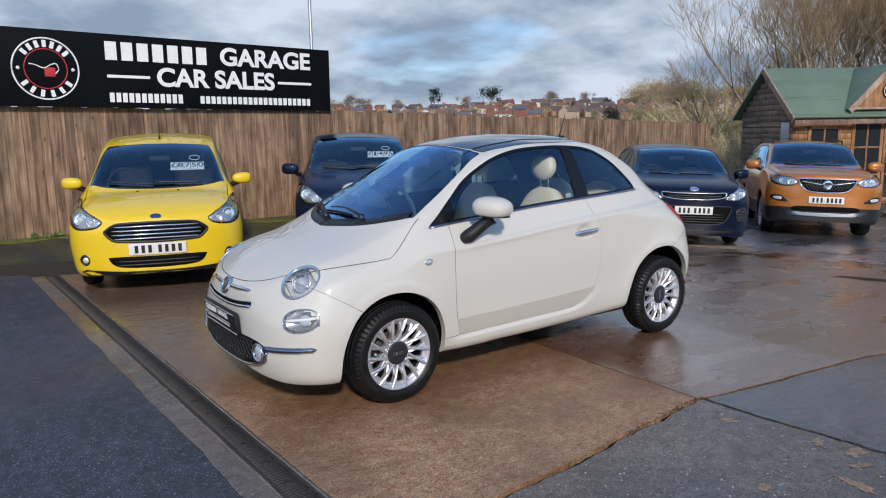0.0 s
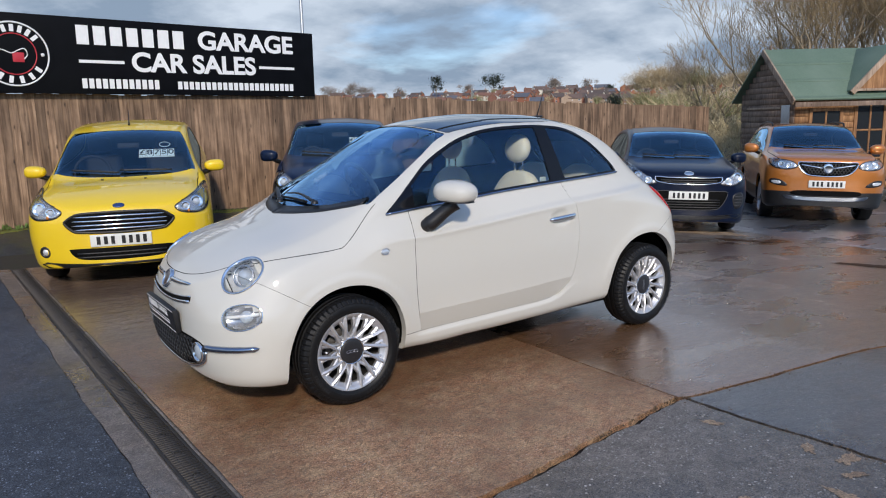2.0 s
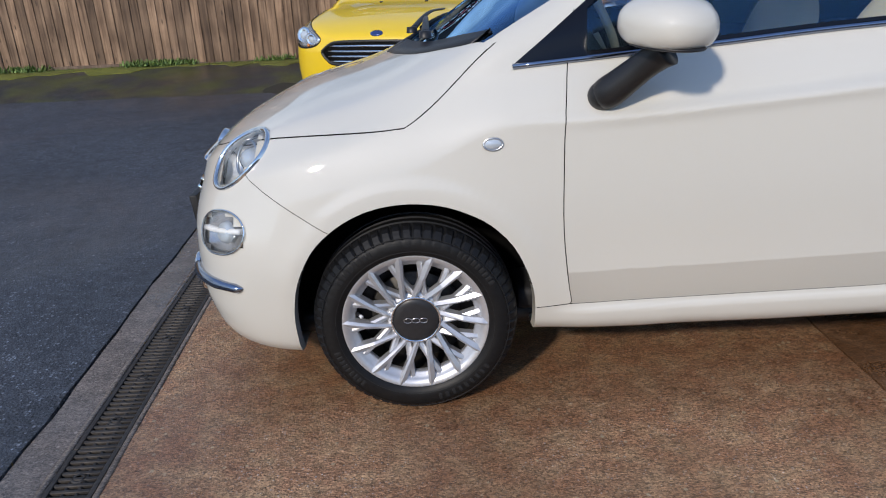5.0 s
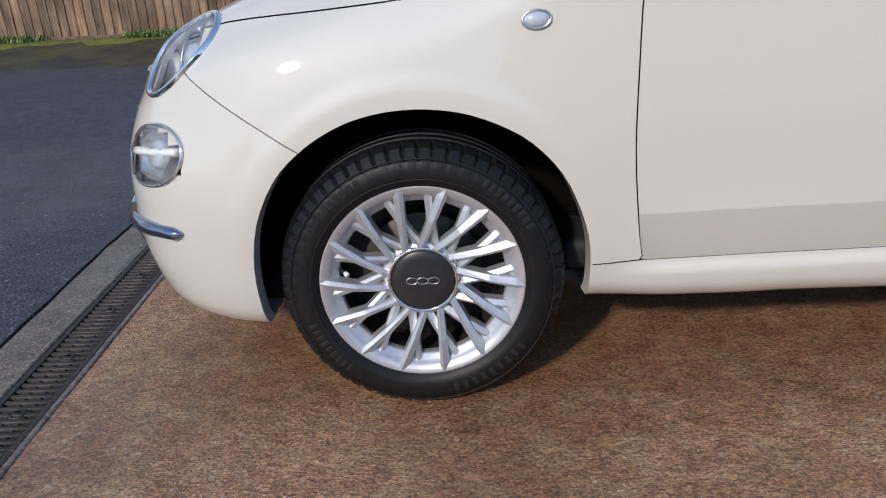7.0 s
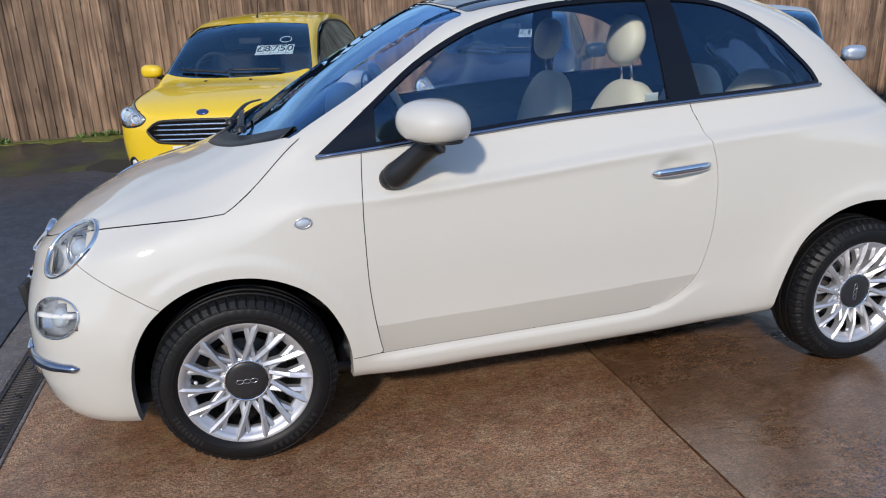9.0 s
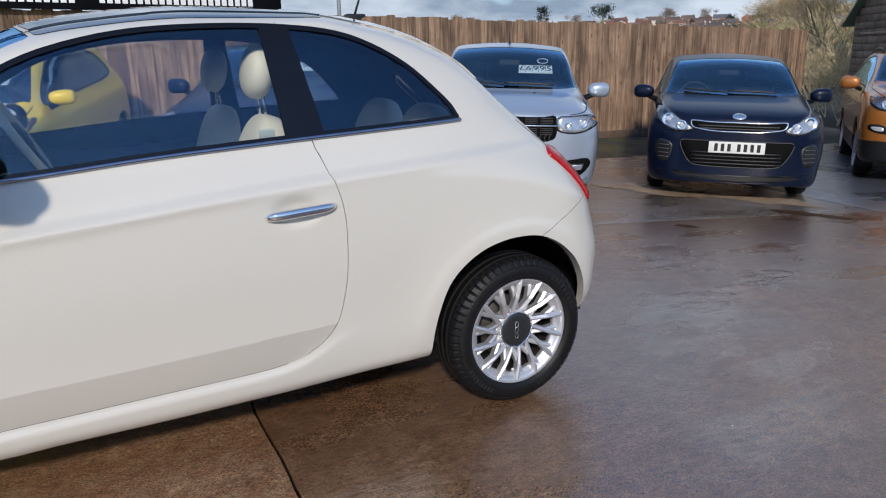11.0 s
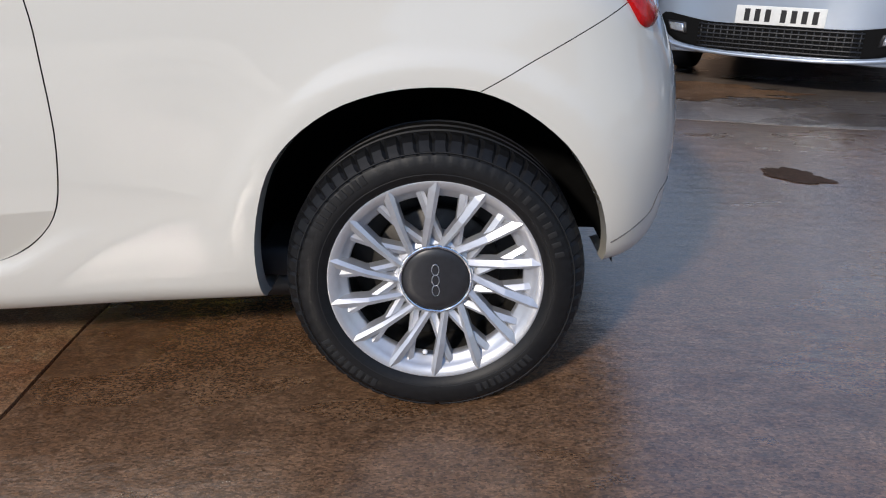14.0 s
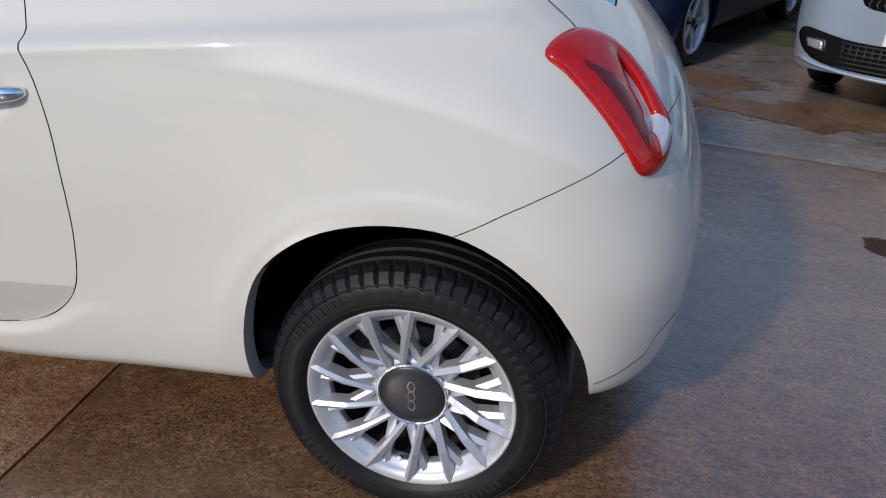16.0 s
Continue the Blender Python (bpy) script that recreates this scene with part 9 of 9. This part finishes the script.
part("grille_lip", surface_tube(ssh, [(y, 0.248 + 0.045 * (abs(y) / 0.74) ** 3) for y in np.linspace(-0.74, 0.74, 27)], 0.013, "front", 0.006), SILVERBLUE, silver)
for s in (-1, 1):
    fl = front_patch(silver, ssh, "fog_lamp", polyline(sides([(-0.555, 0.352), (-0.68, 0.365), (-0.70, 0.43), (-0.57, 0.425)], s), 1, True), BLACK, 0.017)
    front_patch(fl, ssh, "fog_lens", polyline(sides([(-0.575, 0.364), (-0.672, 0.373), (-0.688, 0.42), (-0.585, 0.415)], s), 1, True), LAMPDARK, 0.023)
front_patch(silver, ssh, "front_lip", polyline([(0.0, 0.232), (-0.55, 0.245), (-0.68, 0.262), (-0.66, 0.215), (0.0, 0.195)], 2) + mirrored(polyline([(0.0, 0.232), (-0.55, 0.245), (-0.68, 0.262), (-0.66, 0.215), (0.0, 0.195)], 2))[1:-1], BLACK, 0.004)
for s in (-1, 1):
    p, n = ssh.top(-0.12, s * 0.25, 0.004)
    b2 = bmesh.new()
    add_box(b2, (-0.012, -0.01, -0.004), (0.012, 0.01, 0.005), 0.002, Matrix.Translation(p))
    part("washer_jet", b2, BLACK, silver)
price_card(silver, ssh, 0.50, -0.28, "£6995")
p, n = ssh.top(1.1, 0.0, 0.0)
b2 = bmesh.new()
add_tube(b2, [p, p + Vector((0.03, 0, 0.05)), p + Vector((0.07, 0, 0.14))], [0.014, 0.007, 0.004], 8)
part("aerial", b2, BLACK, silver)

# navy hatchback
navy, nsh = parked("hatchback", "dark navy hatchback parked on damp concrete", facing(6.655, 2.065, -0.684, -0.73, 0.82),
    car_spec((-0.82, -0.79, -0.70, -0.5, -0.25, 0.0, 0.12, 0.45, 0.78, 0.98, 1.3, 1.8, 2.3, 2.75, 2.98, 3.1, 3.22), (0.76, 0.83, 0.88, 0.93, 0.97, 1.005, 1.03, 1.21, 1.37, 1.41, 1.445, 1.455, 1.43, 1.36, 1.18, 0.95, 0.75),
             (0.60, 0.66, 0.73, 0.80, 0.85, 0.89, 0.90, 0.93, 0.95, 0.955, 0.96, 0.97, 0.98, 0.98, 0.95, 0.85, 0.65), 0.85, (0.46, 2.7, 0.42, 3.0), 0.15), NAVY,
    [(0.38, 0.965), (0.9, 0.975), (1.6, 0.99), (2.4, 1.03), (2.68, 1.10), (2.5, 1.25), (2.0, 1.345), (1.4, 1.37), (1.0, 1.335), (0.70, 1.195)],
    ([(0.03, 0.0), (0.06, -0.3), (0.14, -0.57), (0.25, -0.70)], [(0.31, -0.69), (0.55, -0.635), (0.90, -0.56), (0.93, -0.51), (0.91, -0.25), (0.90, 0.0)]), 2.57, (0.30, 0.20, 0.185), 10,
    [(-0.66, 0.845), (-0.5, 0.885), (-0.2, 0.915), (0.05, 0.945), (0.2, 0.985)])
car_mirror(navy, 0.42, 0.935, 1.02, NAVY)
head_lamp(navy, nsh, [(-0.42, 0.72), (-0.52, 0.685), (-0.64, 0.70), (-0.76, 0.78), (-0.81, 0.90), (-0.765, 0.975), (-0.68, 0.90), (-0.56, 0.815)], [(-0.66, 0.79, 0.062), (-0.53, 0.745, 0.048)])
o = polyline([(0.0, 0.79), (-0.25, 0.79), (-0.42, 0.80), (-0.44, 0.775), (-0.40, 0.73), (-0.20, 0.705), (0.0, 0.705)], 3)
o = o + mirrored(o)[1:-1]
gr = front_patch(navy, nsh, "grille", o, GAP, 0.004, "narrow black grille in a chrome frame")
part("grille_rim", surface_tube(nsh, o, 0.0085, "front", 0.006, True), CHROME, gr)
for z in (0.73, 0.755):
    bar(navy, nsh, z, -0.37, 0.37, 0.006, PLASTIC, parent=gr)
b2 = patch(nsh, ellipse(0, 0.845, 0.062, 0.026), "front", 0.007, 0.02, 3, 0.004)
part("badge", b2, CHROME, navy, "plain chrome oval badge")
number_plate(pose(nsh.front(0, 0.55)[0].x - 0.014, 0, 0.55), navy)
o = polyline([(0.0, 0.61), (-0.38, 0.61), (-0.52, 0.60), (-0.50, 0.50), (-0.42, 0.385), (-0.30, 0.36), (0.0, 0.355)], 3)
o = o + mirrored(o)[1:-1]
lg = front_patch(navy, nsh, "lower_grille", o, GAP, 0.004, "wide black lower grille")
part("grille_rim", surface_tube(nsh, o, 0.005, "front", 0.005, True), PLASTIC, lg)
for z in (0.39, 0.425, 0.46, 0.495):
    bar(navy, nsh, z, -0.42, 0.42, 0.0075, BLACK, parent=lg)
for s in (-1, 1):
    o = polyline(sides([(-0.60, 0.55), (-0.72, 0.60), (-0.77, 0.52), (-0.74, 0.40), (-0.64, 0.38)], s), 3, True)
    fr = front_patch(navy, nsh, "fog_recess", o, BLACK, 0.003)
for s in (-1, 1):
    for z in (0.42, 0.46, 0.50, 0.54):
        part("fog_slat", surface_tube(nsh, [(s * y, z) for y in (0.63, 0.67, 0.71, 0.74)], 0.006, "front", 0.005), PLASTIC, navy)
front_patch(navy, nsh, "front_lip", polyline([(0.0, 0.275), (-0.55, 0.28), (-0.70, 0.30), (-0.68, 0.235), (0.0, 0.205)], 2) + mirrored(polyline([(0.0, 0.275), (-0.55, 0.28), (-0.70, 0.30), (-0.68, 0.235), (0.0, 0.205)], 2))[1:-1], BLACK, 0.006)

# orange crossover
orange, osh = parked("crossover_car", "bronze-orange crossover parked in front of the shed", facing(9.69, 1.73, -0.79, -0.613, 0.92),
    car_spec((-0.92, -0.89, -0.80, -0.6, -0.3, 0.0, 0.12, 0.45, 0.78, 1.0, 1.4, 1.9, 2.4, 2.85, 3.1, 3.24, 3.36), (0.96, 1.02, 1.06, 1.10, 1.14, 1.165, 1.19, 1.37, 1.53, 1.58, 1.61, 1.62, 1.60, 1.53, 1.35, 1.08, 0.85),
             (0.76, 0.82, 0.89, 0.95, 1.0, 1.03, 1.04, 1.06, 1.08, 1.085, 1.09, 1.10, 1.11, 1.12, 1.1, 0.95, 0.75), 0.885, (0.44, 3.0, 0.42, 3.2), 0.24), ORANGE,
    [(0.38, 1.10), (0.9, 1.11), (1.6, 1.12), (2.4, 1.15), (2.72, 1.22), (2.55, 1.38), (2.0, 1.49), (1.4, 1.52), (1.0, 1.49), (0.70, 1.34)],
    ([(0.04, 0.0), (0.06, -0.3), (0.14, -0.6), (0.26, -0.73)], [(0.32, -0.72), (0.55, -0.665), (0.90, -0.585), (0.93, -0.53), (0.91, -0.25), (0.90, 0.0)]), 2.555, (0.345, 0.235, 0.215), 5,
    [(-0.80, 1.0), (-0.6, 1.045), (-0.3, 1.075), (0.05, 1.10), (0.2, 1.14)], low_black=lambda x: 0.50)
car_mirror(orange, 0.42, 0.985, 1.16, ORANGE, (0.08, 0.12, 0.085))
head_lamp(orange, osh, [(-0.43, 0.90), (-0.56, 0.855), (-0.72, 0.87), (-0.81, 0.93), (-0.80, 1.01), (-0.66, 1.01), (-0.50, 0.98)], [(-0.66, 0.93, 0.05), (-0.55, 0.915, 0.042)])
o = polyline([(0.0, 0.975), (-0.30, 0.975), (-0.42, 0.965), (-0.38, 0.86), (-0.26, 0.775), (0.0, 0.755)], 3)
o = o + mirrored(o)[1:-1]
gr = front_patch(orange, osh, "grille", o, GAP, 0.004, "black mesh grille in a chrome frame")
part("grille_rim", surface_tube(osh, o, 0.010, "front", 0.006, True), CHROME, gr)
for k in range(-8, 9):
    for d in (1, -1):
        line = [(k * 0.05 + d * (z - 0.86) * 0.7, z) for z in np.linspace(0.79, 0.95, 5)]
        line = [q for q in line if inside(q, o)]
        if len(line) > 2:
            part("grille_mesh", surface_tube(osh, line, 0.005, "front", 0.006), PLASTIC, gr)
for s in (-1, 1):
    part("grille_wing", surface_tube(osh, [(s * (0.08 + 0.3 * t), 0.885 + 0.05 * t) for t in np.linspace(0, 1, 7)], 0.012, "front", 0.010), CHROME, gr)
b2 = patch(osh, ellipse(0, 0.885, 0.075, 0.075), "front", 0.016, 0.02, 3, 0.004)
part("badge", b2, CHROME, orange, "plain round chrome badge")
number_plate(pose(osh.front(0, 0.62)[0].x - 0.016, 0, 0.635), orange)
for s in (-1, 1):
    fr = front_patch(orange, osh, "fog_recess", polyline(sides([(-0.55, 0.60), (-0.70, 0.60), (-0.80, 0.64), (-0.79, 0.70), (-0.66, 0.69)], s), 3, True), BLACK, 0.004)
    front_patch(fr, osh, "fog_lamp", polyline(sides([(-0.66, 0.625), (-0.74, 0.63), (-0.78, 0.66), (-0.74, 0.675), (-0.66, 0.665)], s), 3, True), REFLECTOR, 0.012)
o = polyline([(0.0, 0.53), (-0.40, 0.53), (-0.50, 0.50), (-0.44, 0.455), (0.0, 0.45)], 3)
front_patch(orange, osh, "lower_grille", o + mirrored(o)[1:-1], GAP, 0.006)
o = polyline([(0.0, 0.425), (-0.48, 0.43), (-0.60, 0.45), (-0.56, 0.40), (-0.42, 0.375), (0.0, 0.365)], 3)
front_patch(orange, osh, "skid_plate", o + mirrored(o)[1:-1], SATIN, 0.012, "silver skid plate")
for s in (-1, 1):
    b2 = bmesh.new()
    pts = [osh.top(x, s * 0.58, 0.045)[0] for x in np.linspace(1.15, 2.7, 12)]
    pts = [osh.top(1.05, s * 0.58, 0.0)[0]] + pts + [osh.top(2.8, s * 0.58, 0.0)[0]]
    add_tube(b2, pts, 0.016, 8)
    part("roof_rail", b2, BLACK, orange)
